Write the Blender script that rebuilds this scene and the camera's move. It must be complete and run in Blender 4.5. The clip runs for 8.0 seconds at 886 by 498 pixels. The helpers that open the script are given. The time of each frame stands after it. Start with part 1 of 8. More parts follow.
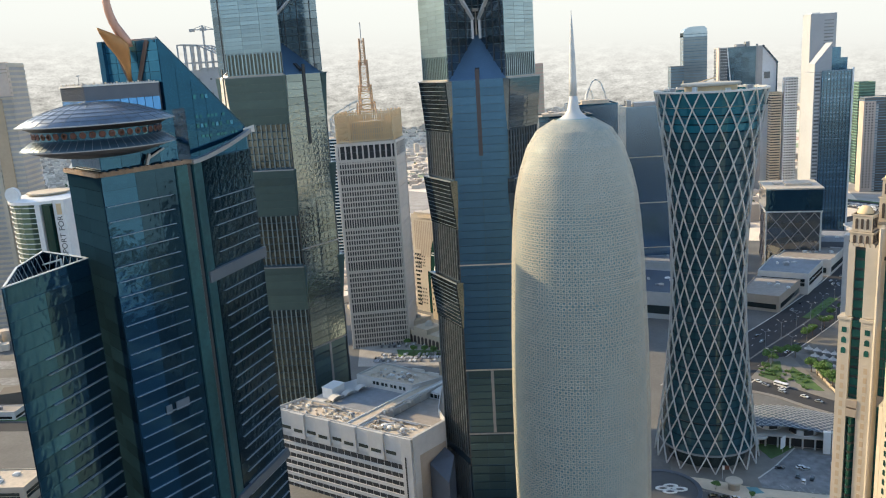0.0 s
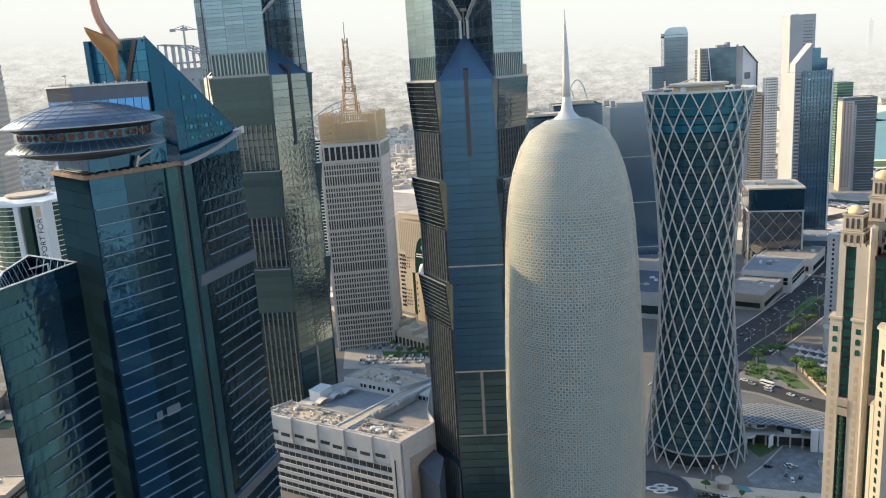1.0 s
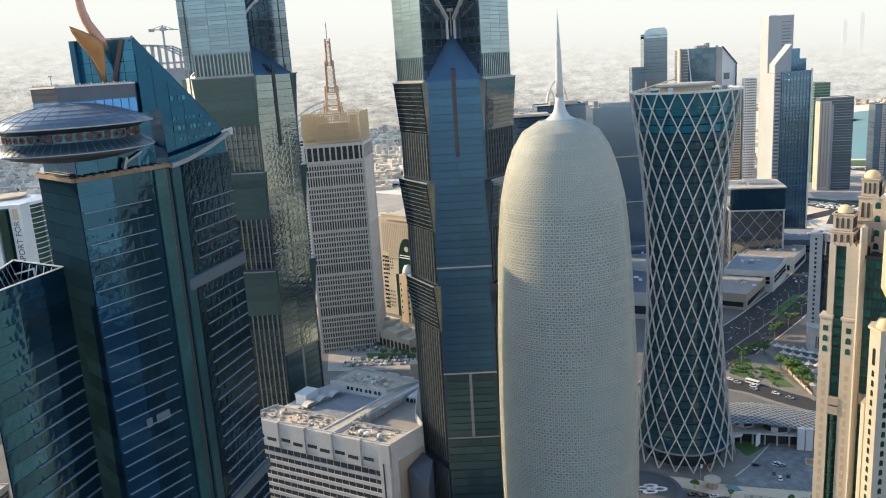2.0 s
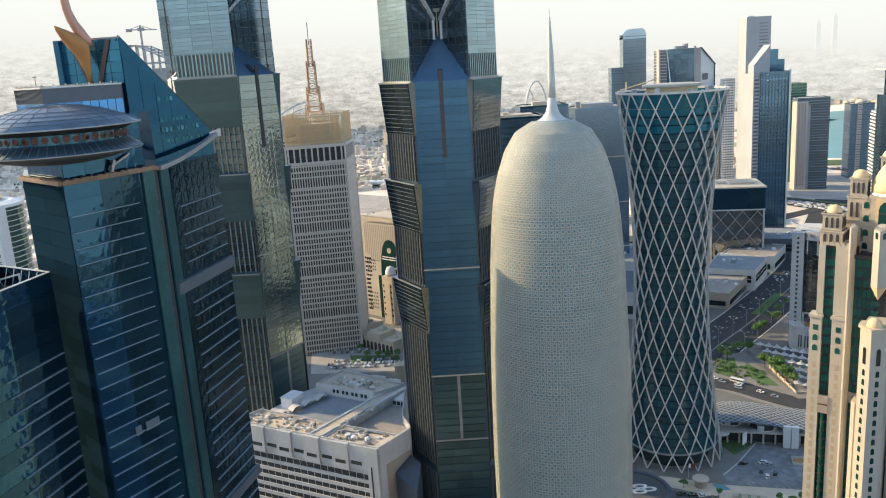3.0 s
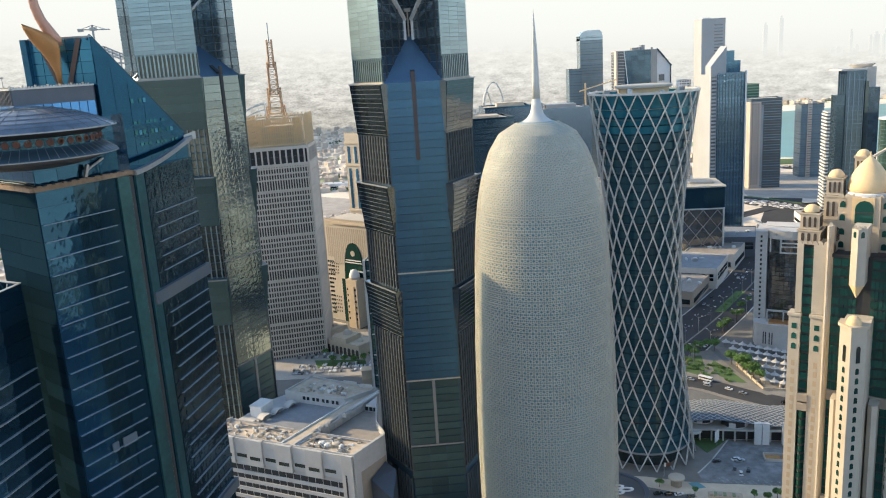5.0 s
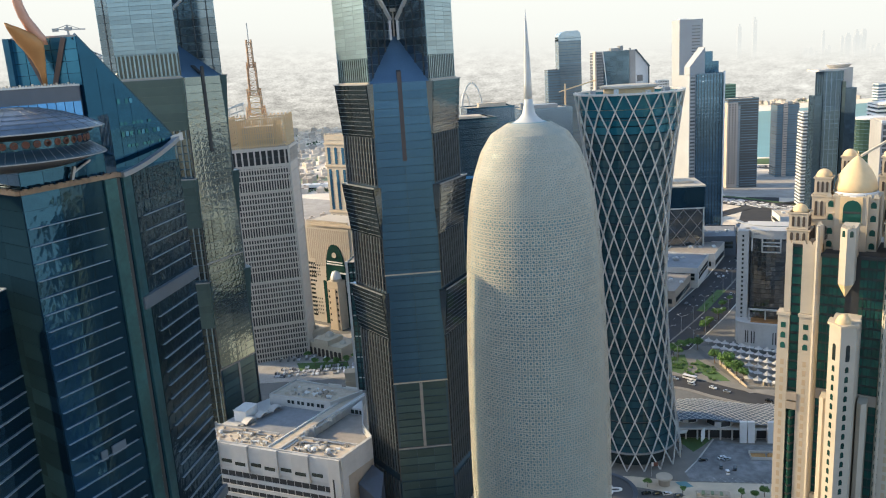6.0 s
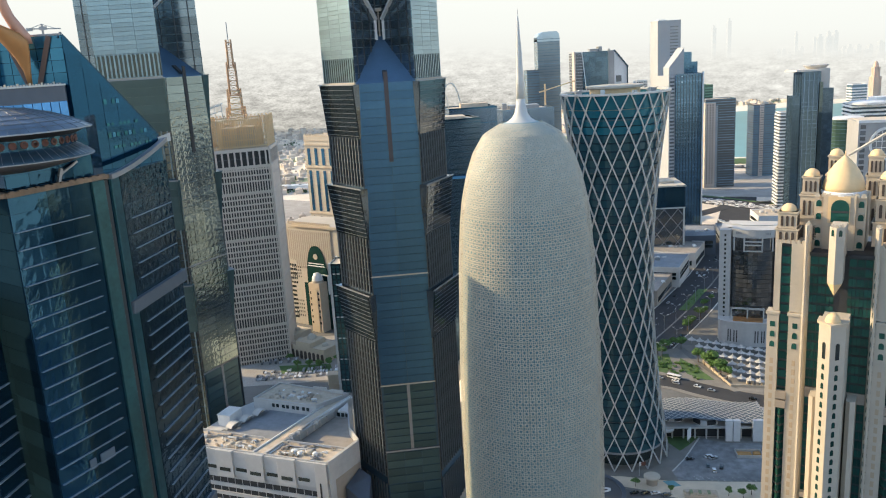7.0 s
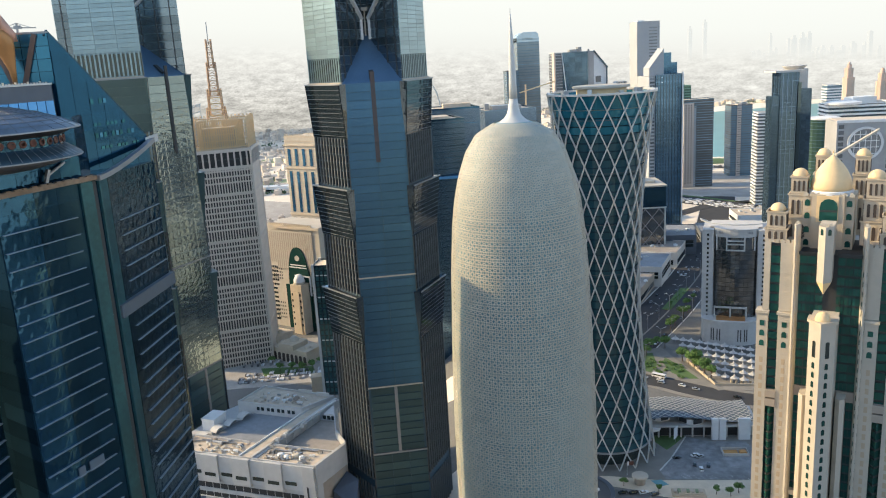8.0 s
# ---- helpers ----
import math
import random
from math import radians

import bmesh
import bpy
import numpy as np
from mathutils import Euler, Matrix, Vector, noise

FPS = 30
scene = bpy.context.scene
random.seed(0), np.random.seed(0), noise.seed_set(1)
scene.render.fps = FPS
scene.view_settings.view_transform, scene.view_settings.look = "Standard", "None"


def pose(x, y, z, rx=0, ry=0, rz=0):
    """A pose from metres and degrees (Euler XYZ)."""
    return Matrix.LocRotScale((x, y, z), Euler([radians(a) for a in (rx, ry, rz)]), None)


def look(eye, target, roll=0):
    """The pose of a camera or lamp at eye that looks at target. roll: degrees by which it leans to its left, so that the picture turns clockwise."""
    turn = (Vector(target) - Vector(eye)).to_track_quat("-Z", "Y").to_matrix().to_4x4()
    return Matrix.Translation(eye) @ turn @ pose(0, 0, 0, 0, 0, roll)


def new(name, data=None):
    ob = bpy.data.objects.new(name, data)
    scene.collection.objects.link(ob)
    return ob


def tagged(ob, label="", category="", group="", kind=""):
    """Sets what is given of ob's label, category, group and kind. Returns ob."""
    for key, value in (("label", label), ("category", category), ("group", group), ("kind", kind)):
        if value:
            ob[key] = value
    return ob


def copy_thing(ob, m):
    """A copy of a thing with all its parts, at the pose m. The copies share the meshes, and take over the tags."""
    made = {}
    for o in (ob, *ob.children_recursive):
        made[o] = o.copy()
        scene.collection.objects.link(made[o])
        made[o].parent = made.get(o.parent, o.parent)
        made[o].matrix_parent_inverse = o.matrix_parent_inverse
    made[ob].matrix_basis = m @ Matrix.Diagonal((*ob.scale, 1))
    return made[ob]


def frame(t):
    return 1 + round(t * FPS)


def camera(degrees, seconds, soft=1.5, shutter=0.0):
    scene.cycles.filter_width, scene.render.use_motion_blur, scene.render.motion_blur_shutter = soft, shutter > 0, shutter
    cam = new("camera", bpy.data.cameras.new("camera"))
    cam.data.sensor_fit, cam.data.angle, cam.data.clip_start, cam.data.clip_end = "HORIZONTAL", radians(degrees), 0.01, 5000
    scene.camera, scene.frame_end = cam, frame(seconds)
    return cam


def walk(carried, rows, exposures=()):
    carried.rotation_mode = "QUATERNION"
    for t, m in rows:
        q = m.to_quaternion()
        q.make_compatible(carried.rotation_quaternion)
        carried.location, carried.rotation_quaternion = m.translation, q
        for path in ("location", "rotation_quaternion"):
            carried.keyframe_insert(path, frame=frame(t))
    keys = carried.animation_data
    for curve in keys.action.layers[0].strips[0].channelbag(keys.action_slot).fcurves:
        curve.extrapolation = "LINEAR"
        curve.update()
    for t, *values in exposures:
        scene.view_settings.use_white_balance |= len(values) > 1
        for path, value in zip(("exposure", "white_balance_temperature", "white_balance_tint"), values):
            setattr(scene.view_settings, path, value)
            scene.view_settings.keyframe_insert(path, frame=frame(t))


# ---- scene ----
# Camera: a drone gliding sideways in a slow arc: seconds, place, yaw, pitch, roll.
cam = camera(58, 8.0, soft=1.1)
ROWS = [
    (0.0, 20.81, -9.82, 213.90, 6.983, -12.921, -3.645),
    (0.5, 18.62, -8.90, 213.96, 6.284, -12.946, -3.636),
    (1.0, 16.38, -7.93, 214.03, 5.559, -12.971, -3.629),
    (1.5, 14.11, -6.91, 214.12, 4.811, -12.998, -3.624),
    (3.0, 7.12, -3.57, 214.41, 2.457, -13.083, -3.611),
    (3.5, 4.75, -2.38, 214.51, 1.643, -13.112, -3.605),
    (4.0, 2.38, -1.17, 214.61, 0.820, -13.142, -3.598),
    (4.5, 0.00, 0.07, 214.70, -0.010, -13.172, -3.588),
    (6.0, -7.07, 3.87, 214.90, -2.519, -13.262, -3.536),
    (6.5, -9.39, 5.15, 214.92, -3.352, -13.291, -3.510),
    (7.0, -11.68, 6.43, 214.93, -4.180, -13.320, -3.478),
    (7.5, -13.93, 7.70, 214.91, -4.999, -13.348, -3.439),
    (8.0, -16.15, 8.97, 214.85, -5.806, -13.375, -3.393),
]


def drone(x, y, z, yaw, pitch, roll):
    ahead = Vector((-math.sin(radians(yaw)) * math.cos(radians(pitch)), math.cos(radians(yaw)) * math.cos(radians(pitch)), math.sin(radians(pitch))))
    return look((x, y, z), Vector((x, y, z)) + ahead, roll)


walk(cam, [(t, drone(*row)) for t, *row in ROWS], exposures=[(0.0, 1.27, 6650, 6), (8.0, 1.27, 6650, 6)])

# World and sun: low hazy sun from the side.
SUN_DIR = Vector((-0.915, 0.36, 0.455)).normalized()
world = bpy.data.worlds.new("world")
scene.world = world
world.use_nodes = True
wn = world.node_tree
wn.nodes.clear()
sky = wn.nodes.new("ShaderNodeTexSky")
sky.sky_type = "NISHITA"
sky.sun_disc = False
sky.sun_elevation = math.asin(SUN_DIR.z)
sky.sun_rotation = math.atan2(SUN_DIR.x, SUN_DIR.y)
sky.air_density, sky.dust_density, sky.ozone_density = 1.0, 0.8, 1.2
bg = wn.nodes.new("ShaderNodeBackground")
bg.inputs["Strength"].default_value = 0.15
wo = wn.nodes.new("ShaderNodeOutputWorld")
wn.links.new(sky.outputs[0], bg.inputs["Color"])
wn.links.new(bg.outputs[0], wo.inputs["Surface"])
sun = new("sun", bpy.data.lights.new("sun", "SUN"))
sun.data.energy, sun.data.angle, sun.data.color = 2.8, radians(0.6), (1.0, 0.76, 0.46)
sun.matrix_world = look(SUN_DIR * 900, (0, 0, 0))


# ---- materials ----
def material(name, base, rough=0.6, metal=0.0, spec=0.5, vary=0.12, scale=0.4, fine=6.0, bump=0.0, bump_scale=3.0, rand=0.0, island=0.0, coat=0.0):
    """A surface with broad and fine variation; rand varies it from object to object, island from piece to piece."""
    m = bpy.data.materials.new(name)
    m.use_nodes = True
    nt = m.node_tree
    b = nt.nodes["Principled BSDF"]
    b.inputs["Roughness"].default_value, b.inputs["Metallic"].default_value = rough, metal
    b.inputs["Specular IOR Level"].default_value = spec
    b.inputs["Coat Weight"].default_value = coat
    tc = nt.nodes.new("ShaderNodeTexCoord")
    value = None

    def add(sock, amount):
        nonlocal value
        mr = nt.nodes.new("ShaderNodeMapRange")
        mr.inputs["To Min"].default_value, mr.inputs["To Max"].default_value = 1 - amount, 1 + amount
        nt.links.new(sock, mr.inputs["Value"])
        if value is None:
            value = mr.outputs[0]
        else:
            mu = nt.nodes.new("ShaderNodeMath")
            mu.operation = "MULTIPLY"
            nt.links.new(value, mu.inputs[0]), nt.links.new(mr.outputs[0], mu.inputs[1])
            value = mu.outputs[0]

    if vary:
        for s, a in ((scale * 0.08, vary), (scale, vary * 0.6), (fine, vary * 0.4)):
            n = nt.nodes.new("ShaderNodeTexNoise")
            n.inputs["Scale"].default_value, n.inputs["Detail"].default_value = s, 3
            nt.links.new(tc.outputs["Object"], n.inputs["Vector"])
            add(n.outputs["Fac"], a * 1.6)
    if rand:
        add(nt.nodes.new("ShaderNodeObjectInfo").outputs["Random"], rand)
    if island:
        add(nt.nodes.new("ShaderNodeNewGeometry").outputs["Random Per Island"], island)
    if value is not None:
        vm = nt.nodes.new("ShaderNodeVectorMath")
        vm.operation = "SCALE"
        vm.inputs[0].default_value = base
        nt.links.new(value, vm.inputs["Scale"])
        nt.links.new(vm.outputs[0], b.inputs["Base Color"])
    else:
        b.inputs["Base Color"].default_value = (*base, 1)
    if bump:
        n = nt.nodes.new("ShaderNodeTexNoise")
        n.inputs["Scale"].default_value, n.inputs["Detail"].default_value = bump_scale, 2
        nt.links.new(tc.outputs["Object"], n.inputs["Vector"])
        bn = nt.nodes.new("ShaderNodeBump")
        bn.inputs["Strength"].default_value, bn.inputs["Distance"].default_value = 1.0, bump
        nt.links.new(n.outputs["Fac"], bn.inputs["Height"])
        nt.links.new(bn.outputs[0], b.inputs["Normal"])
    return m


def facade_glass(name, base, rough=0.06, metal=0.55, wave=0.02, rand=0.25, island=0.35, ripple=0.22):
    """Coated curtain-wall glass: dark, mirror-like, slightly wavy from pane to pane."""
    return material(name, base, rough, 0.5 + metal * 0.55, 0.5, 0.15, 0.15, 1.2, wave, ripple, rand, island)


GLASS_BLUE = facade_glass("blue_glass", (0.035, 0.13, 0.24))
GLASS_DEEP = facade_glass("deep_blue_glass", (0.024, 0.074, 0.117), wave=0.08)
GLASS_TEAL = facade_glass("teal_glass", (0.03, 0.16, 0.2))
TEAL_DULL = facade_glass("dull_teal_glass", (0.06, 0.15, 0.16), rough=0.15, metal=0.2)
GLASS_GREY = facade_glass("grey_green_glass", (0.11, 0.17, 0.19), metal=0.6)
LOWER_GLASS = facade_glass("lower_bay_glass", (0.07, 0.13, 0.145), rough=0.3, metal=0.3, wave=0.02)
GLASS_DARK = facade_glass("dark_glass", (0.09, 0.115, 0.115))
GLASS_GREEN = facade_glass("green_glass", (0.028, 0.135, 0.115), rough=0.12, metal=0.1)
SCREEN_GLASS = facade_glass("screen_drum_glass", (0.065, 0.215, 0.28), rough=0.35, metal=-0.6)
TORNADO_GLASS = facade_glass("teal_band_glass", (0.018, 0.06, 0.078), rough=0.15, metal=-0.4, rand=0.15)
TORNADO_CROWN = facade_glass("bright_teal_glass", (0.015, 0.14, 0.2), rough=0.2, metal=-0.3, rand=0.06, island=0.05)
TWIN_BLUE = facade_glass("bay_blue_glass", (0.062, 0.152, 0.26), rough=0.3, metal=0.6, wave=0.0, rand=0.1)
TWIN_GREY = facade_glass("shaft_grey_glass", (0.3, 0.41, 0.45), rough=0.34, metal=0.7, wave=0.01, rand=0.12)
TWIN_DARK = facade_glass("flare_dark_glass", (0.115, 0.155, 0.185), metal=0.6, wave=0.05, rand=0.2)
TWIN_OLIVE = facade_glass("olive_panel_glass", (0.09, 0.15, 0.155), rough=0.28, metal=0.2, wave=0.02, rand=0.12)
TWIN_SUNNY = facade_glass("sunlit_bay_glass", (0.62, 0.6, 0.54), rough=0.5, metal=-0.5, wave=0.0, rand=0.05)
TWIN_FIN = material("grey_green_fin", (0.2, 0.25, 0.26), 0.4, 0.4)
TWIN_JOINT = material("grey_shaft_joint", (0.2, 0.27, 0.3), 0.35, 0.5)
CLEFT_GLASS = facade_glass("cleft_grey_glass", (0.2, 0.27, 0.32), rough=0.12, metal=0.6, wave=0.02)
TWIN_BAY_GREY = facade_glass("bay_grey_glass", (0.25, 0.325, 0.33), rough=0.06, metal=0.7, wave=0.12, rand=0.15, ripple=0.42)
TWIN_ROOF = facade_glass("bay_roof_glass", (0.11, 0.18, 0.25), rough=0.38, metal=0.6, wave=0.0, rand=0.0)
TWIN_SPANDREL = material("dark_spandrel", (0.05, 0.105, 0.15), 0.35, 0.3)
TWIN_LOUVRE = material("dark_louvre", (0.1, 0.116, 0.125), 0.55, 0.1)
SAUCER_BLUE = facade_glass("saucer_blue_glass", (0.032, 0.115, 0.2), metal=0.6, wave=0.1)
SAUCER_NAVY = facade_glass("saucer_navy_glass", (0.03, 0.076, 0.105), metal=0.6, wave=0.16, ripple=0.34)
SAUCER_TEAL = facade_glass("saucer_teal_glass", (0.013, 0.082, 0.155), metal=0.55, wave=0.05, rand=0.08, island=0.1)
SCREEN_TEAL = facade_glass("screen_teal_glass", (0.045, 0.2, 0.32), rough=0.15, metal=0.3, rand=0.1, island=0.05)
SAUCER_PALE = facade_glass("pale_blue_glass", (0.1, 0.34, 0.72), rough=0.2, metal=0.3)
SAUCER_ROOF = material("saucer_roof_metal", (0.13, 0.17, 0.22), 0.38, 0.5, vary=0.3)
SAUCER_SKIRT = material("saucer_skirt_glass", (0.05, 0.088, 0.115), 0.35, 0.5)
BELLY = material("saucer_belly_metal", (0.07, 0.075, 0.085), 0.5, 0.3)
BRONZE_RED = material("red_bronze", (0.13, 0.05, 0.035), 0.55, 0.2)
HORN = material("horn_metal", (0.5, 0.27, 0.19), 0.45, 0.4)
FIN = material("pale_fin_metal", (0.26, 0.3, 0.33), 0.45, 0.3)
GREEN_STONE = material("green_grey_stone", (0.03, 0.1, 0.115), 0.3, 0.5, 0.4, vary=0.4, scale=0.8)
PANEL_GREY = material("grey_panel", (0.1, 0.13, 0.16), 0.5)
BELT = material("belt_metal", (0.1, 0.122, 0.145), 0.5, 0.2)
LEDGE = material("gilded_ledge", (0.2, 0.13, 0.08), 0.6, 0.1, vary=0.5, scale=0.8)
RIB_BROWN = material("brown_glass_rib", (0.13, 0.085, 0.07), 0.45, 0.3)
CAP_GREY = material("grey_metal_cladding", (0.09, 0.108, 0.135), 0.5, 0.3)
GRID_GREY = material("grey_precast", (0.57, 0.495, 0.425), 0.75, rand=0.04)
BLOCK_WHITE = material("painted_white_block", (0.455, 0.447, 0.435), 0.7, vary=0.16, scale=0.25)
TAN_WALL = material("tan_render", (0.33, 0.28, 0.23), 0.8)
DECK_BLUE = material("blue_grey_deck", (0.23, 0.245, 0.265), 0.85, vary=0.25, scale=0.3)
DECK_TAN = material("buff_deck", (0.29, 0.26, 0.23), 0.85, vary=0.25, scale=0.3)
PALE_BLUE_GLASS = facade_glass("pale_slab_glass", (0.1, 0.22, 0.33), rough=0.12, metal=0.5)
SLAB_BLUE = facade_glass("slab_blue_glass", (0.16, 0.26, 0.375), rough=0.15, metal=0.5, wave=0.01)
CROWN_GLASS = facade_glass("crown_tower_glass", (0.12, 0.2, 0.265), rough=0.15, metal=0.5, wave=0.02)
SLAB_NAVY = facade_glass("slab_navy_glass", (0.1, 0.165, 0.225), rough=0.15, metal=0.5, wave=0.01)
# Near-black matte glass: the dark look of shaded sides is put into the colour.
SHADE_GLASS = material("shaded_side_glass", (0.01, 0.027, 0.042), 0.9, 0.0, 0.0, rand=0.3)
SLOT_BROWN = material("dark_brown_slot", (0.055, 0.04, 0.032), 0.5)
BAY_BROWN = material("brown_bay_strip", (0.075, 0.06, 0.06), 0.5, 0.2)
# Glass of far towers, lightened so that haze lies in the colour.
FAR_BLUE = facade_glass("hazed_blue_glass", (0.17, 0.27, 0.35), rough=0.25, metal=0.0, wave=0.01)
FAR_DARK = facade_glass("hazed_dark_glass", (0.17, 0.185, 0.2), rough=0.25, metal=0.0, wave=0.01)
FAR_PALE = facade_glass("hazed_pale_glass", (0.3, 0.37, 0.41), rough=0.25, metal=0.0, wave=0.01)
BEIGE = material("beige_render", (0.5, 0.42, 0.36), 0.8)
# Darkened white: the shade on these far faces is put into the colour.
SHADE_WHITE = material("shaded_white_cladding", (0.35, 0.36, 0.37), 0.75, vary=0.1)
OFFICE_GREY = material("pale_grey_cladding", (0.44, 0.435, 0.425), 0.6, vary=0.14)
ARCH_GREY = material("dull_grey_cladding", (0.33, 0.33, 0.33), 0.7, vary=0.14)
NET_GREEN = material("green_netting", (0.14, 0.24, 0.18), 0.8)
ROUND_GREEN = facade_glass("dull_green_glass", (0.1, 0.185, 0.145), rough=0.15, metal=0.2)
GREEN_DARK = facade_glass("dark_green_glass", (0.018, 0.06, 0.052), rough=0.2, metal=-0.4)
DARK_GREEN = material("green_arch_glass", (0.012, 0.05, 0.04), 0.2, 0.3)
PINK = material("rosy_stone", (0.55, 0.38, 0.3), 0.8)
# Distant cladding: its paleness is haze put into the base colour.
HAZE_BLUE = material("hazed_blue_cladding", (0.58, 0.6, 0.62), 0.7, rand=0.12)
HAZE_PALE = material("hazed_white_cladding", (0.62, 0.64, 0.65), 0.7)
# Far houses are paler than near ones, with haze put into their colour.
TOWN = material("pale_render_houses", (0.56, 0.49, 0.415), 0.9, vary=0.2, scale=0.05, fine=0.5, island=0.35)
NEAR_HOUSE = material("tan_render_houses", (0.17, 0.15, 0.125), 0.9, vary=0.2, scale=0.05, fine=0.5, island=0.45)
LEAF_DUSTY = material("dusty_foliage", (0.09, 0.125, 0.068), 0.9, vary=0.3, scale=0.2, island=0.4)
BEACH = material("pale_beach_sand", (0.74, 0.68, 0.58), 0.95, vary=0.2, scale=0.02)
GRASS_DRY = material("dry_grass", (0.25, 0.3, 0.18), 0.95, vary=0.3, scale=0.03)
DISTRICT = material("grey_district_ground", (0.14, 0.138, 0.13), 0.9, vary=0.35, scale=0.04, fine=0.5)
LOT_PALE = material("pale_grey_lot", (0.34, 0.315, 0.285), 0.9, vary=0.35, scale=0.05, fine=0.6)
LOT = material("grey_paving", (0.195, 0.198, 0.2), 0.85, spec=0.2, vary=0.6, scale=0.25)
# Warm paving lightened so that a strip of sunlight lies in its colour.
PAVING_SUNLIT = material("sunlit_paving", (0.58, 0.49, 0.37), 0.85, vary=0.3, scale=0.15)
BLACK_GLASS = facade_glass("black_glass", (0.2, 0.21, 0.215), metal=0.6, wave=0.1)
LATTICE = material("bronze_grey_lattice", (0.3, 0.27, 0.26), 0.6, 0.3)
DARK_DECK = material("dark_roof_deck", (0.07, 0.075, 0.08), 0.7)
TIMBER = material("brown_timber", (0.45, 0.24, 0.08), 0.85, vary=0.3)
TENT = material("white_canvas", (0.44, 0.425, 0.4), 0.85)
CAR_WHITE = material("car_white", (0.75, 0.75, 0.75), 0.25, coat=0.6)
CAR_SILVER = material("car_silver", (0.45, 0.46, 0.47), 0.3, 0.5, coat=0.5)
CAR_GREY = material("car_grey", (0.12, 0.125, 0.13), 0.3, 0.3, coat=0.6)
CAR_DARK = material("car_dark", (0.02, 0.021, 0.024), 0.25, coat=0.6)
CAR_MIX = material("car_mixed", (0.4, 0.4, 0.41), 0.3, island=0.9, coat=0.4)
BARK = material("bark", (0.12, 0.085, 0.06), 0.9, bump=0.02, bump_scale=6)
STEEL = material("white_steel", (0.52, 0.52, 0.5), 0.45, 0.2)
SPIRE_PAINT = material("white_spire_paint", (0.52, 0.52, 0.5), 0.55, 0.0, vary=0.06)
ALU = material("aluminium_screen", (0.45, 0.435, 0.362), 0.7, 0.0, 0.3, vary=0.06, island=0.1)
ALU_DARK = material("dark_aluminium", (0.08, 0.085, 0.09), 0.4, 0.5)
FRAME = material("grey_metal_frame", (0.3, 0.31, 0.32), 0.45, 0.6)
CONCRETE = material("pale_concrete", (0.5, 0.48, 0.45), 0.8, bump=0.02)
WHITE = material("white_cladding", (0.68, 0.68, 0.67), 0.55, rand=0.05)
CREAM = material("cream_stone", (0.5, 0.415, 0.31), 0.75, bump=0.01)
OCHRE_STONE = material("ochre_stone_panel", (0.42, 0.33, 0.23), 0.8)
CREAM_LIGHT = material("pale_cream_stone", (0.46, 0.408, 0.332), 0.75, bump=0.01)
GOLD = material("gold_dome_paint", (0.72, 0.52, 0.29), 0.6, 0.0)
BRONZE = material("bronze_cladding", (0.42, 0.2, 0.07), 0.45, 0.35)
MAST = material("rusty_mast_steel", (0.42, 0.27, 0.17), 0.6, 0.1)
OCHRE = material("ochre_steel", (0.64, 0.475, 0.28), 0.65, 0.05)
ROOF = material("roof_screed", (0.5, 0.42, 0.33), 0.9, vary=0.3, scale=0.3)
ASPHALT = material("asphalt", (0.05, 0.051, 0.054), 0.9, spec=0.2, vary=0.25, scale=0.1)
PAVING = material("paving", (0.2, 0.187, 0.165), 0.85, vary=0.25, scale=0.2)
SAND = material("sand_ground", (0.7, 0.61, 0.5), 0.95, vary=0.3, scale=0.02, fine=0.3)
LEAF = material("foliage", (0.1, 0.19, 0.048), 0.8, vary=0.4, scale=0.6, island=0.4)
GRASS = material("grass", (0.07, 0.125, 0.04), 0.9, vary=0.4, scale=0.2)
WATER = material("sea_water", (0.1, 0.27, 0.29), 0.4, vary=0.2, scale=0.01, bump=0.3, bump_scale=0.05)
LINE = material("road_paint", (0.7, 0.7, 0.66), 0.7)
BLACK = material("dark_void", (0.026, 0.028, 0.03), 0.6)


# ---- mesh tools ----
def mesh_of(name, bm, mat, smooth=False):
    me = bpy.data.meshes.new(name)
    bmesh.ops.recalc_face_normals(bm, faces=bm.faces)
    bm.to_mesh(me)
    bm.free()
    for m in mat if isinstance(mat, (list, tuple)) else (mat,):
        me.materials.append(m)
    if smooth:
        me.polygons.foreach_set("use_smooth", [True] * len(me.polygons))
    return me


def part(name, bm, mat, parent, label="", smooth=False):
    ob = new(name, bm if isinstance(bm, bpy.types.Mesh) else mesh_of(name, bm, mat, smooth))
    ob.parent = parent
    if label:
        ob["label"] = label
    return ob


def empty(name, m, label, category, group="", kind=""):
    e = new(name)
    e.empty_display_size = 1
    e.matrix_basis = m
    return tagged(e, label, category, group, kind)


def box(bm, x0, x1, y0, y1, z0, z1, m=None):
    vs = [bm.verts.new(v) for v in ((x0, y0, z0), (x1, y0, z0), (x1, y1, z0), (x0, y1, z0), (x0, y0, z1), (x1, y0, z1), (x1, y1, z1), (x0, y1, z1))]
    for f in ((0, 3, 2, 1), (4, 5, 6, 7), (0, 1, 5, 4), (1, 2, 6, 5), (2, 3, 7, 6), (3, 0, 4, 7)):
        bm.faces.new([vs[i] for i in f])
    if m is not None:
        bmesh.ops.transform(bm, matrix=m, verts=vs)
    return vs


def boxes(*list_of):
    bm = bmesh.new()
    for b in list_of:
        box(bm, *b)
    return bm


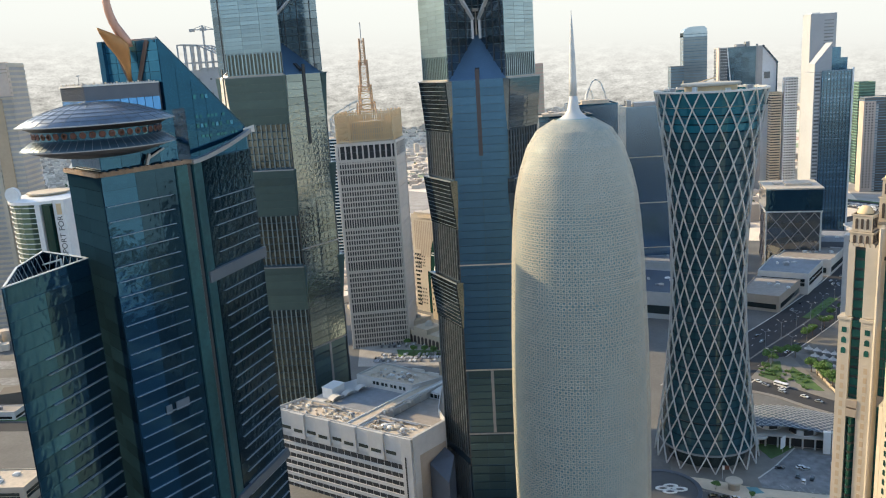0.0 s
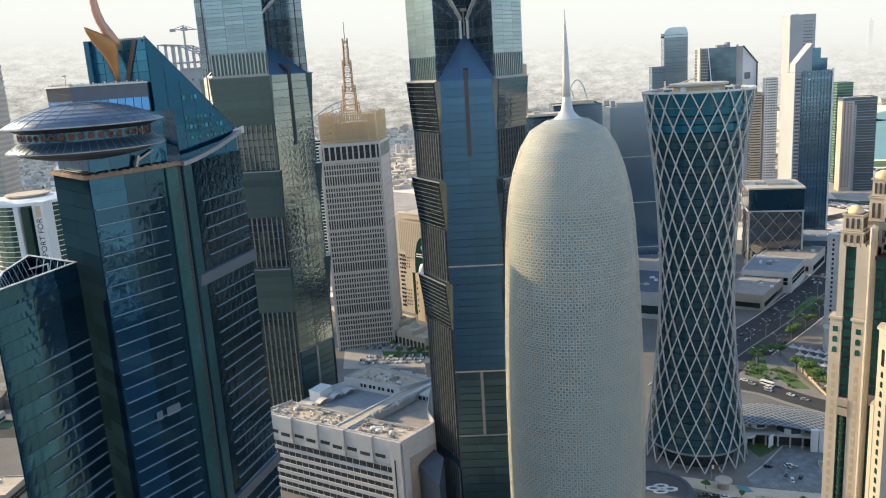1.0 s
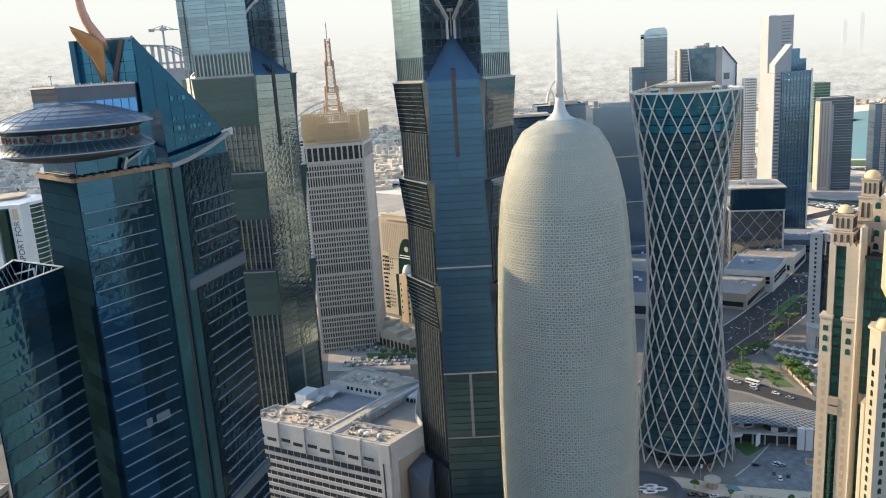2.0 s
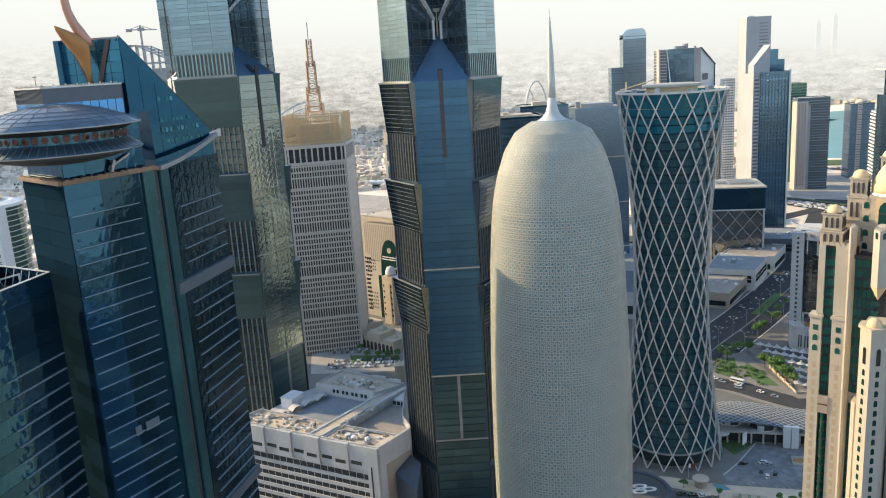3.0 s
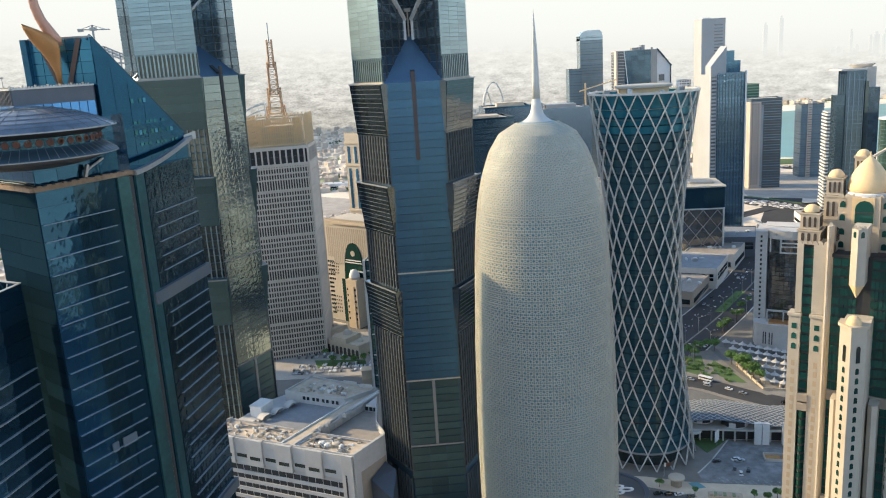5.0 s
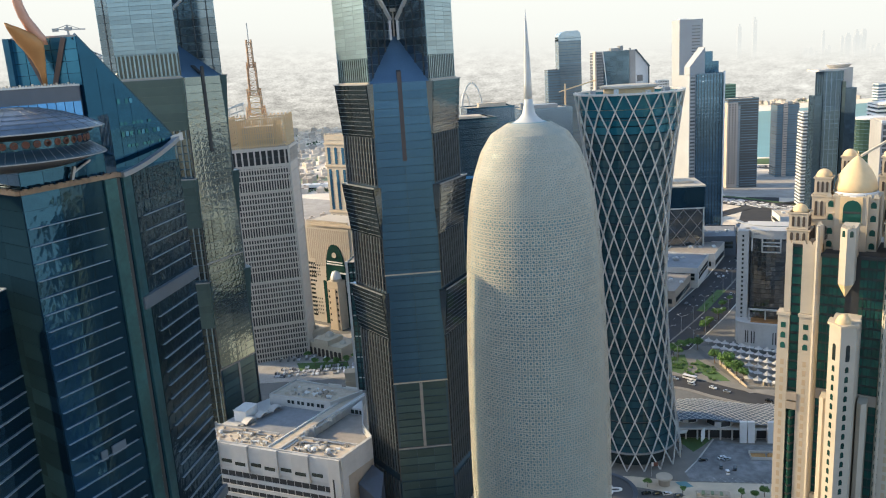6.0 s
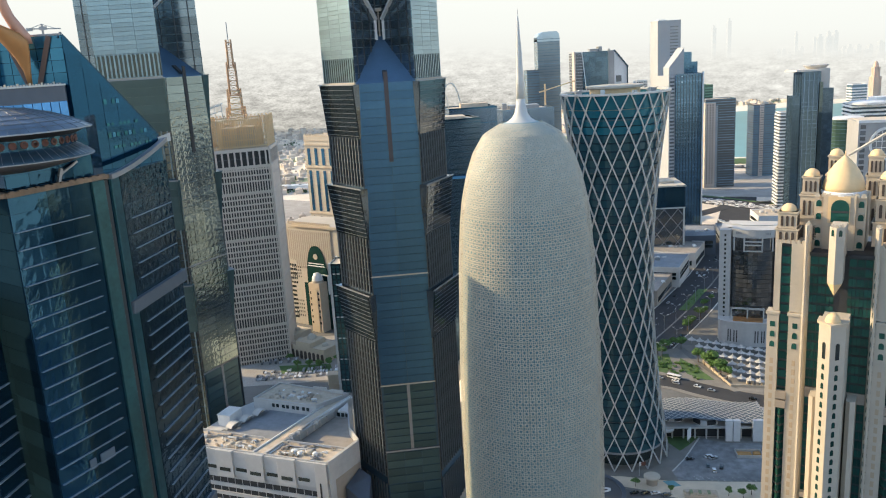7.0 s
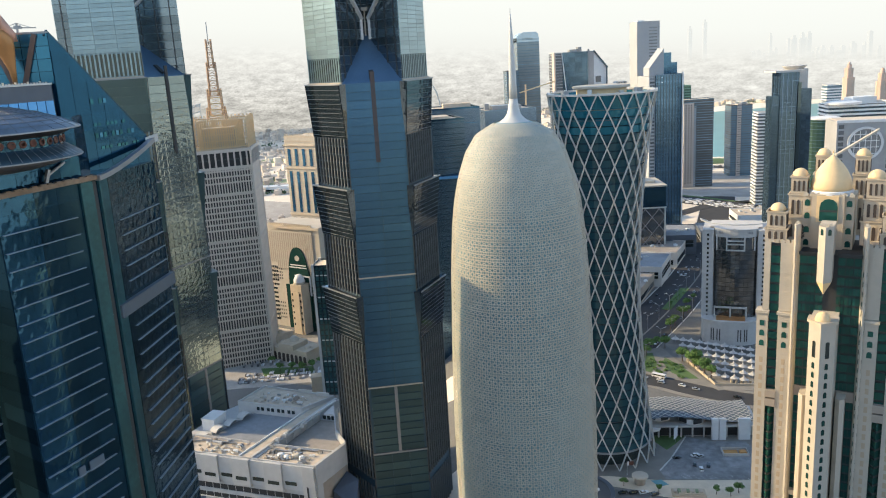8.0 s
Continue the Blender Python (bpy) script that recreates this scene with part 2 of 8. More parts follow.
def prism(bm, poly, z0, z1, top=None):
    """An upright prism over a plan; top: another plan of as many corners, or heights per corner in z1."""
    top = top or poly
    zs = z1 if isinstance(z1, (list, tuple)) else [z1] * len(poly)
    a = [bm.verts.new((x, y, z0)) for x, y in poly]
    b = [bm.verts.new((x, y, z)) for (x, y), z in zip(top, zs)]
    n = len(poly)
    bm.faces.new(a[::-1])
    bm.faces.new(b)
    for i in range(n):
        bm.faces.new((a[i], a[(i + 1) % n], b[(i + 1) % n], b[i]))
    return a + b


def prisms(poly, z0, z1, top=None):
    bm = bmesh.new()
    prism(bm, poly, z0, z1, top)
    return bm


def lathe(profile, n=64, cap=True):
    bm = bmesh.new()
    rings = [[bm.verts.new((r * math.cos(2 * math.pi * i / n), r * math.sin(2 * math.pi * i / n), z)) for i in range(n)] for r, z in profile]
    for a, b in zip(rings, rings[1:]):
        for i in range(n):
            bm.faces.new((a[i], a[(i + 1) % n], b[(i + 1) % n], b[i]))
    if cap:
        bm.faces.new(rings[0][::-1])
        bm.faces.new(rings[-1])
    return bm


def beam(bm, a, b, w, d=None, up=(0, 0, 1)):
    """A square bar from a to b."""
    a, b = Vector(a), Vector(b)
    z = (b - a).normalized()
    x = z.cross(Vector(up))
    if x.length < 1e-4:
        x = z.cross(Vector((1, 0, 0)))
    x.normalize()
    y = z.cross(x)
    d = d or w
    q = [a + x * (i * w / 2) + y * (j * d / 2) for i, j in ((-1, -1), (1, -1), (1, 1), (-1, 1))]
    vs = [bm.verts.new(p) for p in q] + [bm.verts.new(p + (b - a)) for p in q]
    for f in ((3, 2, 1, 0), (4, 5, 6, 7), (0, 1, 5, 4), (1, 2, 6, 5), (2, 3, 7, 6), (3, 0, 4, 7)):
        bm.faces.new([vs[i] for i in f])


def ramp(v, a, b):
    """0 at a, 1 at b, eased."""
    k = min(1, max(0, (v - a) / (b - a)))
    return k * k * (3 - 2 * k)


def ground_z(x, y):
    """The land is lowered inland in two steps, to fit the camera's view."""
    return -ramp(x, 70, 0) * (26 * ramp(y, 280, 350) + 22 * ramp(y, 510, 650))


# ---- ground, water, distance ----
def build_ground():
    xs = np.concatenate([-np.geomspace(4900, 420, 22), np.linspace(-400, 420, 42), np.geomspace(440, 4900, 22)])
    ys = np.concatenate([-np.geomspace(4900, 60, 16), np.linspace(0, 900, 46), np.geomspace(930, 4900, 24)])
    bm = bmesh.new()
    vs = [[bm.verts.new((x, y, ground_z(x, y) - (1.5 if -700 < x < 450 and -400 < y < 880 else 0))) for y in ys] for x in xs]
    for i in range(len(xs) - 1):
        for j in range(len(ys) - 1):
            bm.faces.new((vs[i][j], vs[i + 1][j], vs[i + 1][j + 1], vs[i][j + 1]))
    g = part("ground", bm, SAND, None, smooth=True)
    tagged(g, "pale sandy desert city ground reaching the hazy horizon", "ground", kind="structure")


build_ground()


def build_district():
    """Paved and dusty ground of the tower district, following the land."""
    xs, ys = np.linspace(-740, 470, 62), np.linspace(-420, 900, 67)
    bm = bmesh.new()
    vs = [[bm.verts.new((x + 6 * math.sin(y * 0.05), y + 5 * math.sin(x * 0.06), ground_z(x, y) + 0.03)) for y in ys] for x in xs]
    for i in range(len(xs) - 1):
        for j in range(len(ys) - 1):
            bm.faces.new((vs[i][j], vs[i + 1][j], vs[i + 1][j + 1], vs[i][j + 1]))
    tagged(part("district_ground", bm, DISTRICT, None, smooth=True), "grey dusty paved ground of the tower district", "ground", kind="structure")


build_district()


def sheet(name, pts, mat, z=0.05, label="", category="", thick=0.0):
    """A thin paved or planted sheet that follows the land."""
    bm = bmesh.new()
    top = [bm.verts.new((x, y, ground_z(x, y) + z)) for x, y in pts]
    low = [bm.verts.new((x, y, ground_z(x, y) - 0.4)) for x, y in pts]
    bm.faces.new(top)
    n = len(pts)
    for i in range(n):
        bm.faces.new((low[i], low[(i + 1) % n], top[(i + 1) % n], top[i]))
    ob = part(name, bm, mat, None)
    return tagged(ob, label, category or name, kind="structure")


def strip(name, line, w, mat, z, label, category):
    """A ribbon of constant width along a line."""
    left, right = [], []
    for i, p in enumerate(line):
        a, b = line[max(0, i - 1)], line[min(len(line) - 1, i + 1)]
        d = Vector((b[0] - a[0], b[1] - a[1])).normalized()
        left.append((p[0] - d.y * w / 2, p[1] + d.x * w / 2))
        right.append((p[0] + d.y * w / 2, p[1] - d.x * w / 2))
    return sheet(name, right + left[::-1], mat, z, label, category)


def smooth_line(pts, n=6):
    out = []
    for i in range(len(pts) - 1):
        p0, p1, p2, p3 = (Vector(pts[max(0, min(len(pts) - 1, i + k))]) for k in (-1, 0, 1, 2))
        for s in range(n):
            t = s / n
            out.append(tuple(0.5 * ((2 * p1) + (p2 - p0) * t + (2 * p0 - 5 * p1 + 4 * p2 - p3) * t * t + (3 * p1 - p0 - 3 * p2 + p3) * t ** 3)))
    return out + [tuple(pts[-1])]


def offset_line(line, d):
    out = []
    for i, p in enumerate(line):
        a, b = line[max(0, i - 1)], line[min(len(line) - 1, i + 1)]
        v = Vector((b[0] - a[0], b[1] - a[1])).normalized()
        out.append((p[0] - v.y * d, p[1] + v.x * d))
    return out


sheet("water", [(600, 1520), (760, 1440), (1000, 1400), (1600, 1450), (3400, 1700), (3400, 2600), (1800, 2560), (1300, 2500), (1100, 2470), (900, 2230), (640, 1680)], WATER, 0.3, "calm teal sea inlet beyond the towers", "water")
sheet("beach", [(640, 1700), (890, 2240), (1090, 2480), (1300, 2510), (1800, 2570), (3400, 2610), (3400, 2760), (1600, 2700), (1250, 2690), (1000, 2620), (560, 1800)], BEACH, 0.2, "pale beach along the far shore", "beach")
sheet("lawn", [(590, 1410), (680, 1380), (760, 1410), (700, 1450), (620, 1480)], GRASS, 0.35, "green lawn on the near shore", "lawn")
for i, pts in enumerate(([(1080, 2720), (1600, 2720), (1560, 2800), (1100, 2810)], [(-300, 1900), (-60, 1880), (-40, 1960), (-320, 1990)], [(-420, 2350), (-80, 2330), (-60, 2420), (-430, 2450)])):
    sheet("lawn", pts, GRASS_DRY, 0.3, "dusty green park in the far city", "lawn")
for pts in ([(420, 1720), (700, 1760), (690, 1830), (430, 1800)], [(300, 1980), (760, 2060), (740, 2120), (310, 2050)], [(560, 1600), (640, 1610), (650, 1680), (570, 1670)], [(-100, 1560), (200, 1540), (210, 1600), (-90, 1620)], [(820, 2120), (1000, 2200), (980, 2260), (800, 2190)]):
    sheet("park", pts, GRASS_DRY, 0.3, "dusty green park in the far city", "park")
for pts in ([(480, 1850), (760, 1900), (740, 1960), (470, 1910)], [(100, 1750), (330, 1740), (340, 1800), (110, 1810)]):
    sheet("red_field", pts, PINK, 0.3, "reddish bare field in the far city", "field")
sheet("sand_lot", [(-280, 1430), (-115, 1425), (-130, 1600), (-280, 1715)], LOT_PALE, 0.25, "bare pale sand lot between streets", "lot")

# main avenue with a planted median
AVENUE = smooth_line([(118, 478), (148, 516), (181, 558), (206, 588), (233, 622), (258, 656), (286, 694), (314, 737), (360, 815), (420, 930), (500, 1090)])
strip("avenue", offset_line(AVENUE, 4), 43, ASPHALT, 0.06, "wide dark asphalt avenue with light traffic", "road")
strip("median", AVENUE[6:42], 1.3, PAVING, 0.24, "pale concrete median kerb", "kerb")
strip("median", offset_line(AVENUE, 3.0)[24:34], 7.5, GRASS, 0.3, "grass median with low hedges", "median")
for d in (-18, 26):
    strip("kerb", offset_line(AVENUE, d), 0.9, CONCRETE, 0.2, "pale kerb along the avenue", "kerb")
for d in (-9.5, 10, 16):
    line = offset_line(AVENUE, d)
    for i in range(6, len(line) - 14, 2):
        strip("lane_mark", [line[i], tuple(Vector(line[i]).lerp(Vector(line[i + 1]), 0.35))], 0.25, LINE, 0.1, "white lane mark on asphalt", "lane mark")
CROSS = smooth_line([(128, 520), (150, 497), (171, 482), (184, 467), (200, 452), (225, 436), (262, 425)])
strip("side_street", CROSS, 17, ASPHALT, 0.1, "dark asphalt side street", "road")
strip("pavement", offset_line(CROSS, 10.6), 3.4, PAVING, 0.26, "pale stone pavement by the street", "pavement")
strip("pavement", offset_line(CROSS, -10.6), 3.4, PAVING, 0.26, "pale stone pavement by the street", "pavement")
sheet("plaza", [(84, 372), (110, 352), (172, 346), (196, 380), (190, 404), (150, 420), (128, 440), (95, 445)], PAVING, 0.08, "grey paved car park and forecourt", "plaza")
sheet("car_park", [(127.2, 373), (138, 384), (154.9, 405.2), (166.2, 397), (184, 393), (184, 352.5), (166.9, 355.5), (127.1, 364.2)], LOT, 0.1, "grey asphalt car park with worn bay lines", "car park")
sheet("plaza", [(60, 330), (175, 322), (182, 351), (122.6, 364), (100.7, 373), (72, 380)], PAVING_SUNLIT, 0.12, "warm stone paving with planters, sunlight put into its colour", "plaza")
sheet("garden", [(158, 506), (178, 538), (194, 542), (196, 505), (200, 478), (197, 466), (182, 482), (170, 494)], PAVING, 0.3, "planted garden with shrubs and paths", "garden")
sheet("lawn", [(164, 506), (179, 532), (184, 532), (179, 510), (170, 498)], GRASS, 0.4, "green lawn strip in the garden", "lawn")
sheet("lawn", [(184, 512), (189, 522), (193, 504), (196, 480), (190, 482), (183, 494)], GRASS, 0.4, "green lawn strip in the garden", "lawn")
for y, w in ((523, 15.5), (497, 15.5)):
    strip("carriageway", [(x, y) for x in range(-600, -219, 20)], w, ASPHALT, 0.1, "dark asphalt carriageway beside a green median", "road")
strip("median", [(x, 510) for x in range(-600, -219, 20)], 6.8, GRASS, 0.2, "green median between two carriageways", "median")
strip("pavement", [(x, 535.5) for x in range(-600, -219, 20)], 6.8, PAVING, 0.2, "pale stone pavement by the road", "pavement")
for k in range(7):
    strip("car_park", [(x, 550 + 22 * k) for x in range(-680, -289, 20)], 21.6, (LOT, DISTRICT)[k % 2], 0.25, "worn grey paved lot behind the road", "car park")
sheet("path", [(190, 528), (194, 528), (199.5, 476), (204, 460), (200, 460), (195, 476)], PAVING, 0.36, "pale garden path", "path")
sheet("tent_court", [(199, 549), (252, 512), (228, 452), (206, 460), (201, 480), (200, 505)], PAVING, 0.14, "pale paved car park under white canopies", "car park")
strip("parking_kerb", [(127.4, 373), (138, 384), (155, 405.6)], 0.8, CONCRETE, 0.2, "pale kerb round the car park", "kerb")
for k in range(11):
    strip("bay_line", [(136 + k * 3.0, 366.5 - k * 0.75), (137.5 + k * 3.0, 361.5 - k * 0.75)], 0.18, LINE, 0.1, "white parking bay line", "bay line")
sheet("pool", [(119, 364.5), (124.5, 364), (126.5, 358.6), (121, 358)], WATER, 0.16, "small blue forecourt pool", "pool")
sheet("lawn", [(132, 417), (136.5, 403), (139.2, 393.3), (146.1, 398.5), (156, 407.7), (149.8, 412), (138, 420)], GRASS, 0.22, "small dark lawn beside the ramp", "lawn")
sheet("sand_lot", [(455, 1120), (545, 1060), (640, 1110), (670, 1290), (560, 1330), (480, 1240)], LOT_PALE, 0.1, "pale dusty building lot beyond the junction", "lot")
sheet("car_park", [(640, 1300), (720, 1270), (740, 1360), (590, 1390)], ASPHALT, 0.3, "dark car park by the shore", "car park")
strip("junction_road", smooth_line([(330, 1190), (395, 1140), (441, 1090), (478, 1020), (520, 955), (600, 900)]), 46, ASPHALT, 0.3, "broad dark junction road full of traffic", "road")
strip("median", smooth_line([(400, 1165), (462, 1105), (505, 1035), (545, 980)]), 7, GRASS, 0.5, "green verge along the junction road", "verge")
strip("flyover", [(380, 985), (450, 1030), (560, 1040), (700, 1020)], 20, ASPHALT, 0.5, "dark crossing avenue at the junction", "road")
# The court's sunlight is put into this lighter paving colour.
sheet("forecourt", [(-146, 661), (-23, 655), (-45, 773), (-168, 784)], LOT_PALE, 0.1, "paved court with parked cars", "car park")
sheet("lawn", [(-112, 683), (-67, 679), (-70, 697), (-117, 703)], GRASS, 0.2, "green verge before the ministry", "lawn")


# hazy distance: a plain pale backdrop ring
def build_backdrop(name, bm, label, fade_low, fade_high, by_tilt):
    m = bpy.data.materials.new(name)
    m.use_nodes = True
    nt = m.node_tree
    nt.nodes.clear()
    out = nt.nodes.new("ShaderNodeOutputMaterial")
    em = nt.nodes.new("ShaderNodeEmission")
    tr = nt.nodes.new("ShaderNodeBsdfTransparent")
    mix = nt.nodes.new("ShaderNodeMixShader")
    tc = nt.nodes.new("ShaderNodeTexCoord")
    sep = nt.nodes.new("ShaderNodeSeparateXYZ")
    nt.links.new(tc.outputs["Object"], sep.inputs[0])
    # painted glow: the hazy city fades into white sky; faint noise streaks stand for far quarters below
    # the ramp is tilted to fit the camera's roll
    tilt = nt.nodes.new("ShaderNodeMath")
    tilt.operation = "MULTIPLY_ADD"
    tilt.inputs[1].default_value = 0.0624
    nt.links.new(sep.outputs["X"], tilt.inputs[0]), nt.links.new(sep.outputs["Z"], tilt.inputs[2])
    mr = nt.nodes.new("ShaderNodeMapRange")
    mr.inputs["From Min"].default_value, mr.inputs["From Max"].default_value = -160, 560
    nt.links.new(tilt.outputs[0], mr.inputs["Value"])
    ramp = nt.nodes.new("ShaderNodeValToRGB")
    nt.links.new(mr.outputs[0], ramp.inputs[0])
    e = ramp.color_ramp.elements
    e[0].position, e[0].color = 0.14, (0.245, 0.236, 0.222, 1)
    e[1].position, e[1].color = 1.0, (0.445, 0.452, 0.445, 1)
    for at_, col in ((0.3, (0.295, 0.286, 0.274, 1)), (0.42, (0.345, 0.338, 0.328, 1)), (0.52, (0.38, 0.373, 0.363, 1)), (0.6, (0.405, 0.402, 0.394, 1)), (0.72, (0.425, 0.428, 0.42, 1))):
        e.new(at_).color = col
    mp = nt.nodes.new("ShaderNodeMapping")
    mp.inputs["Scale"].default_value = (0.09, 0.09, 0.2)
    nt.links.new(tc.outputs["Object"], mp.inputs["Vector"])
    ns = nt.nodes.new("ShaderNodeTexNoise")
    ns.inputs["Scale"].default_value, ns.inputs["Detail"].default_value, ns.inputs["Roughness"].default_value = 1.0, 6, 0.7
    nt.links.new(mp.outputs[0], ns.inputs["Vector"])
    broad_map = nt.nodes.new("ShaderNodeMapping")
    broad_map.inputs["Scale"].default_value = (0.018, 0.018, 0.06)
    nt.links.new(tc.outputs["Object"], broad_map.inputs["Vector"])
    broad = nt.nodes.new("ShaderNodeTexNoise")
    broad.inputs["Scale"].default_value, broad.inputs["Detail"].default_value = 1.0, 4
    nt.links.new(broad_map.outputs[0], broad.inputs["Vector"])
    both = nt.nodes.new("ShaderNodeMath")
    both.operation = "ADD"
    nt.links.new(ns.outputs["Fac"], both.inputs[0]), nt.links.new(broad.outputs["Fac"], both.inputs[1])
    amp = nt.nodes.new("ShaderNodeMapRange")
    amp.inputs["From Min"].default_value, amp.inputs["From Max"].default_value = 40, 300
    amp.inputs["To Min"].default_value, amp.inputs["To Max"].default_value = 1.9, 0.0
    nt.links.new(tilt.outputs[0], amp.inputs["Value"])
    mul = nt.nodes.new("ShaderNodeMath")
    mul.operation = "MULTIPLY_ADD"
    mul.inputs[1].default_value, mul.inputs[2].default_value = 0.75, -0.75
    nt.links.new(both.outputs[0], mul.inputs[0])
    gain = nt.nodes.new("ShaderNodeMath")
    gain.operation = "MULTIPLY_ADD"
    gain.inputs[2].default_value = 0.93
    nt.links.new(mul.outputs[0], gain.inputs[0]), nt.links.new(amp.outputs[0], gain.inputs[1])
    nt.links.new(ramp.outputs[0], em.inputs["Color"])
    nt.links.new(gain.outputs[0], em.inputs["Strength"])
    fade = nt.nodes.new("ShaderNodeMapRange")
    fade.inputs["From Min"].default_value, fade.inputs["From Max"].default_value = fade_low, fade_high
    nt.links.new(tilt.outputs[0] if by_tilt else sep.outputs["Z"], fade.inputs["Value"])
    nt.links.new(fade.outputs[0], mix.inputs[0])
    nt.links.new(em.outputs[0], mix.inputs[1])
    nt.links.new(tr.outputs[0], mix.inputs[2])
    nt.links.new(mix.outputs[0], out.inputs["Surface"])
    ob = part("backdrop", bm, m, None, smooth=True)
    tagged(ob, label, "haze", kind="structure")


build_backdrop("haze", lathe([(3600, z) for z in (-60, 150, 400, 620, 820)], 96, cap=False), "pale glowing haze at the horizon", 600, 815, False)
bm = bmesh.new()
low, top = ([bm.verts.new((3150 * math.sin(radians(a)), 3150 * math.cos(radians(a)), z)) for a in range(12, 62, 2)] for z in (-20, 360))
for i in range(len(low) - 1):
    bm.faces.new((low[i], low[i + 1], top[i + 1], top[i]))
build_backdrop("bay_haze", bm, "glowing haze backdrop standing for the far shore beyond the bay", 230, 295, True)


# far city: low flat-roofed houses past counting
TOWN_HOLES = [(-740, -330, 480, 720), (-210, 20, 470, 830), (-20, 330, 320, 760), (200, 470, 520, 960), (380, 760, 840, 1320), (-290, -110, 1420, 1720), (20, 70, 580, 640), (90, 160, 730, 800), (560, 3400, 1360, 2690), (410, 770, 1590, 1970), (300, 780, 1980, 2130)]


def build_town():
    rng = random.Random(11)
    verts, faces = [], []

    def block(x, y, w, d, h, a):
        z = ground_z(x, y)
        c, s = math.cos(a), math.sin(a)
        n = len(verts)
        for zz in (z - 0.5, z + h):
            for i, j in ((-1, -1), (1, -1), (1, 1), (-1, 1)):
                u, v = i * w / 2, j * d / 2
                verts.append((x + c * u - s * v, y + s * u + c * v, zz))
        faces.extend([(n + 4, n + 5, n + 6, n + 7)] + [(n + k, n + (k + 1) % 4, n + 4 + (k + 1) % 4, n + 4 + k) for k in range(4)])

    y = 560.0
    while y < 3500:
        step = 24 + (y - 560) * 0.005
        half = 260 + y * 0.6
        x = -half - 200
        while x < half + 500:
            px, py = x + rng.uniform(-7, 7), y + rng.uniform(-7, 7)
            x += step * rng.uniform(0.7, 1.4)
            if any(a < px < b and c < py < d for a, b, c, d in TOWN_HOLES):
                continue
            if rng.random() < 0.16 or noise.noise((px * 0.004, py * 0.004, 3)) > 0.33:
                continue
            turn = 0.35 + 0.5 * noise.noise((px * 0.001, py * 0.001, 7))
            w, d = rng.uniform(9, 24), rng.uniform(9, 22)
            h = rng.choice((4, 6.5, 7, 8, 10, 12)) * (1 if rng.random() < 0.94 else 2.2)
            block(px, py, w, d, h, turn)
            if rng.random() < 0.6:
                block(px + rng.uniform(-3, 3), py + rng.uniform(-3, 3), w * 0.35, d * 0.35, h + 2.6, turn)
        y += step
    me = bpy.data.meshes.new("town_houses")
    me.from_pydata(verts, [], faces)
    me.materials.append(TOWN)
    ob = new("town_houses", me)
    tagged(ob, "countless pale flat-roofed houses of the far city", "houses", kind="stuff")
    verts, faces = [], []
    # low quarter at the left edge
    for i in range(90):
        px, py = rng.uniform(-480, -190), rng.uniform(330, 560)
        if py > 540 or px < -440:
            block(px, py, rng.uniform(10, 26), rng.uniform(9, 22), rng.choice((5, 7, 9, 12, 15)), 0.35)
    # unseen quarters round and behind the viewpoint, added for the glass to reflect
    for i in range(520):
        px, py = rng.uniform(-900, 900), rng.uniform(-900, 300)
        if abs(px) < 230 and py > -120 or (px > 0 and py > 200 and px < 420):
            continue
        block(px, py, rng.uniform(14, 34), rng.uniform(12, 30), rng.choice((7, 9, 12, 18, 26, 40)), 0.35)
    me = bpy.data.meshes.new("near_houses")
    me.from_pydata(verts, [], faces)
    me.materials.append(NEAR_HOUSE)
    tagged(new("near_houses", me), "tan flat-roofed blocks round the tower district", "houses", kind="stuff")


build_town()


def build_far_trees():
    rng = random.Random(4)
    verts, faces = [], []
    for i in range(3000):
        y = rng.uniform(580, 3300)
        x = rng.uniform(-0.55 * y - 150, 0.62 * y + 150)
        if any(a < x < b and c < y < d for a, b, c, d in TOWN_HOLES) or noise.noise((x * 0.004, y * 0.004, 3)) < -0.1 + 0.3 * rng.random():
            continue
        for k in range(rng.randint(2, 6)):
            cx, cy, r = x + rng.uniform(-14, 14), y + rng.uniform(-9, 9), rng.uniform(2.5, 5.5)
            n = len(verts)
            z = ground_z(cx, cy)
            for a in range(6):
                q = r * rng.uniform(0.7, 1.1)
                verts.append((cx + q * math.cos(a * 1.047), cy + q * math.sin(a * 1.047), z + r * rng.uniform(0.3, 0.7)))
            verts.append((cx, cy, z + r * 1.6))
            verts.append((cx, cy, z - 0.3))
            for a in range(6):
                faces.append((n + a, n + (a + 1) % 6, n + 6))
                faces.append((n + (a + 1) % 6, n + a, n + 7))
    me = bpy.data.meshes.new("far_trees")
    me.from_pydata(verts, [], faces)
    me.materials.append(LEAF_DUSTY)
    tagged(new("far_trees", me), "dusty green trees scattered through the far city", "trees", kind="stuff")


build_far_trees()


# ---- building kit ----
def put(ob, parent, m):
    """Places a part by its pose in the world of its top-level thing's coordinates."""
    ob.parent = parent
    ob.matrix_basis = m
    return ob


def wall_frame(a, b, z0, lean=0.0):
    """Local frame of a facade: x runs from a to b, z up along the wall, -y outwards. lean: degrees outwards with height."""
    u = Vector((b[0] - a[0], b[1] - a[1], 0))
    length = u.length
    m = Matrix.Translation((a[0], a[1], z0)) @ Matrix.Rotation(math.atan2(u.y, u.x), 4, "Z") @ Matrix.Rotation(radians(lean), 4, "X")
    return m, length


MESHES = {}


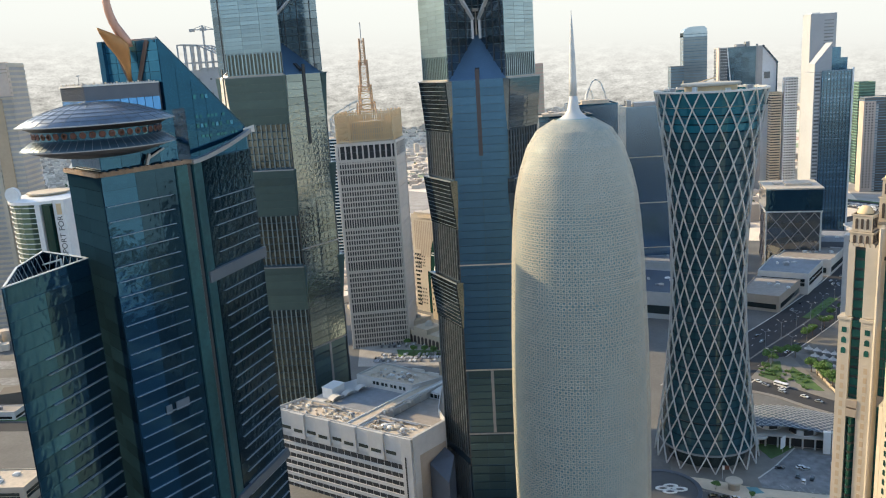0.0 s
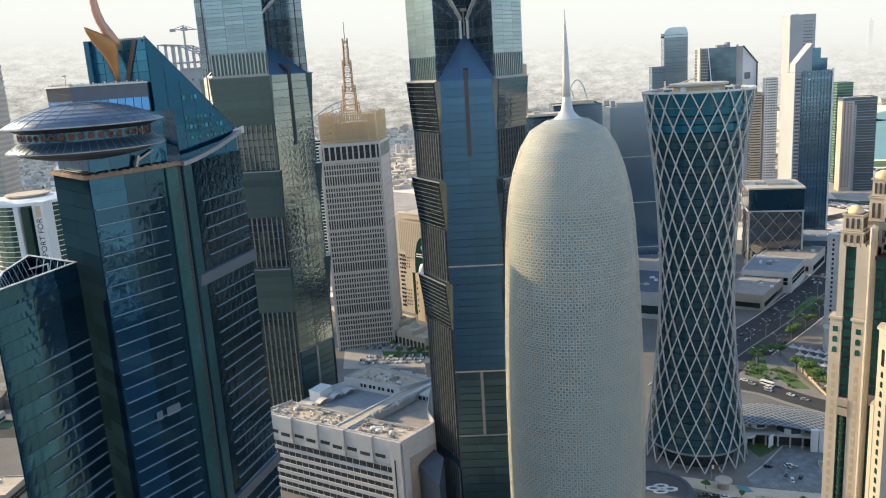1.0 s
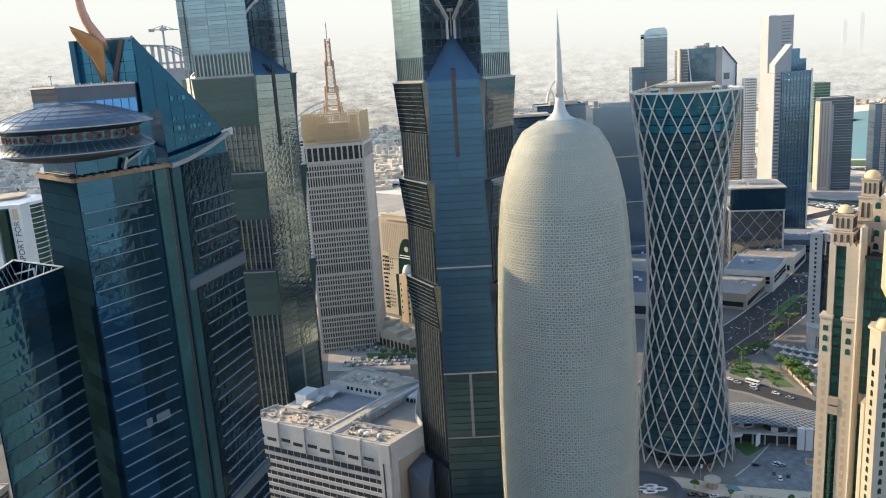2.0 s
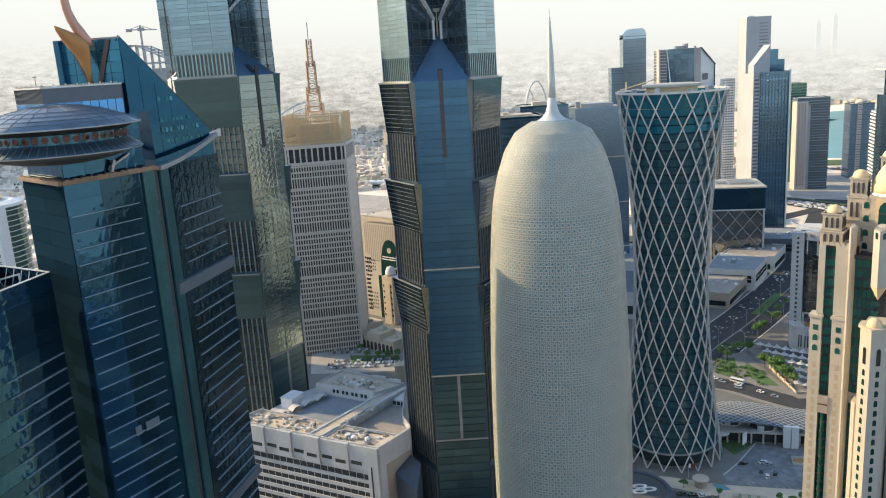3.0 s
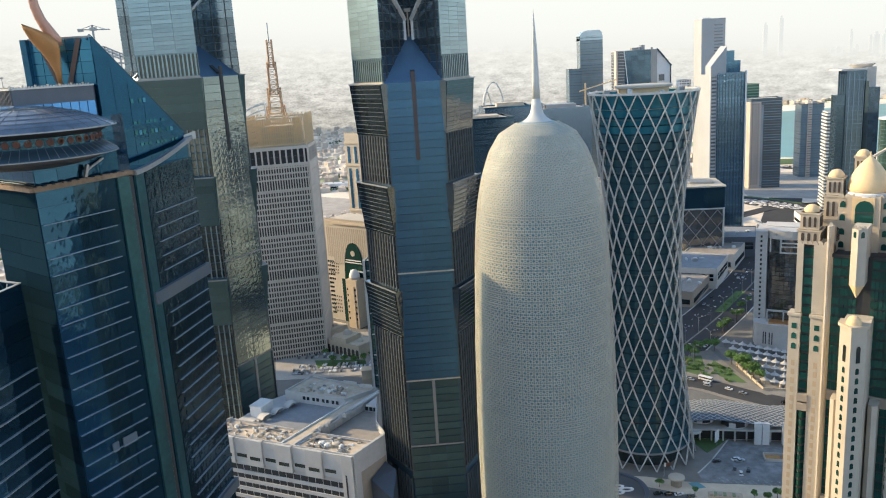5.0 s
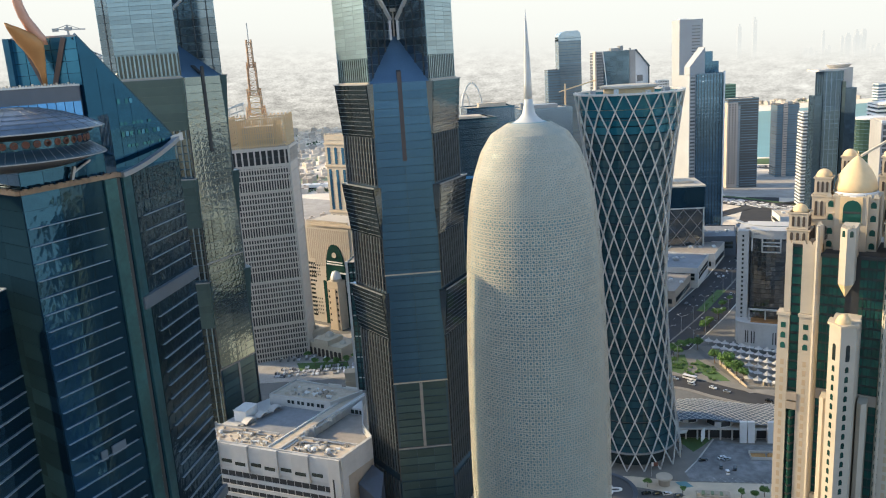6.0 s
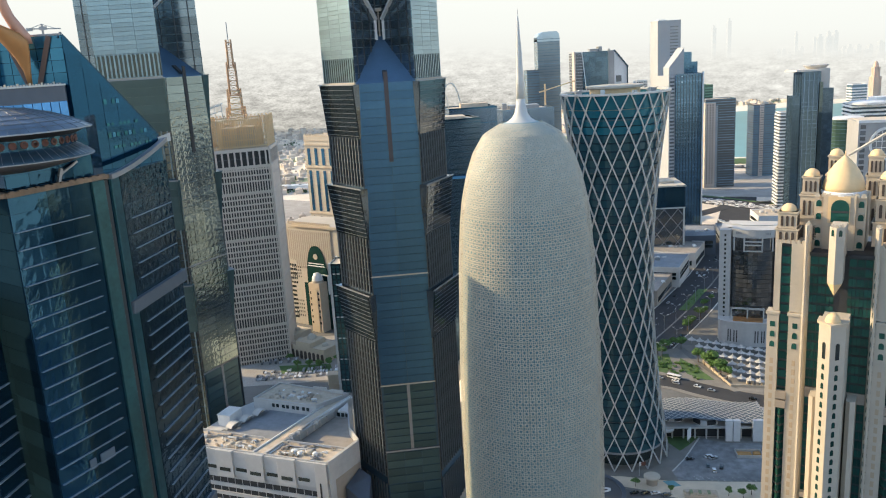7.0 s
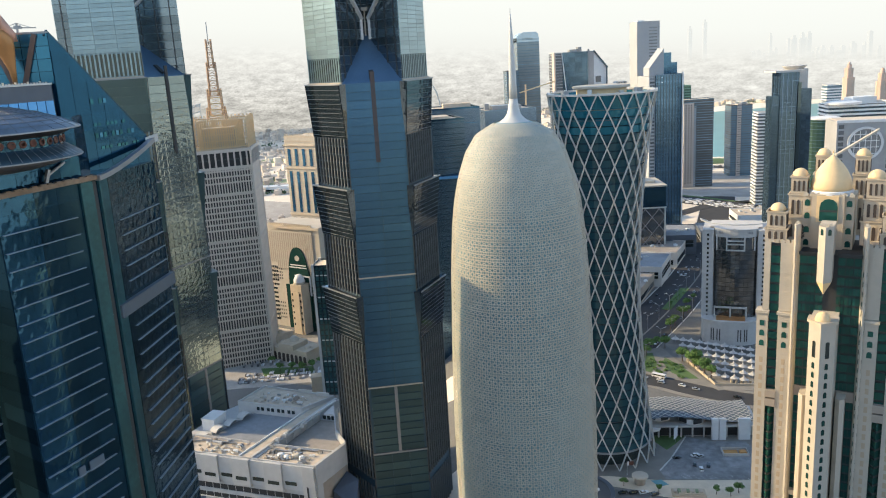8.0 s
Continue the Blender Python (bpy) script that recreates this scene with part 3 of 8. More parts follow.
def slab_mesh(name, w, d, h, mat, bevel=0.0):
    """A shared box mesh with its lower left back corner line on the wall: x 0..w, y -d..0, z 0..h; front edges chamfered."""
    key = (name, round(w, 2), round(d, 2), round(h, 2), mat.name, bevel)
    if key not in MESHES:
        bm = bmesh.new()
        if bevel:
            c = bevel
            prism(bm, [(0, 0), (0, -d + c), (c, -d), (w - c, -d), (w, -d + c), (w, 0)][::-1], 0, h)
        else:
            box(bm, 0, w, -d, 0, 0, h)
        MESHES[key] = mesh_of(name, bm, mat)
    return MESHES[key]


def panes(parent, a, b, z0, z1, floors, glass, gap=0.8, proud=0.15, cols=1, vgap=0.15, lean=0.0, inset=0.0, name="pane", skip=()):
    """Rows of panes, each an object of its own, over a facade; the gap is the spandrel seen between floors."""
    m, length = wall_frame(a, b, z0, lean)
    h, w = (z1 - z0) / floors, (length - 2 * inset) / cols
    me = slab_mesh(name, w - vgap, proud, h - gap, glass)
    for i in range(floors):
        for j in range(cols):
            if (i, j) in skip:
                continue
            put(new(name, me), parent, m @ Matrix.Translation((inset + j * w + vgap / 2, 0, i * h + gap / 2)))


def bars_up(parent, a, b, z0, z1, count, mat, w=0.25, d=0.35, lean=0.0, inset=0.0, name="mullion"):
    """Upright bars over a facade."""
    m, length = wall_frame(a, b, z0, lean)
    me = slab_mesh(name, w, d, z1 - z0, mat)
    for i in range(count):
        x = inset + (length - 2 * inset) * (i + 0.5) / count - w / 2
        put(new(name, me), parent, m @ Matrix.Translation((x, 0, 0)))


def bars_across(parent, a, b, zs, mat, h=0.4, d=0.5, over=0.0, lean=0.0, z0=0.0, name="band"):
    m, length = wall_frame(a, b, z0, lean)
    me = slab_mesh(name, length + 2 * over, d, h, mat)
    for z in zs:
        put(new(name, me), parent, m @ Matrix.Translation((-over, 0, z - z0 - h / 2)))


def sweep(pts, w, d):
    """One bent bar of square section through the points."""
    bm = bmesh.new()
    rings = []
    for i, p in enumerate(pts):
        along_ = (pts[min(i + 1, len(pts) - 1)] - pts[max(i - 1, 0)]).normalized()
        x = along_.cross(Vector((0, 0, 1))).normalized()
        y = along_.cross(x)
        rings.append([bm.verts.new(p + x * a * w / 2 + y * b * d / 2) for a, b in ((-1, -1), (1, -1), (1, 1), (-1, 1))])
    for a, b in zip(rings, rings[1:]):
        for k in range(4):
            bm.faces.new((a[k], a[(k + 1) % 4], b[(k + 1) % 4], b[k]))
    bm.faces.new(rings[0][::-1])
    bm.faces.new(rings[-1])
    return bm


def ring_points(n, r, turn=0.0):
    return [(r * math.cos(2 * math.pi * i / n + turn), r * math.sin(2 * math.pi * i / n + turn)) for i in range(n)]


def poly_sides(poly):
    return list(zip(poly, poly[1:] + poly[:1]))


def grow(poly, k):
    cx, cy = sum(p[0] for p in poly) / len(poly), sum(p[1] for p in poly) / len(poly)
    return [(cx + (x - cx) * k, cy + (y - cy) * k) for x, y in poly]


# ---- tower with a perforated metal screen and a spire ----
def screen_radius(z):
    zs = [0, 30, 58, 76, 98, 119, 149, 162, 170, 178, 185.5, 191, 194.6]
    rs = [22.6, 23.6, 24.1, 24.2, 24.0, 23.5, 22.2, 21.2, 20.2, 18.4, 15.8, 12.3, 6.2]
    return float(np.interp(z, zs, rs))


def build_screen_tower():
    t = empty("screen_tower", Matrix.Translation((33.8, 257.5, 0)), "round tower wrapped in a pale perforated aluminium screen, domed top", "skyscraper")
    zs = list(np.linspace(0, 170, 60)) + list(np.linspace(171, 194.4, 24))
    part("glass_drum", lathe([(screen_radius(z) - 1.3, z) for z in zs], 72), SCREEN_GLASS, t, "dark blue glass drum behind the screen", smooth=True)
    # Screen: touching eight-sided rosettes, each a ring round a smaller pierced star on four ties;
    # small openings stay between them, and some courses have wider hearts.
    verts, faces = [], []
    cols = 76
    rows = [0.0]
    while rows[-1] < 193.4:
        z = rows[-1]
        slope = abs(screen_radius(z + 1.0) - screen_radius(z))
        pitch = (2.0 if z < 166 else 1.5) * min(1, screen_radius(z) / 21 + 0.1)
        rows.append(z + pitch / math.sqrt(1 + slope ** 2))
    rows[-1] = 194.4
    ring = ((-0.5, -0.238), (-0.238, -0.5), (0.238, -0.5), (0.5, -0.238), (0.5, 0.238), (0.238, 0.5), (-0.238, 0.5), (-0.5, 0.238))
    for row, (za, zb) in enumerate(zip(rows, rows[1:])):
        ra, rb = screen_radius(za), screen_radius(zb)
        course = (1.0, 0.9, 1.12, 0.86, 1.0, 1.2, 0.88)[row % 7]
        for i in range(cols):
            am = 2 * math.pi * (i + 0.5) / cols
            # openings widest on the side facing the camera, smaller where sunlit, nearly closed towards the crown
            side = 0.5 + 0.5 * math.cos(am - radians(-98))
            close = 0.6 + 0.4 * min(1, max(0, (178 - za) / 16))
            inner = 0.66 + (0.1 + 0.05 * side) * close
            star = inner - 0.14 - 0.17 * side * close
            heart = star * min(0.85, (0.26 + 0.3 * side) * course * (0.35 + 0.65 * close))
            corner = 1.0 + 0.26 * (1 - close)

            def put_ring(k, open_corner=1.0):
                base = len(verts)
                for u, v in ring:
                    u, v = (u if abs(u) == 0.5 else u * open_corner) * k, (v if abs(v) == 0.5 else v * open_corner) * k
                    r, a, zz = ra + (rb - ra) * (0.5 + v), am + 2 * math.pi / cols * u, za + (zb - za) * (0.5 + v)
                    verts.append((r * math.cos(a), r * math.sin(a), zz))
                return base

            o, p, q, h = put_ring(1.0, corner), put_ring(inner), put_ring(star), put_ring(heart)
            for k in range(8):
                n = (k + 1) % 8
                faces.append((o + k, o + n, p + n, p + k))
                faces.append((q + k, q + n, h + n, h + k))
                if k % 2 == 0:
                    faces.append((p + k, p + n, q + n, q + k))
    me = bpy.data.meshes.new("screen")
    me.from_pydata(verts, [], faces)
    me.materials.append(ALU)
    tagged(part("screen", me, None, t, "pale perforated aluminium screen"), kind="stuff")
    part("skirt", lathe([(5.4, 193.9), (4.5, 194.6), (3.1, 195.6), (2.1, 197), (1.6, 199.2), (1.3, 201.5)], 40), SPIRE_PAINT, t, "flared white spire foot", smooth=True)
    part("spire", lathe([(1.3, 201.4), (1.15, 207), (0.9, 215), (0.55, 221), (0.25, 225.6), (0.05, 227.5)], 24), SPIRE_PAINT, t, "slim white spire", smooth=True)
    part("finial", lathe([(0.09, 227), (0.05, 228.6)], 8), FRAME, t)
    # entrance drum roof and forecourt disc at the foot
    part("foot_ring", lathe([(25, 0), (25.4, 0.3), (25.4, 3.2), (24.8, 3.6)], 64), CONCRETE, t)


build_screen_tower()


# ---- waisted tower in a white diagonal lattice ----
def waist_radius(z):
    zs = np.array([0, 16, 48, 80, 108, 140, 169, 195])
    rs = np.array([27.2, 24.7, 21.4, 19.2, 18.6, 20.3, 23.4, 27.0])
    c = np.polyfit(zs, rs, 4)
    return float(np.polyval(c, z))


def build_waist_tower():
    t = empty("waist_tower", Matrix.Translation((108, 404, 0)), "hourglass-shaped teal glass tower in a white steel diagrid", "skyscraper")
    zs = np.linspace(9, 186, 46)
    part("core", lathe([(waist_radius(z) - 2.4, z) for z in zs], 64), GLASS_DARK, t, "dark glass core", smooth=True)
    # one glass band a floor
    zf = np.linspace(9, 187, 45)
    for i, (za, zb) in enumerate(zip(zf, zf[1:])):
        ra, rb = waist_radius(za) - 1.15, waist_radius(zb) - 1.15
        n = 48
        part("glass_band", lathe([(ra, za + 0.28), (rb, zb - 0.28)], n, cap=False), TORNADO_CROWN if i > 40 else TORNADO_GLASS, t)
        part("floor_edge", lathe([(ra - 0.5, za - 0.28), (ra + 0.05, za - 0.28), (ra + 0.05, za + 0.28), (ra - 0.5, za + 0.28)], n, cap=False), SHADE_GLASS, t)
    # foot: recessed lobby and slab
    part("lobby", lathe([(20, 0), (20, 9)], 48), GLASS_DARK, t)
    part("foot_slab", lathe([(24.6, 8.2), (25, 8.4), (25, 9.3), (24.6, 9.5)], 64), FRAME, t)
    # roof: glass crown ring and raised helipad disc
    part("roof", lathe([(23.6, 186), (23.6, 187.0)], 64), ROOF, t)
    part("crown_glass", lathe([(waist_radius(187) - 0.9, 187), (waist_radius(194) - 0.6, 194)], 64, cap=False), TORNADO_CROWN, t, "teal glass crown parapet")
    part("crown_rim", lathe([(waist_radius(194) - 1.2, 193.7), (waist_radius(195) + 0.3, 193.7), (waist_radius(195) + 0.3, 194.6), (waist_radius(194) - 1.2, 194.6), (waist_radius(194) - 1.2, 193.7)], 64, cap=False), STEEL, t)
    part("helipad_drum", lathe([(12.4, 187), (12.4, 196.2)], 48), OCHRE, t, "tan drum below the helipad")
    part("helipad", lathe([(13.8, 196.2), (14.2, 196.4), (14.2, 197.3), (13.8, 197.5)], 48), CREAM_LIGHT, t, "round pale helipad deck")
    for i in range(8):
        a = 2 * math.pi * i / 8
        bm = bmesh.new()
        box(bm, -1.2, 1.2, -0.8, 0.8, 187, 195.3 + (i % 3) * 0.5)
        o = part("roof_unit", bm, (STEEL, FRAME, WHITE)[i % 3], t)
        o.matrix_basis = Matrix.Rotation(a + 0.2, 4, "Z") @ Matrix.Translation((19.5, 0, 0))
    # diagrid members: each strut is one tube winding round the waist
    count, turn = 19, radians(360 / 19 * 11)
    steps = 44
    for hand in (1, -1):
        bm = bmesh.new()
        rings = []
        for s in range(steps + 1):
            z = 195 * s / steps
            a = hand * turn * s / steps
            r = waist_radius(z)
            c = Vector((r * math.cos(a), r * math.sin(a), z))
            out = Vector((math.cos(a), math.sin(a), 0))
            side = Vector((-math.sin(a), math.cos(a), 0))
            w = 0.31
            rings.append([bm.verts.new(c + out * i * 0.31 + side * j * w) for i, j in ((-1, -1), (1, -1), (1, 1), (-1, 1))])
        for p, q in zip(rings, rings[1:]):
            for k in range(4):
                bm.faces.new((p[k], p[(k + 1) % 4], q[(k + 1) % 4], q[k]))
        me = mesh_of("strut", bm, STEEL)
        for i in range(count):
            o = new("strut", me)
            o.parent = t
            o.matrix_basis = Matrix.Rotation(2 * math.pi * i / count + 0.05, 4, "Z")
    for k in range(1, 8):
        z = 195 * (k * 2) / 15.0
        r = waist_radius(z) - 0.35
        part("tie_ring", lathe([(r, z - 0.12), (r + 0.12, z - 0.12), (r + 0.12, z + 0.12), (r, z + 0.12)], 64, cap=False), ALU_DARK, t)


build_waist_tower()


# ---- twin towers with three pointed glass bays and flaring sides ----
def build_twin_tower(m, label, flank, louvre, bay, mark):
    t = empty("twin_tower", m, label, "skyscraper", "twin towers")
    A, Bw = 14.0, 30.0
    rb = (2 * A + 2 * Bw) / (2 * math.sqrt(3))
    TOP, SHAFT = 206.0, 262.0

    def turned(p, k):
        a = radians(120 * k)
        return (p[0] * math.cos(a) - p[1] * math.sin(a), p[0] * math.sin(a) + p[1] * math.cos(a))

    corners = []
    for k in range(3):
        corners += [turned((-A, -rb), k), turned((A, -rb), k)]
    hexagon = [(x * 0.985, y * 0.985) for x, y in corners]
    core = part("core", prisms(hexagon, 0, TOP - 1), TWIN_SPANDREL, t)
    part("plinth", prisms(hexagon, -30, 0.2), TWIN_SPANDREL, t)
    for k in range(3):
        bl, br = corners[2 * k], corners[2 * k + 1]
        nl = corners[(2 * k + 2) % 6]
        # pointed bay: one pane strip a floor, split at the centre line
        # the sun-facing bay gets a paler glass: its sunlight is put into the colour
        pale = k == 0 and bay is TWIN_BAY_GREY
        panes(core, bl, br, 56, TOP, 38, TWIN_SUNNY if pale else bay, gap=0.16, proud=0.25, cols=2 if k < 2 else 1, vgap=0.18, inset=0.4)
        bars_across(t, bl, br, (113, 55.5), CREAM_LIGHT if k == 0 else FRAME, 0.7, 0.45)
        panes(core, bl, br, 19.5, 55, 9, LOWER_GLASS, gap=0.5, proud=0.2, cols=2, vgap=1.6, inset=0.6)
        panes(core, bl, br, 0.5, 18, 4, LOWER_GLASS, gap=0.4, proud=0.2, cols=3, vgap=0.3, inset=0.4)
        panes(core, bl, br, -29, 0, 6, LOWER_GLASS, gap=0.5, proud=0.2, cols=3, vgap=0.3, inset=0.4)
        bars_up(core, br, nl, -29, 0.4, 11, louvre, 0.6, 0.9, name="louvre")
        bars_across(t, bl, br, (19,), FRAME, 0.9, 0.6)
        bars_up(t, bl, br, 19, 55, 1, FRAME, 1.5, 0.5)
        for p, q in ((bl, br), (br, bl)):
            bm = bmesh.new()
            beam(bm, (p[0], p[1], 0), (p[0], p[1], TOP), 0.5)
            part("corner_trim", bm, ALU_DARK, t)
        # sloping roof of the bay
        bm = bmesh.new()
        f = [bm.verts.new(v) for v in ((*bl, TOP), (*br, TOP), (0, 0, 229.5), (*bl, TOP - 1.2), (*br, TOP - 1.2), (0, 0, TOP - 1.2))]
        for q in ((0, 1, 2), (3, 5, 4), (0, 3, 4, 1), (1, 4, 5, 2), (2, 5, 3, 0)):
            bm.faces.new([f[i] for i in q])
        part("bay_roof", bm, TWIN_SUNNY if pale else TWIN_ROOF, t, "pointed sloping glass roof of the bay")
        fm, fl = wall_frame(bl, br, 0)
        put(new("bay_mark", slab_mesh("bay_mark", 2.0, 0.4, 42, mark)), t, fm @ Matrix.Translation((fl / 2 - 1.0, -0.2, 169)))
        put(new("vent", slab_mesh("vent", 2.2, 0.5, 6, BLACK)), t, fm @ Matrix.Translation((fl / 2 - 1.1, 1.2, 207.5)) @ Matrix.Rotation(radians(-50), 4, "X"))
        # upper shaft block over the flat side
        blk = [br, nl, (0, 0)]
        tri_c = ((br[0] + nl[0]) / 3, (br[1] + nl[1]) / 3)
        small = [(tri_c[0] + (x - tri_c[0]) * 0.985, tri_c[1] + (y - tri_c[1]) * 0.985) for x, y in blk]
        shaft = part("shaft", prisms(small, TOP - 1, SHAFT), TWIN_JOINT, t)
        panes(shaft, br, nl, 218, SHAFT, 22, TWIN_GREY, gap=0.22, proud=0.25, cols=3, vgap=0.1)
        panes(shaft, br, nl, 207, 217.5, 1, GLASS_DARK, gap=0.3, proud=0.1)
        bars_up(shaft, br, nl, 207, 218, 15, TWIN_GREY, 0.75, 0.5, name="louvre")
        for p, q in ((nl, (0, 0)), ((0, 0), br)):
            panes(shaft, p, q, 207, SHAFT, 14, CLEFT_GLASS, gap=0.3, proud=0.15)
            bars_up(shaft, p, q, 207, SHAFT, 4, ALU_DARK, 0.5, 0.5)
        bars_across(t, br, nl, (206.4,), CREAM_LIGHT, 0.8, 0.9)
        # flaring segments of the flat side
        for top, smooth_h, total in ((206, 25, 49), (157, 25, 53), (104, 25, 0)):
            bm = bmesh.new()
            m2, length = wall_frame(br, nl, 0)
            out = 3.0 if top < 200 else 2.2
            v = [bm.verts.new(m2 @ Vector(c)) for c in ((-0.4, -0.3, top - smooth_h), (length + 0.4, -0.3, top - smooth_h), (length + 1.2, -out, top), (-1.2, -out, top), (-0.4, 1, top - smooth_h), (length + 0.4, 1, top - smooth_h), (length + 1.2, 1, top), (-1.2, 1, top))]
            for q in ((0, 1, 2, 3), (7, 6, 5, 4), (3, 2, 6, 7), (0, 4, 5, 1), (0, 3, 7, 4), (1, 5, 6, 2)):
                bm.faces.new([v[i] for i in q])
            flare = part("flare", bm, flank, t, "flaring dark glass segment")
            lean = math.degrees(math.atan2(out - 0.3, smooth_h))
            h = smooth_h / 6.0
            me = slab_mesh("pane", length + 0.4, 0.2, h - 0.12, flank)
            for i in range(6):
                put(new("pane", me), flare, m2 @ Matrix.Translation((-0.2, -0.3, top - smooth_h)) @ Matrix.Rotation(radians(lean), 4, "X") @ Matrix.Translation((0, 0, i * h + 0.3)))
            line = slab_mesh("floor_line", length, 0.12, 0.14, TWIN_LOUVRE)
            if k != 1 and flank is TWIN_DARK:
                for i in range(11):
                    put(new("floor_line", line), flare, m2 @ Matrix.Translation((0, -0.3, top - smooth_h)) @ Matrix.Rotation(radians(lean), 4, "X") @ Matrix.Translation((0, -0.25, 1 + i * 2.15)))
            put(new("rim", slab_mesh("rim", length + 2.6, 0.5, 0.6, FRAME)), t, m2 @ Matrix.Translation((-1.3, -out + 0.1, top - 0.3)))
            lo = top - total if total else 4
            panes(core, br, nl, lo + 1, top - smooth_h, max(2, int((top - smooth_h - lo) / 4)), GLASS_DARK, gap=0.5, proud=0.2)
            bars_up(core, br, nl, lo + 0.6, top - smooth_h, 11, louvre, 0.6, 0.9, name="louvre")
    # pale frames that fan out from the cleft
    for k in range(3):
        a = radians(120 * k)
        rot = Matrix.Rotation(a, 4, "Z")
        for s in (-1, 1):
            bm = bmesh.new()
            beam(bm, (s * 1.9, -4.0, 226), (s * 1.9, -4.0, 236.2), 1.2, 1.4)
            beam(bm, (s * 1.9, -4.0, 235.6), (s * 7.6, -15.2, 246.5), 2.6, 1.2)
            o = part("cleft_frame", bm, WHITE, t, "pale steel frame lining the cleft")
            o.matrix_basis = rot
        bm = bmesh.new()
        beam(bm, (0, -1.6, 225), (0, -1.6, 240), 0.8)
        box(bm, -5.4, 5.4, -3.5, -2.0, 239.4, 241)
        part("cleft_post", bm, CREAM_LIGHT, t).matrix_basis = rot
    return t


build_twin_tower(Matrix.Translation((-6.7, 413.3, 0)) @ Matrix.Rotation(radians(2), 4, "Z"), "tall blue glass tower with pointed bay and dark flaring sides", TWIN_DARK, TWIN_LOUVRE, TWIN_BLUE, BAY_BROWN)
build_twin_tower(Matrix.Translation((-140.4, 483.8, -18.5)) @ Matrix.Rotation(radians(-60), 4, "Z") @ Matrix.Scale(1.13, 4), "tall grey-green glass tower with louvred flat side and pointed bay", TWIN_OLIVE, TWIN_FIN, TWIN_BAY_GREY, BLACK)


# ---- blue tower with a flying-saucer restaurant ----
def loft(sections, n=12):
    """A bent solid through sections of (centre, half width, half depth)."""
    bm = bmesh.new()
    rings = []
    for c, w, d in sections:
        rings.append([bm.verts.new((c[0] + w * math.cos(2 * math.pi * i / n), c[1] + d * math.sin(2 * math.pi * i / n), c[2])) for i in range(n)])
    for a, b in zip(rings, rings[1:]):
        for i in range(n):
            bm.faces.new((a[i], a[(i + 1) % n], b[(i + 1) % n], b[i]))
    bm.faces.new(rings[0][::-1])
    bm.faces.new(rings[-1])
    return bm


def build_saucer_tower():
    ox, oy = -100.0, 225.0
    t = empty("saucer_tower", Matrix.Translation((ox, oy, 0)), "blue glass tower with a saucer-shaped restaurant and bronze horn", "skyscraper")

    def L(*pts):
        return [(x - ox, y - oy) for x, y in pts]

    A, B, C, D, E, F = L((-119, 216), (-98, 197), (-83.8, 223.5), (-77.2, 259), (-108, 272), (-132, 240))
    body = part("body", prisms([A, B, C, D, E, F], 0, 190), GLASS_DEEP, t, "deep blue glass body")

    # unseen block added behind the tower to cast shade on the screen tower
    part("rear_core", prisms(L((-118, 262), (-99, 258), (-96, 292), (-108, 296)), 0, 203), GLASS_DEEP, t)

    def along(p, q, k):
        return (p[0] + (q[0] - p[0]) * k, p[1] + (q[1] - p[1]) * k)

    # glass courses, one pane strip a floor
    zs = [190 - 4.35 * (i + 1) for i in range(43)]
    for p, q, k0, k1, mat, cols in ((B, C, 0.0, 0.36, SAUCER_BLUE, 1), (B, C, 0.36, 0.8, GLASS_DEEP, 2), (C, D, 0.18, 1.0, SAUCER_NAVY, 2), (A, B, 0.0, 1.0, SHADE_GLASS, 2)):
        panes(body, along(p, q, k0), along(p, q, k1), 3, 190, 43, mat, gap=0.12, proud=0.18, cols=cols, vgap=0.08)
    # pale floor fins
    for p, q, k0, k1, z_from in ((B, C, 0.02, 0.74, 184), (C, D, 0.27, 0.97, 181)):
        a, b = along(p, q, k0), along(p, q, k1)
        bars_across(body, a, b, [z for z in zs if 4 < z < z_from and not (p == C and 149 < z < 157)], FIN, 0.17, 0.8, name="fin")
    # green columns and the dark groove between the two faces
    for p, q, k0, k1, mat, d in ((B, C, 0.82, 0.955, GREEN_STONE, 0.7), (C, D, 0.03, 0.15, GREEN_STONE, 0.7), (B, C, 0.955, 1.0, BLACK, 0.3)):
        a, b = along(p, q, k0), along(p, q, k1)
        m, length = wall_frame(a, b, 0)
        put(new("column", slab_mesh("column", length, d, 189.5, mat, 0.15 if d > 0.5 else 0.0)), t, m)
    m, length = wall_frame(along(C, D, 0.05), D, 0)
    put(new("belt", slab_mesh("belt", length + 1.2, 1.6, 3.6, BELT, 0.3)), t, m @ Matrix.Translation((-0.3, 0, 151.4)))
    put(new("belt", slab_mesh("belt", length + 1.2, 1.6, 3.2, BELT, 0.3)), t, m @ Matrix.Translation((-0.3, 0, 73.5)))
    # two pale cleaning panels on the glass
    m, length = wall_frame(B, C, 0)
    put(new("panel", slab_mesh("panel", 4.8, 0.4, 2.7, PANEL_GREY)), t, m @ Matrix.Translation((13.0, -0.3, 115.6)))
    put(new("panel", slab_mesh("panel", 2.0, 0.4, 2.7, PANEL_GREY)), t, m @ Matrix.Translation((9.4, -0.3, 115.6)))
    # golden ledge
    for p, q in ((A, B), (B, C)):
        m, length = wall_frame(p, q, 189.2)
        put(new("ledge", slab_mesh("ledge", length + 0.8, 1.9, 1.1, LEDGE, 0.4)), t, m @ Matrix.Translation((-0.4, 0.8, 0.5)))
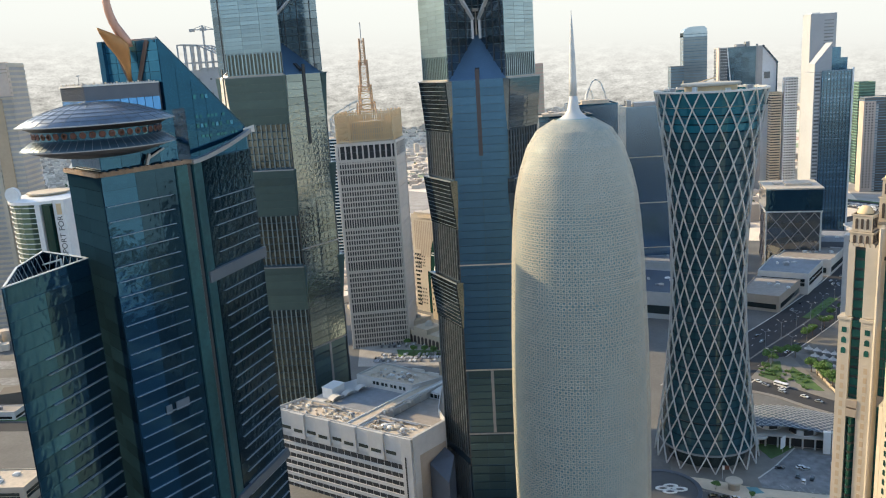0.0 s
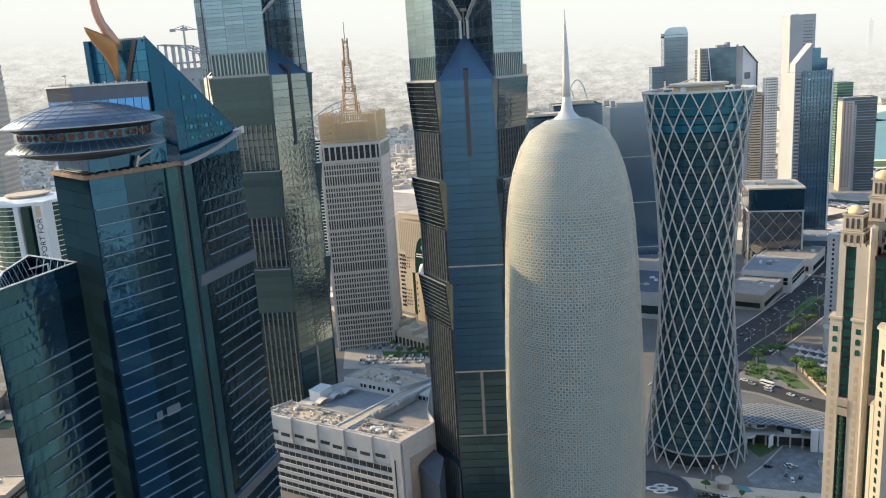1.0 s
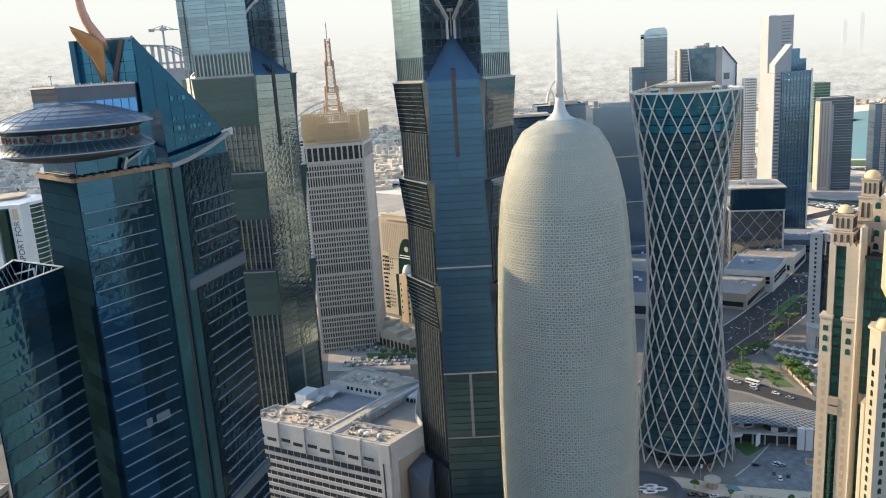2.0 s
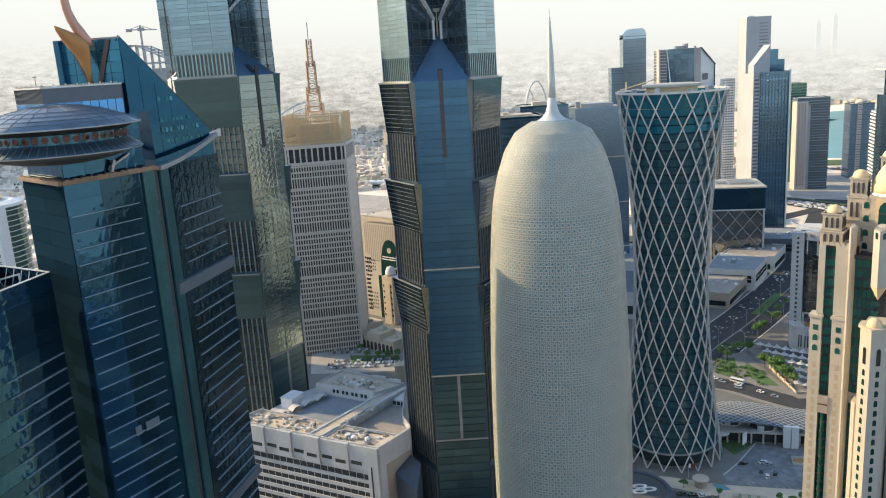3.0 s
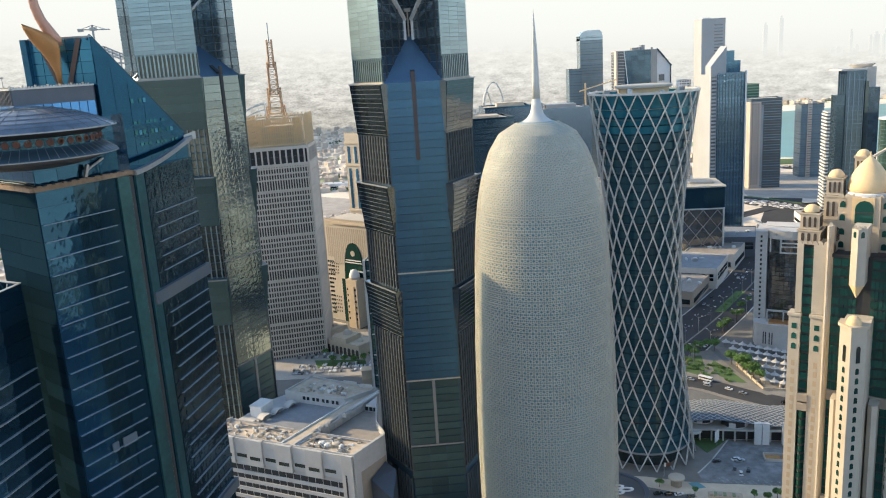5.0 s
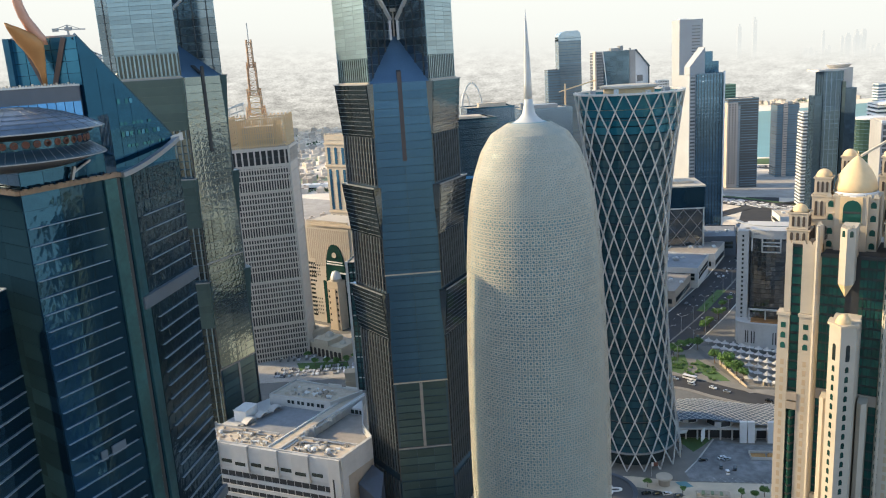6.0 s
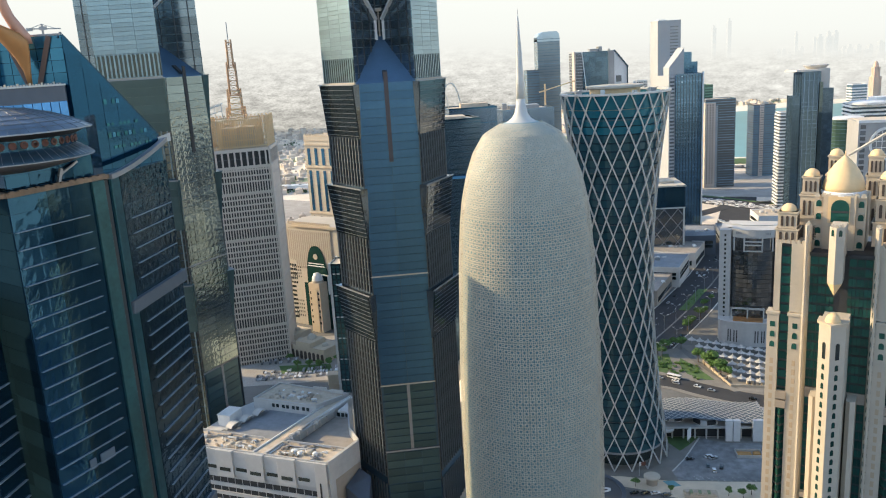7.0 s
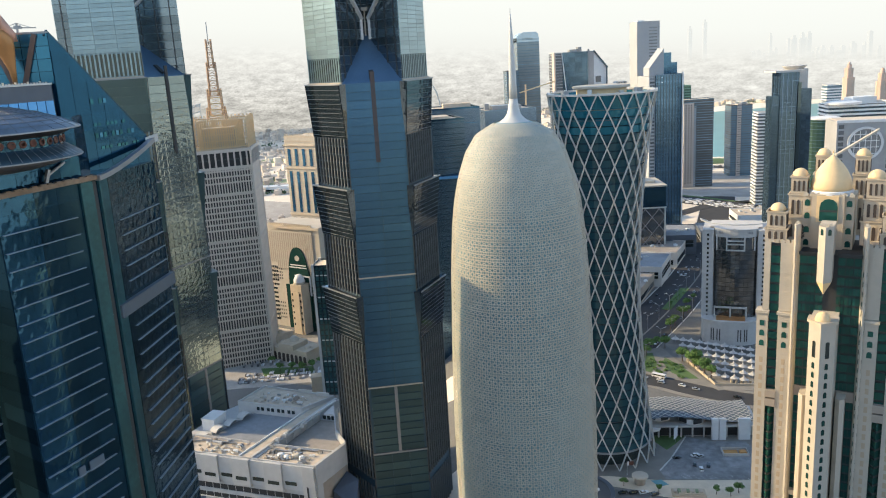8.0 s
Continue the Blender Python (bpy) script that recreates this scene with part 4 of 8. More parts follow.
        for i in range(int(length / 2.4)):
            put(new("ledge_clutter", slab_mesh("ledge_clutter", 0.9 + 0.5 * (i % 3), 0.7, 0.3, LEDGE)), t, m @ Matrix.Translation((i * 2.4 + 0.6, -0.2, 1.6)))
    # eyebrow rising to the corner knob
    pts = []
    for i in range(13):
        k = i / 12
        x, y = along(C, D, k)
        pts.append(Vector((x + 0.9, y - 0.3, 190 + 6.4 * k ** 1.5)))
    part("eyebrow", sweep(pts, 1.6, 1.3), FRAME, t, "grey curved eyebrow canopy")
    bm = bmesh.new()
    prism(bm, [(D[0] - 2.5, D[1] - 3), (D[0] + 2.6, D[1] - 0.4), (D[0] - 2.0, D[1] + 2.5)], 195.6, [196.6, 198.2, 196.6])
    part("knob", bm, STEEL, t, "pale prow at the corner")
    # upper storeys
    up = L((-117, 216), (-98.8, 199.6), (-86.6, 222.5), (-89, 242), (-116, 240))
    upper = part("upper_body", prisms(up, 190, 206), SAUCER_BLUE, t)
    for p, q in poly_sides(up)[:3]:
        panes(upper, p, q, 190.6, 205.6, 4, SAUCER_BLUE, gap=0.15, proud=0.15, cols=4, vgap=0.12)
    cap = L((-118, 218), (-103, 204.5), (-91.5, 226), (-95, 240), (-116, 238))
    part("cap", prisms(cap, 206, 214.4), CAP_GREY, t, "grey metal plant storey")
    for p, q in poly_sides(cap)[:2]:
        panes(t, p, q, 206.2, 210.4, 1, SAUCER_PALE, gap=0.3, proud=0.2, cols=9, vgap=0.25)
        if p == cap[0]:
            bars_up(t, p, q, 210.5, 214.2, 26, CAP_GREY, 0.2, 0.25, name="rib")
        m, length = wall_frame(p, q, 214.2)
        put(new("coping", slab_mesh("coping", length, 0.5, 0.45, STEEL)), t, m)
        for i in range(int(length / 0.9)):
            put(new("roof_bit", slab_mesh("roof_bit", 0.35, 0.4, 0.35 + 0.3 * ((i * 7) % 4 == 0), (CREAM_LIGHT, FRAME)[i % 2])), t, m @ Matrix.Translation((i * 0.9, 0.8, 0.4)))
    bm = bmesh.new()
    beam(bm, (-9, -12, 214.4), (-9, -12, 217.6), 0.12)
    beam(bm, (-9.6, -12, 217.4), (-8.6, -12, 217.4), 0.3)
    part("antenna", bm, FRAME, t)
    # glass roof screen behind the horn, with two raking bronze ribs
    fa, fb = L((-108.4, 229), (-91, 228))
    m, length = wall_frame(fa, fb, 214.4)
    cols, rows = 5, 4
    for i in range(cols):
        for j in range(rows):
            put(new("screen_pane", slab_mesh("screen_pane", length / cols - 0.15, 0.4, 12.6 / rows - 0.15, SCREEN_TEAL)), t, m @ Matrix.Translation((i * length / cols, 0.4, j * 12.6 / rows)))
    put(new("screen_backing", slab_mesh("screen_backing", length, 0.3, 12.6, SAUCER_BLUE)), t, m @ Matrix.Translation((0, 0.75, 0)))
    put(new("screen_frame", slab_mesh("screen_frame", length, 0.5, 0.5, FRAME)), t, m @ Matrix.Translation((0, 0.6, 12.5)))
    put(new("screen_edge", slab_mesh("screen_edge", 1.6, 3.0, 12.8, SAUCER_BLUE)), t, m @ Matrix.Translation((-1.2, 1.2, 0)))
    for s in (-1, 1):
        bm = bmesh.new()
        beam(bm, (length / 2 + s * 1.4, -0.35, 0.2), (length / 2 + s * 5.6, -0.35, 12.4), 1.3, 0.3, up=(0, 1, 0))
        put(part("raking_rib", bm, RIB_BROWN, t), t, m)
    # sail wall sweeping down to the prow
    sa, sb = L((-91, 228), (-77.6, 258))
    m, length = wall_frame(sa, sb, 189.8)
    bm = bmesh.new()
    v = [bm.verts.new(c) for c in ((0, 0, 0), (length, 0, 0), (length, 0, 7.4), (0.6, 0, 37), (0, 0, 37.2), (0, 1.6, 0), (length, 1.6, 0), (length, 1.6, 7.4), (0.6, 1.6, 37), (0, 1.6, 37.2))]
    for q in ((0, 1, 2, 3, 4), (9, 8, 7, 6, 5), (0, 5, 6, 1), (1, 6, 7, 2), (2, 7, 8, 3), (3, 8, 9, 4), (4, 9, 5, 0)):
        bm.faces.new([v[i] for i in q])
    put(part("sail", bm, SAUCER_TEAL, t, "teal glass sail wall"), t, m)
    for j in range(9):
        z0, z1 = j * 4.1 + 0.15, j * 4.1 + 3.95
        for i in range(6):
            x0, x1 = i * length / 6 + 0.08, (i + 1) * length / 6 - 0.08
            lim = lambda x: 37.2 - (37.2 - 7.4) * x / length - 0.3
            a0, a1 = min(z1, lim(x0)), min(z1, lim(x1))
            if a1 <= z0 + 0.3:
                continue
            bm = bmesh.new()
            v = [bm.verts.new(c) for c in ((x0, -0.14, z0), (x1, -0.14, z0), (x1, -0.14, a1), (x0, -0.14, a0), (x0, 0, z0), (x1, 0, z0), (x1, 0, a1), (x0, 0, a0))]
            for q in ((0, 1, 2, 3), (0, 4, 5, 1), (1, 5, 6, 2), (2, 6, 7, 3), (3, 7, 4, 0)):
                bm.faces.new([v[k] for k in q])
            put(part("sail_pane", bm, SAUCER_TEAL, t), t, m)
    for j, z in enumerate((6.2, 9.4, 12.6, 18.6)):
        for i in range(11):
            x = length * (0.34 + 0.05 * i)
            if z + 1.6 < 37.2 - 29.8 * x / length - 1.2 and (i + j) % 4:
                put(new("sail_window", slab_mesh("sail_window", 1.15, 0.1, 1.3 if j % 2 else 0.8, (GLASS_TEAL, SCREEN_TEAL)[(i * j) % 2])), t, m @ Matrix.Translation((x, -0.16, z)))
    bm = bmesh.new()
    beam(bm, (0, 0.8, 37.3), (length, 0.8, 7.5), 0.5, 1.8)
    put(part("sail_coping", bm, GLASS_DEEP, t), t, m)
    # saucer
    cx, cy = -101.0 - ox, 205.0 - oy
    sm = Matrix.Translation((cx, cy, 0))
    put(part("saucer_roof", lathe([(20.6, 204.3), (20.7, 204.6), (17, 206.5), (12, 208.3), (7, 209.5), (2, 210.0), (0.2, 210.1)], 60), SAUCER_ROOF, t, "shallow blue-grey domed saucer roof", smooth=True), t, sm)
    for i in range(30):
        bm = bmesh.new()
        for (r0, z0), (r1, z1) in zip([(20.7, 204.65), (17, 206.55), (12, 208.35), (7, 209.55)], [(17, 206.55), (12, 208.35), (7, 209.55), (2, 210.05)]):
            beam(bm, (r0, 0, z0), (r1, 0, z1), 0.09)
        put(part("roof_rib", bm, PANEL_GREY, t), t, sm @ Matrix.Rotation(2 * math.pi * i / 30, 4, "Z"))
    for r, z in ((18.8, 205.6), (17, 206.55), (14.5, 207.45), (12, 208.35), (7, 209.55)):
        put(part("roof_hoop", lathe([(r - 0.06, z), (r + 0.06, z), (r + 0.06, z + 0.1), (r - 0.06, z + 0.1)], 48, cap=False), PANEL_GREY, t), t, sm)
    put(part("saucer_rim", lathe([(20.5, 204.2), (20.9, 204.3), (20.9, 204.55), (20.5, 204.65)], 60), FRAME, t), t, sm)
    # black soffit ring: the shade under the roof is put into its colour
    put(part("saucer_gap", lathe([(17.0, 203.0), (19.6, 204.2)], 60), BLACK, t), t, sm)
    put(part("saucer_drum", lathe([(16.6, 198.5), (17.0, 203.2)], 60), GLASS_DEEP, t), t, sm)
    put(part("lower_rim", lathe([(16.8, 200.6), (20.3, 198.3), (20.4, 198.1), (20.0, 197.8)], 60), SAUCER_SKIRT, t, "sloping glazed saucer skirt", smooth=True), t, sm)
    put(part("lower_edge", lathe([(20.0, 197.8), (20.6, 197.85), (20.6, 198.05), (20.0, 198.2)], 60), FRAME, t), t, sm)
    put(part("saucer_belly", lathe([(8, 195.0), (11, 195.4), (15, 196.3), (20.1, 197.9)], 60), BELLY, t, "bronze-brown saucer underside", smooth=True), t, sm)
    roundel = mesh_of("roundel", lathe([(0.45, 0.0), (0.45, 0.16), (0.78, 0.16), (0.9, 0.0)], 12), BRONZE_RED)
    for i in range(44):
        a = 2 * math.pi * i / 44
        o = new("roundel", roundel)
        put(o, t, sm @ Matrix.Rotation(a, 4, "Z") @ Matrix.Translation((16.9, 0, 201.9)) @ Matrix.Rotation(radians(90), 4, "Y"))
    for i in range(60):
        a = 2 * math.pi * i / 60
        bm = bmesh.new()
        beam(bm, (16.9, 0, 200.7), (20.4, 0, 198.35), 0.1)
        put(part("skirt_bar", bm, FRAME, t), t, sm @ Matrix.Rotation(a, 4, "Z"))
    # crane arm on the ledge below the saucer
    bm = bmesh.new()
    beam(bm, (8.8, -14.0, 191), (9.4, -12.8, 194.2), 0.8)
    beam(bm, (8.8, -14.0, 192.4), (11.6, -7.5, 195.2), 0.5)
    part("cleaning_crane", bm, FRAME, t)
    # bronze horn
    k = 1 / 6.0
    base = Vector((-99.3 - ox, 224.5 - oy, 214.4))

    def P(px, py):
        d = Vector((0.9, 0.43, 0)) * (px - 232) * k
        return base + d + Vector((0, 0, (142 - py) * k))

    cup = [(P(232, 142), 0.5, 0.5), (P(231, 120), 0.9, 0.7), (P(228, 100), 1.8, 1.1), (P(224, 85), 2.7, 1.5), (P(220, 74), 3.4, 1.6), (P(212, 62), 3.0, 1.3), (P(201, 52), 1.8, 0.8), (P(190, 43), 0.25, 0.2)]
    part("horn_cup", loft(cup), BRONZE, t, "bronze-clad leaf-shaped cup", smooth=True)
    horn = [(P(236, 78), 1.6, 1.2), (P(233, 66), 1.9, 1.3), (P(226, 52), 1.7, 1.2), (P(218, 36), 1.4, 1.1), (P(213, 18), 1.25, 1.0), (P(211, 0), 1.15, 0.9), (P(212, -20), 1.0, 0.8), (P(217, -45), 0.7, 0.6), (P(226, -70), 0.15, 0.15)]
    part("horn", loft(horn), HORN, t, "dusky pink metal horn", smooth=True)
    # lower wing in front
    w_top = L((-111.2, 167.6), (-106, 198), (-127.2, 209.6), (-122, 189))
    w_bot = L((-113.6, 170.3), (-107, 199), (-130, 212), (-125, 192))
    wing = part("wing", prisms(w_bot, 0, 161.3, w_top), GLASS_DEEP, t, "lower glass wing")
    p, q = w_top[0], w_top[1]
    pb, qb = w_bot[0], w_bot[1]
    for i, z in enumerate(np.arange(162, 4, -4.35)):
        kk = z / 164.5
        a = (pb[0] + (p[0] - pb[0]) * kk, pb[1] + (p[1] - pb[1]) * kk)
        b = (qb[0] + (q[0] - qb[0]) * kk, qb[1] + (q[1] - qb[1]) * kk)
        for k0, k1, mat in ((0, 0.42, SAUCER_BLUE), (0.42, 1.0, GLASS_DEEP)):
            m, length = wall_frame(along(a, b, k0), along(a, b, k1), z - 4.2)
            put(new("pane", slab_mesh("pane", length - 0.08, 0.5, 4.2, mat)), wing, m @ Matrix.Translation((0.04, 0.25, 0)))
        if z < 146:
            m, length = wall_frame(along(a, b, 0.3), along(a, b, 0.98), z - 0.13)
            put(new("fin", slab_mesh("fin", length, 0.9, 0.2, FIN)), wing, m)
    for (a, b), (a2, b2) in list(zip(poly_sides(w_top), poly_sides(w_bot)))[1:]:
        bm = bmesh.new()
        v = [bm.verts.new(c) for c in ((*a2, 0), (*b2, 0), (*b, 164.4), (*a, 164.4))]
        n = Vector((b2[1] - a2[1], a2[0] - b2[0], 0)).normalized() * 0.2
        w = [bm.verts.new(c.co + n) for c in v]
        for q in ((0, 1, 2, 3), (4, 5, 6, 7), (0, 1, 5, 4), (1, 2, 6, 5), (2, 3, 7, 6), (3, 0, 4, 7)):
            bm.faces.new([(v + w)[i] for i in q])
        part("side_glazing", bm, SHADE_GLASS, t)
    for a, b in poly_sides(w_top):
        m, length = wall_frame(a, b, 161.3)
        put(new("parapet", slab_mesh("parapet", length, 0.4, 5.6, SAUCER_BLUE)), t, m @ Matrix.Translation((0, 0.4, 0)))
        put(new("coping", slab_mesh("coping", length, 0.6, 0.25, STEEL)), t, m @ Matrix.Translation((0, 0.45, 5.6)))
        for i in range(int(length / 3.5)):
            bm = bmesh.new()
            beam(bm, (i * 3.5 + 1, 2.2, 0), (i * 3.5 + 1, 0.6, 5.4), 0.18)
            put(part("strut", bm, STEEL, t), t, m)
    part("wing_roof", prisms([(c[0] * 1, c[1]) for c in grow(w_top, 0.97)], 161.2, 161.6), DARK_DECK, t)
    bm = bmesh.new()
    box(bm, -2, 2, -1.5, 1.5, 161.6, 163.4)
    beam(bm, (0, 0, 163.4), (0, 0, 166.8), 0.5)
    beam(bm, (0, 0, 166.6), (-5, 2, 165.4), 0.4)
    o = part("roof_plant", bm, STEEL, t)
    o.matrix_basis = Matrix.Translation((w_top[3][0] + 7, w_top[3][1] + 10, 0)) @ Matrix.Rotation(0.5, 4, "Z")


build_saucer_tower()


# ---- pale gridded office tower with an ochre lattice crown ----
def build_grid_tower():
    base = -20
    t = empty("grid_tower", Matrix.Translation((-134.4, 738.2, -66.9)) @ Matrix.Rotation(radians(4), 4, "Z") @ Matrix.Scale(1.2, 4), "pale grey gridded office tower with ochre lattice crown and mast", "skyscraper")
    poly = [(-23, -22), (21.2, -15), (25, 24), (-19, 18)]
    H = 160 - base
    core = part("core", prisms(grow(poly, 0.965), 0, H), BLACK, t, "dark window glass")
    for si, (a, b) in enumerate(poly_sides(poly)):
        levels = [10.0 + 4.3 * k for k in range(int((H - 23) / 4.3) + 1)]
        if si == 0:
            bars_across(core, a, b, [l for k, l in enumerate(levels) if k % 8 != 1], GRID_GREY, 1.15, 0.5, name="spandrel")
            bars_up(core, a, b, 0, H - 13, 23, GRID_GREY, 0.82, 0.7, inset=0.2, name="pier")
        else:
            # blank precast flank with open joints
            m, length = wall_frame(a, b, 0)
            for z0, z1 in zip([0] + levels[3::4], levels[3::4] + [H - 13.2]):
                put(new("flank_panel", slab_mesh("flank_panel", length - 1.2, 0.9, z1 - z0 - 0.35, GRID_GREY)), core, m @ Matrix.Translation((0.6, 0.55, z0)))
        bars_across(core, a, b, [l for k, l in enumerate(levels) if k % 8 == 0] + [H - 13.2, H - 0.8], GRID_GREY, 2.2, 0.85, name="spandrel")
        bars_up(core, a, b, H - 13, H, 10 if si % 2 == 0 else 8, GRID_GREY, 1.2, 0.7, inset=0.2, name="pier")
        bars_across(core, a, b, [H - 7], ALU_DARK, 0.4, 0.3, name="transom")
        m, length = wall_frame(a, b, 0)
        put(new("corner_pier", slab_mesh("corner_pier", 2.2, 1.3, H + 0.4, GRID_GREY, 0.3)), t, m @ Matrix.Translation((-0.9, 0.2, 0)))
    part("roof", prisms(grow(poly, 0.97), H, H + 0.5), ROOF, t)
    # lattice crown
    crown = grow(poly, 0.96)
    CH = 22.0
    for a, b in poly_sides(crown):
        bars_up(t, a, b, H + 0.5, H + CH, 30, OCHRE, 0.5, 0.5, name="slat")
        bars_across(t, a, b, (H + 2, H + 6.5, H + 11, H + 15.5, H + CH - 1.2), OCHRE, 0.7, 0.4, name="rail")
        bars_up(t, a, b, H + CH, H + CH + 1.0, 15, OCHRE, 1.1, 0.5, name="crest")
    inner = grow(poly, 0.62)
    for a, b in poly_sides(inner):
        bars_up(t, a, b, H + 0.5, H + CH - 2, 16, OCHRE, 0.7, 0.5, name="slat")
    part("plant_room", prisms(grow(poly, 0.5), H + 0.5, H + 15), CREAM, t)
    # three-tier mast
    for w, z0, z1 in ((13, CH - 2, CH + 6), (9.5, CH + 2, CH + 19), (6.2, CH + 16, CH + 38), (3.6, CH + 36, CH + 54)):
        for sx in (-1, 1):
            for sy in (-1, 1):
                bm = bmesh.new()
                beam(bm, (sx * w / 2, sy * w / 2, H + z0), (sx * w / 2 * 0.92, sy * w / 2 * 0.92, H + z1 + 2), 0.8)
                part("mast_leg", bm, MAST, t)
        steps = max(2, int((z1 - z0) / 3.6))
        for i in range(steps + 1):
            z = H + z0 + (z1 - z0) * i / steps
            bm = bmesh.new()
            for (x0, y0), (x1, y1) in poly_sides([(-w / 2, -w / 2), (w / 2, -w / 2), (w / 2, w / 2), (-w / 2, w / 2)]):
                beam(bm, (x0, y0, z), (x1, y1, z), 0.4)
                if i < steps:
                    beam(bm, (x0, y0, z), (x1, y1, z + (z1 - z0) / steps), 0.3)
            tagged(part("mast_panel", bm, OCHRE if w > 9 else MAST, t), kind="stuff")
    bm = bmesh.new()
    beam(bm, (0, 0, H + CH + 52), (0, 0, H + CH + 68), 0.55)
    part("mast_rod", bm, FRAME, t)


build_grid_tower()


# ---- white office block with roof courts ----
def build_white_block():
    t = empty("office_block", Matrix.Translation((-125.5, 410.4, -26)) @ Matrix.Rotation(math.atan2(-0.436, 0.9), 4, "Z"), "white office block with ribbon windows and cluttered roof courts", "office building")
    R, X0, X1 = 48.4, -11.0, 84.8
    RZ = R - 4
    rng = random.Random(5)
    plan = [(X0, 0), (X1, 0), (89, 25.5), (88.3, 28), (77.3, 39), (60.5, 70), (58, 78), (5, 82), (-6, 56)]
    part("body", prisms(plan, 0, RZ), BLOCK_WHITE, t)
    # ribbon-window facade: dark strips between pale sill bands, short posts in the strips
    m, length = wall_frame((X0, 0), (X1 - 6.8, 0), 0)
    for i in range(7):
        z = 34.6 - 5.0 * i
        put(new("pane", slab_mesh("ribbon_pane", length, 0.12, 2.9, BLACK)), t, m @ Matrix.Translation((0, -0.05, z - 5.0)))
        put(new("sill_band", slab_mesh("sill_band", length, 0.7, 2.1, BLOCK_WHITE, 0.1)), t, m @ Matrix.Translation((0, 0, z - 7.1)))
        for j in range(19):
            put(new("post", slab_mesh("post", 0.32, 0.2, 2.9, CONCRETE)), t, m @ Matrix.Translation((j * 4.66 + 1.6, 0, z - 5.0)))
    # tall frieze: recessed wall and proud drop panels, a dark slot window in each
    put(new("frieze", slab_mesh("frieze", X1 - X0, 0.8, R + 0.2 - 35.2, BLOCK_WHITE)), t, Matrix.Translation((X0, 0, 35.2)))
    for x in (-19.2, 0, 18.9, 37.7, 56.6):
        x0, w = max(x, X0 + 0.1), min(10.2, x + 10.2 - X0)
        if w > 1:
            put(new("drop_panel", slab_mesh("drop_panel", w, 1.9, R + 0.6 - 34.0, BLOCK_WHITE, 0.15)), t, Matrix.Translation((x0, 0, 34.0)))
            put(new("slot_window", slab_mesh("slot_window", min(6.6, w - 2), 0.12, 2.0, GLASS_DARK)), t, Matrix.Translation((x0 + max(w - 8.4, 0.6), -1.85, 37.4)))
        put(new("slot_window", slab_mesh("slot_window", 6.6, 0.12, 2.0, GLASS_DARK)), t, Matrix.Translation((x + 11.2, -0.75, 37.6)))
    put(new("end_pier", slab_mesh("end_pier", 6.8, 1.3, R + 0.4, BLOCK_WHITE, 0.2)), t, Matrix.Translation((X1 - 6.8, 0.1, 0)))
    put(new("pier_slot", slab_mesh("pier_slot", 0.9, 0.12, 30, BLACK)), t, Matrix.Translation((X1 - 4.6, -1.2, 8)))
    # end wall: white frame round a tan rendered panel
    m, length = wall_frame((X1, 0), (89, 25.5), 0)
    put(new("side_wall", slab_mesh("side_wall", length - 4.4, 0.5, 38, TAN_WALL)), t, m @ Matrix.Translation((4.4, 0, 0)))
    put(new("side_band", slab_mesh("side_band", length, 0.9, R + 1.4 - 38, BLOCK_WHITE)), t, m @ Matrix.Translation((0, 0, 38)))
    put(new("side_pier", slab_mesh("side_pier", 4.4, 0.9, 38, BLOCK_WHITE)), t, m)
    # roof: front strip, covered spine, two sunken courts, rear penthouse
    part("front_roof", prisms([(X0 + 0.5, 0.6), (X1 - 0.4, 0.6), (87.2, 17), (-5, 17.5)], RZ, R), ROOF, t, "sun-warmed screed roof strip")
    for a, b, h in (((X0, 0.3), (X1, 0.3), 0.9), ((X1, 0.3), (88.8, 25.5), 1.4), ((-5.4, 18), (X0, 0.3), 1.8), ((38, 16.4), (-5, 17.4), 1.2), ((86.8, 16.8), (52, 16.6), 1.2)):
        m, length = wall_frame(a, b, R)
        put(new("parapet", slab_mesh("parapet", length, 0.5, h, BLOCK_WHITE)), t, m @ Matrix.Translation((0, 0.5, 0)))
    part("court", prisms([(6, 17.5), (39, 17), (47, 55.5), (13, 57)], RZ, RZ + 0.4), DECK_BLUE, t, "blue-grey paved roof court")
    part("court", prisms([(52, 17), (87, 17), (88.6, 25.6), (87.6, 28), (77, 38.6), (66.6, 57), (58, 57)], RZ, RZ + 0.4), DECK_TAN, t, "buff paved roof court")
    for a, b in (((89, 25.5), (88.3, 28)), ((88.3, 28), (77.3, 39)), ((77.3, 39), (67, 57.4))):
        m, length = wall_frame(a, b, RZ)
        put(new("parapet", slab_mesh("parapet", length, 0.6, 5.0, BLOCK_WHITE)), t, m @ Matrix.Translation((0, 0.6, 0)))
    part("spine", prisms([(39.5, 0.8), (50.5, 0.8), (60.3, 77), (49.6, 78.6)], RZ, R + 0.5), BLOCK_WHITE, t, "raised covered walkway")
    part("spine_roof", prisms([(42, 1.4), (47, 1.4), (57.4, 76.6), (52.6, 77.4)], R + 0.5, R + 0.62), ROOF, t, "dusty walkway roof")
    for a, b, w in (((41, 1), (51.4, 77), 0.6), ((48.2, 1), (58.4, 76.4), 1.4), ((50.2, 16), (59.4, 74), 0.5)):
        bm = bmesh.new()
        beam(bm, (*a, R + 0.9), (*b, R + 0.9), w, 0.9)
        part("walkway_kerb", bm, (CONCRETE, WHITE, BLOCK_WHITE)[int(w * 2) % 3], t)
    for k in range(7):
        x, y = 51.4 + k * 0.78, 20 + k * 6.0
        part("walkway_post", boxes((x + 1.2, x + 1.9, y, y + 0.7, RZ, R + 0.2)), CONCRETE, t)
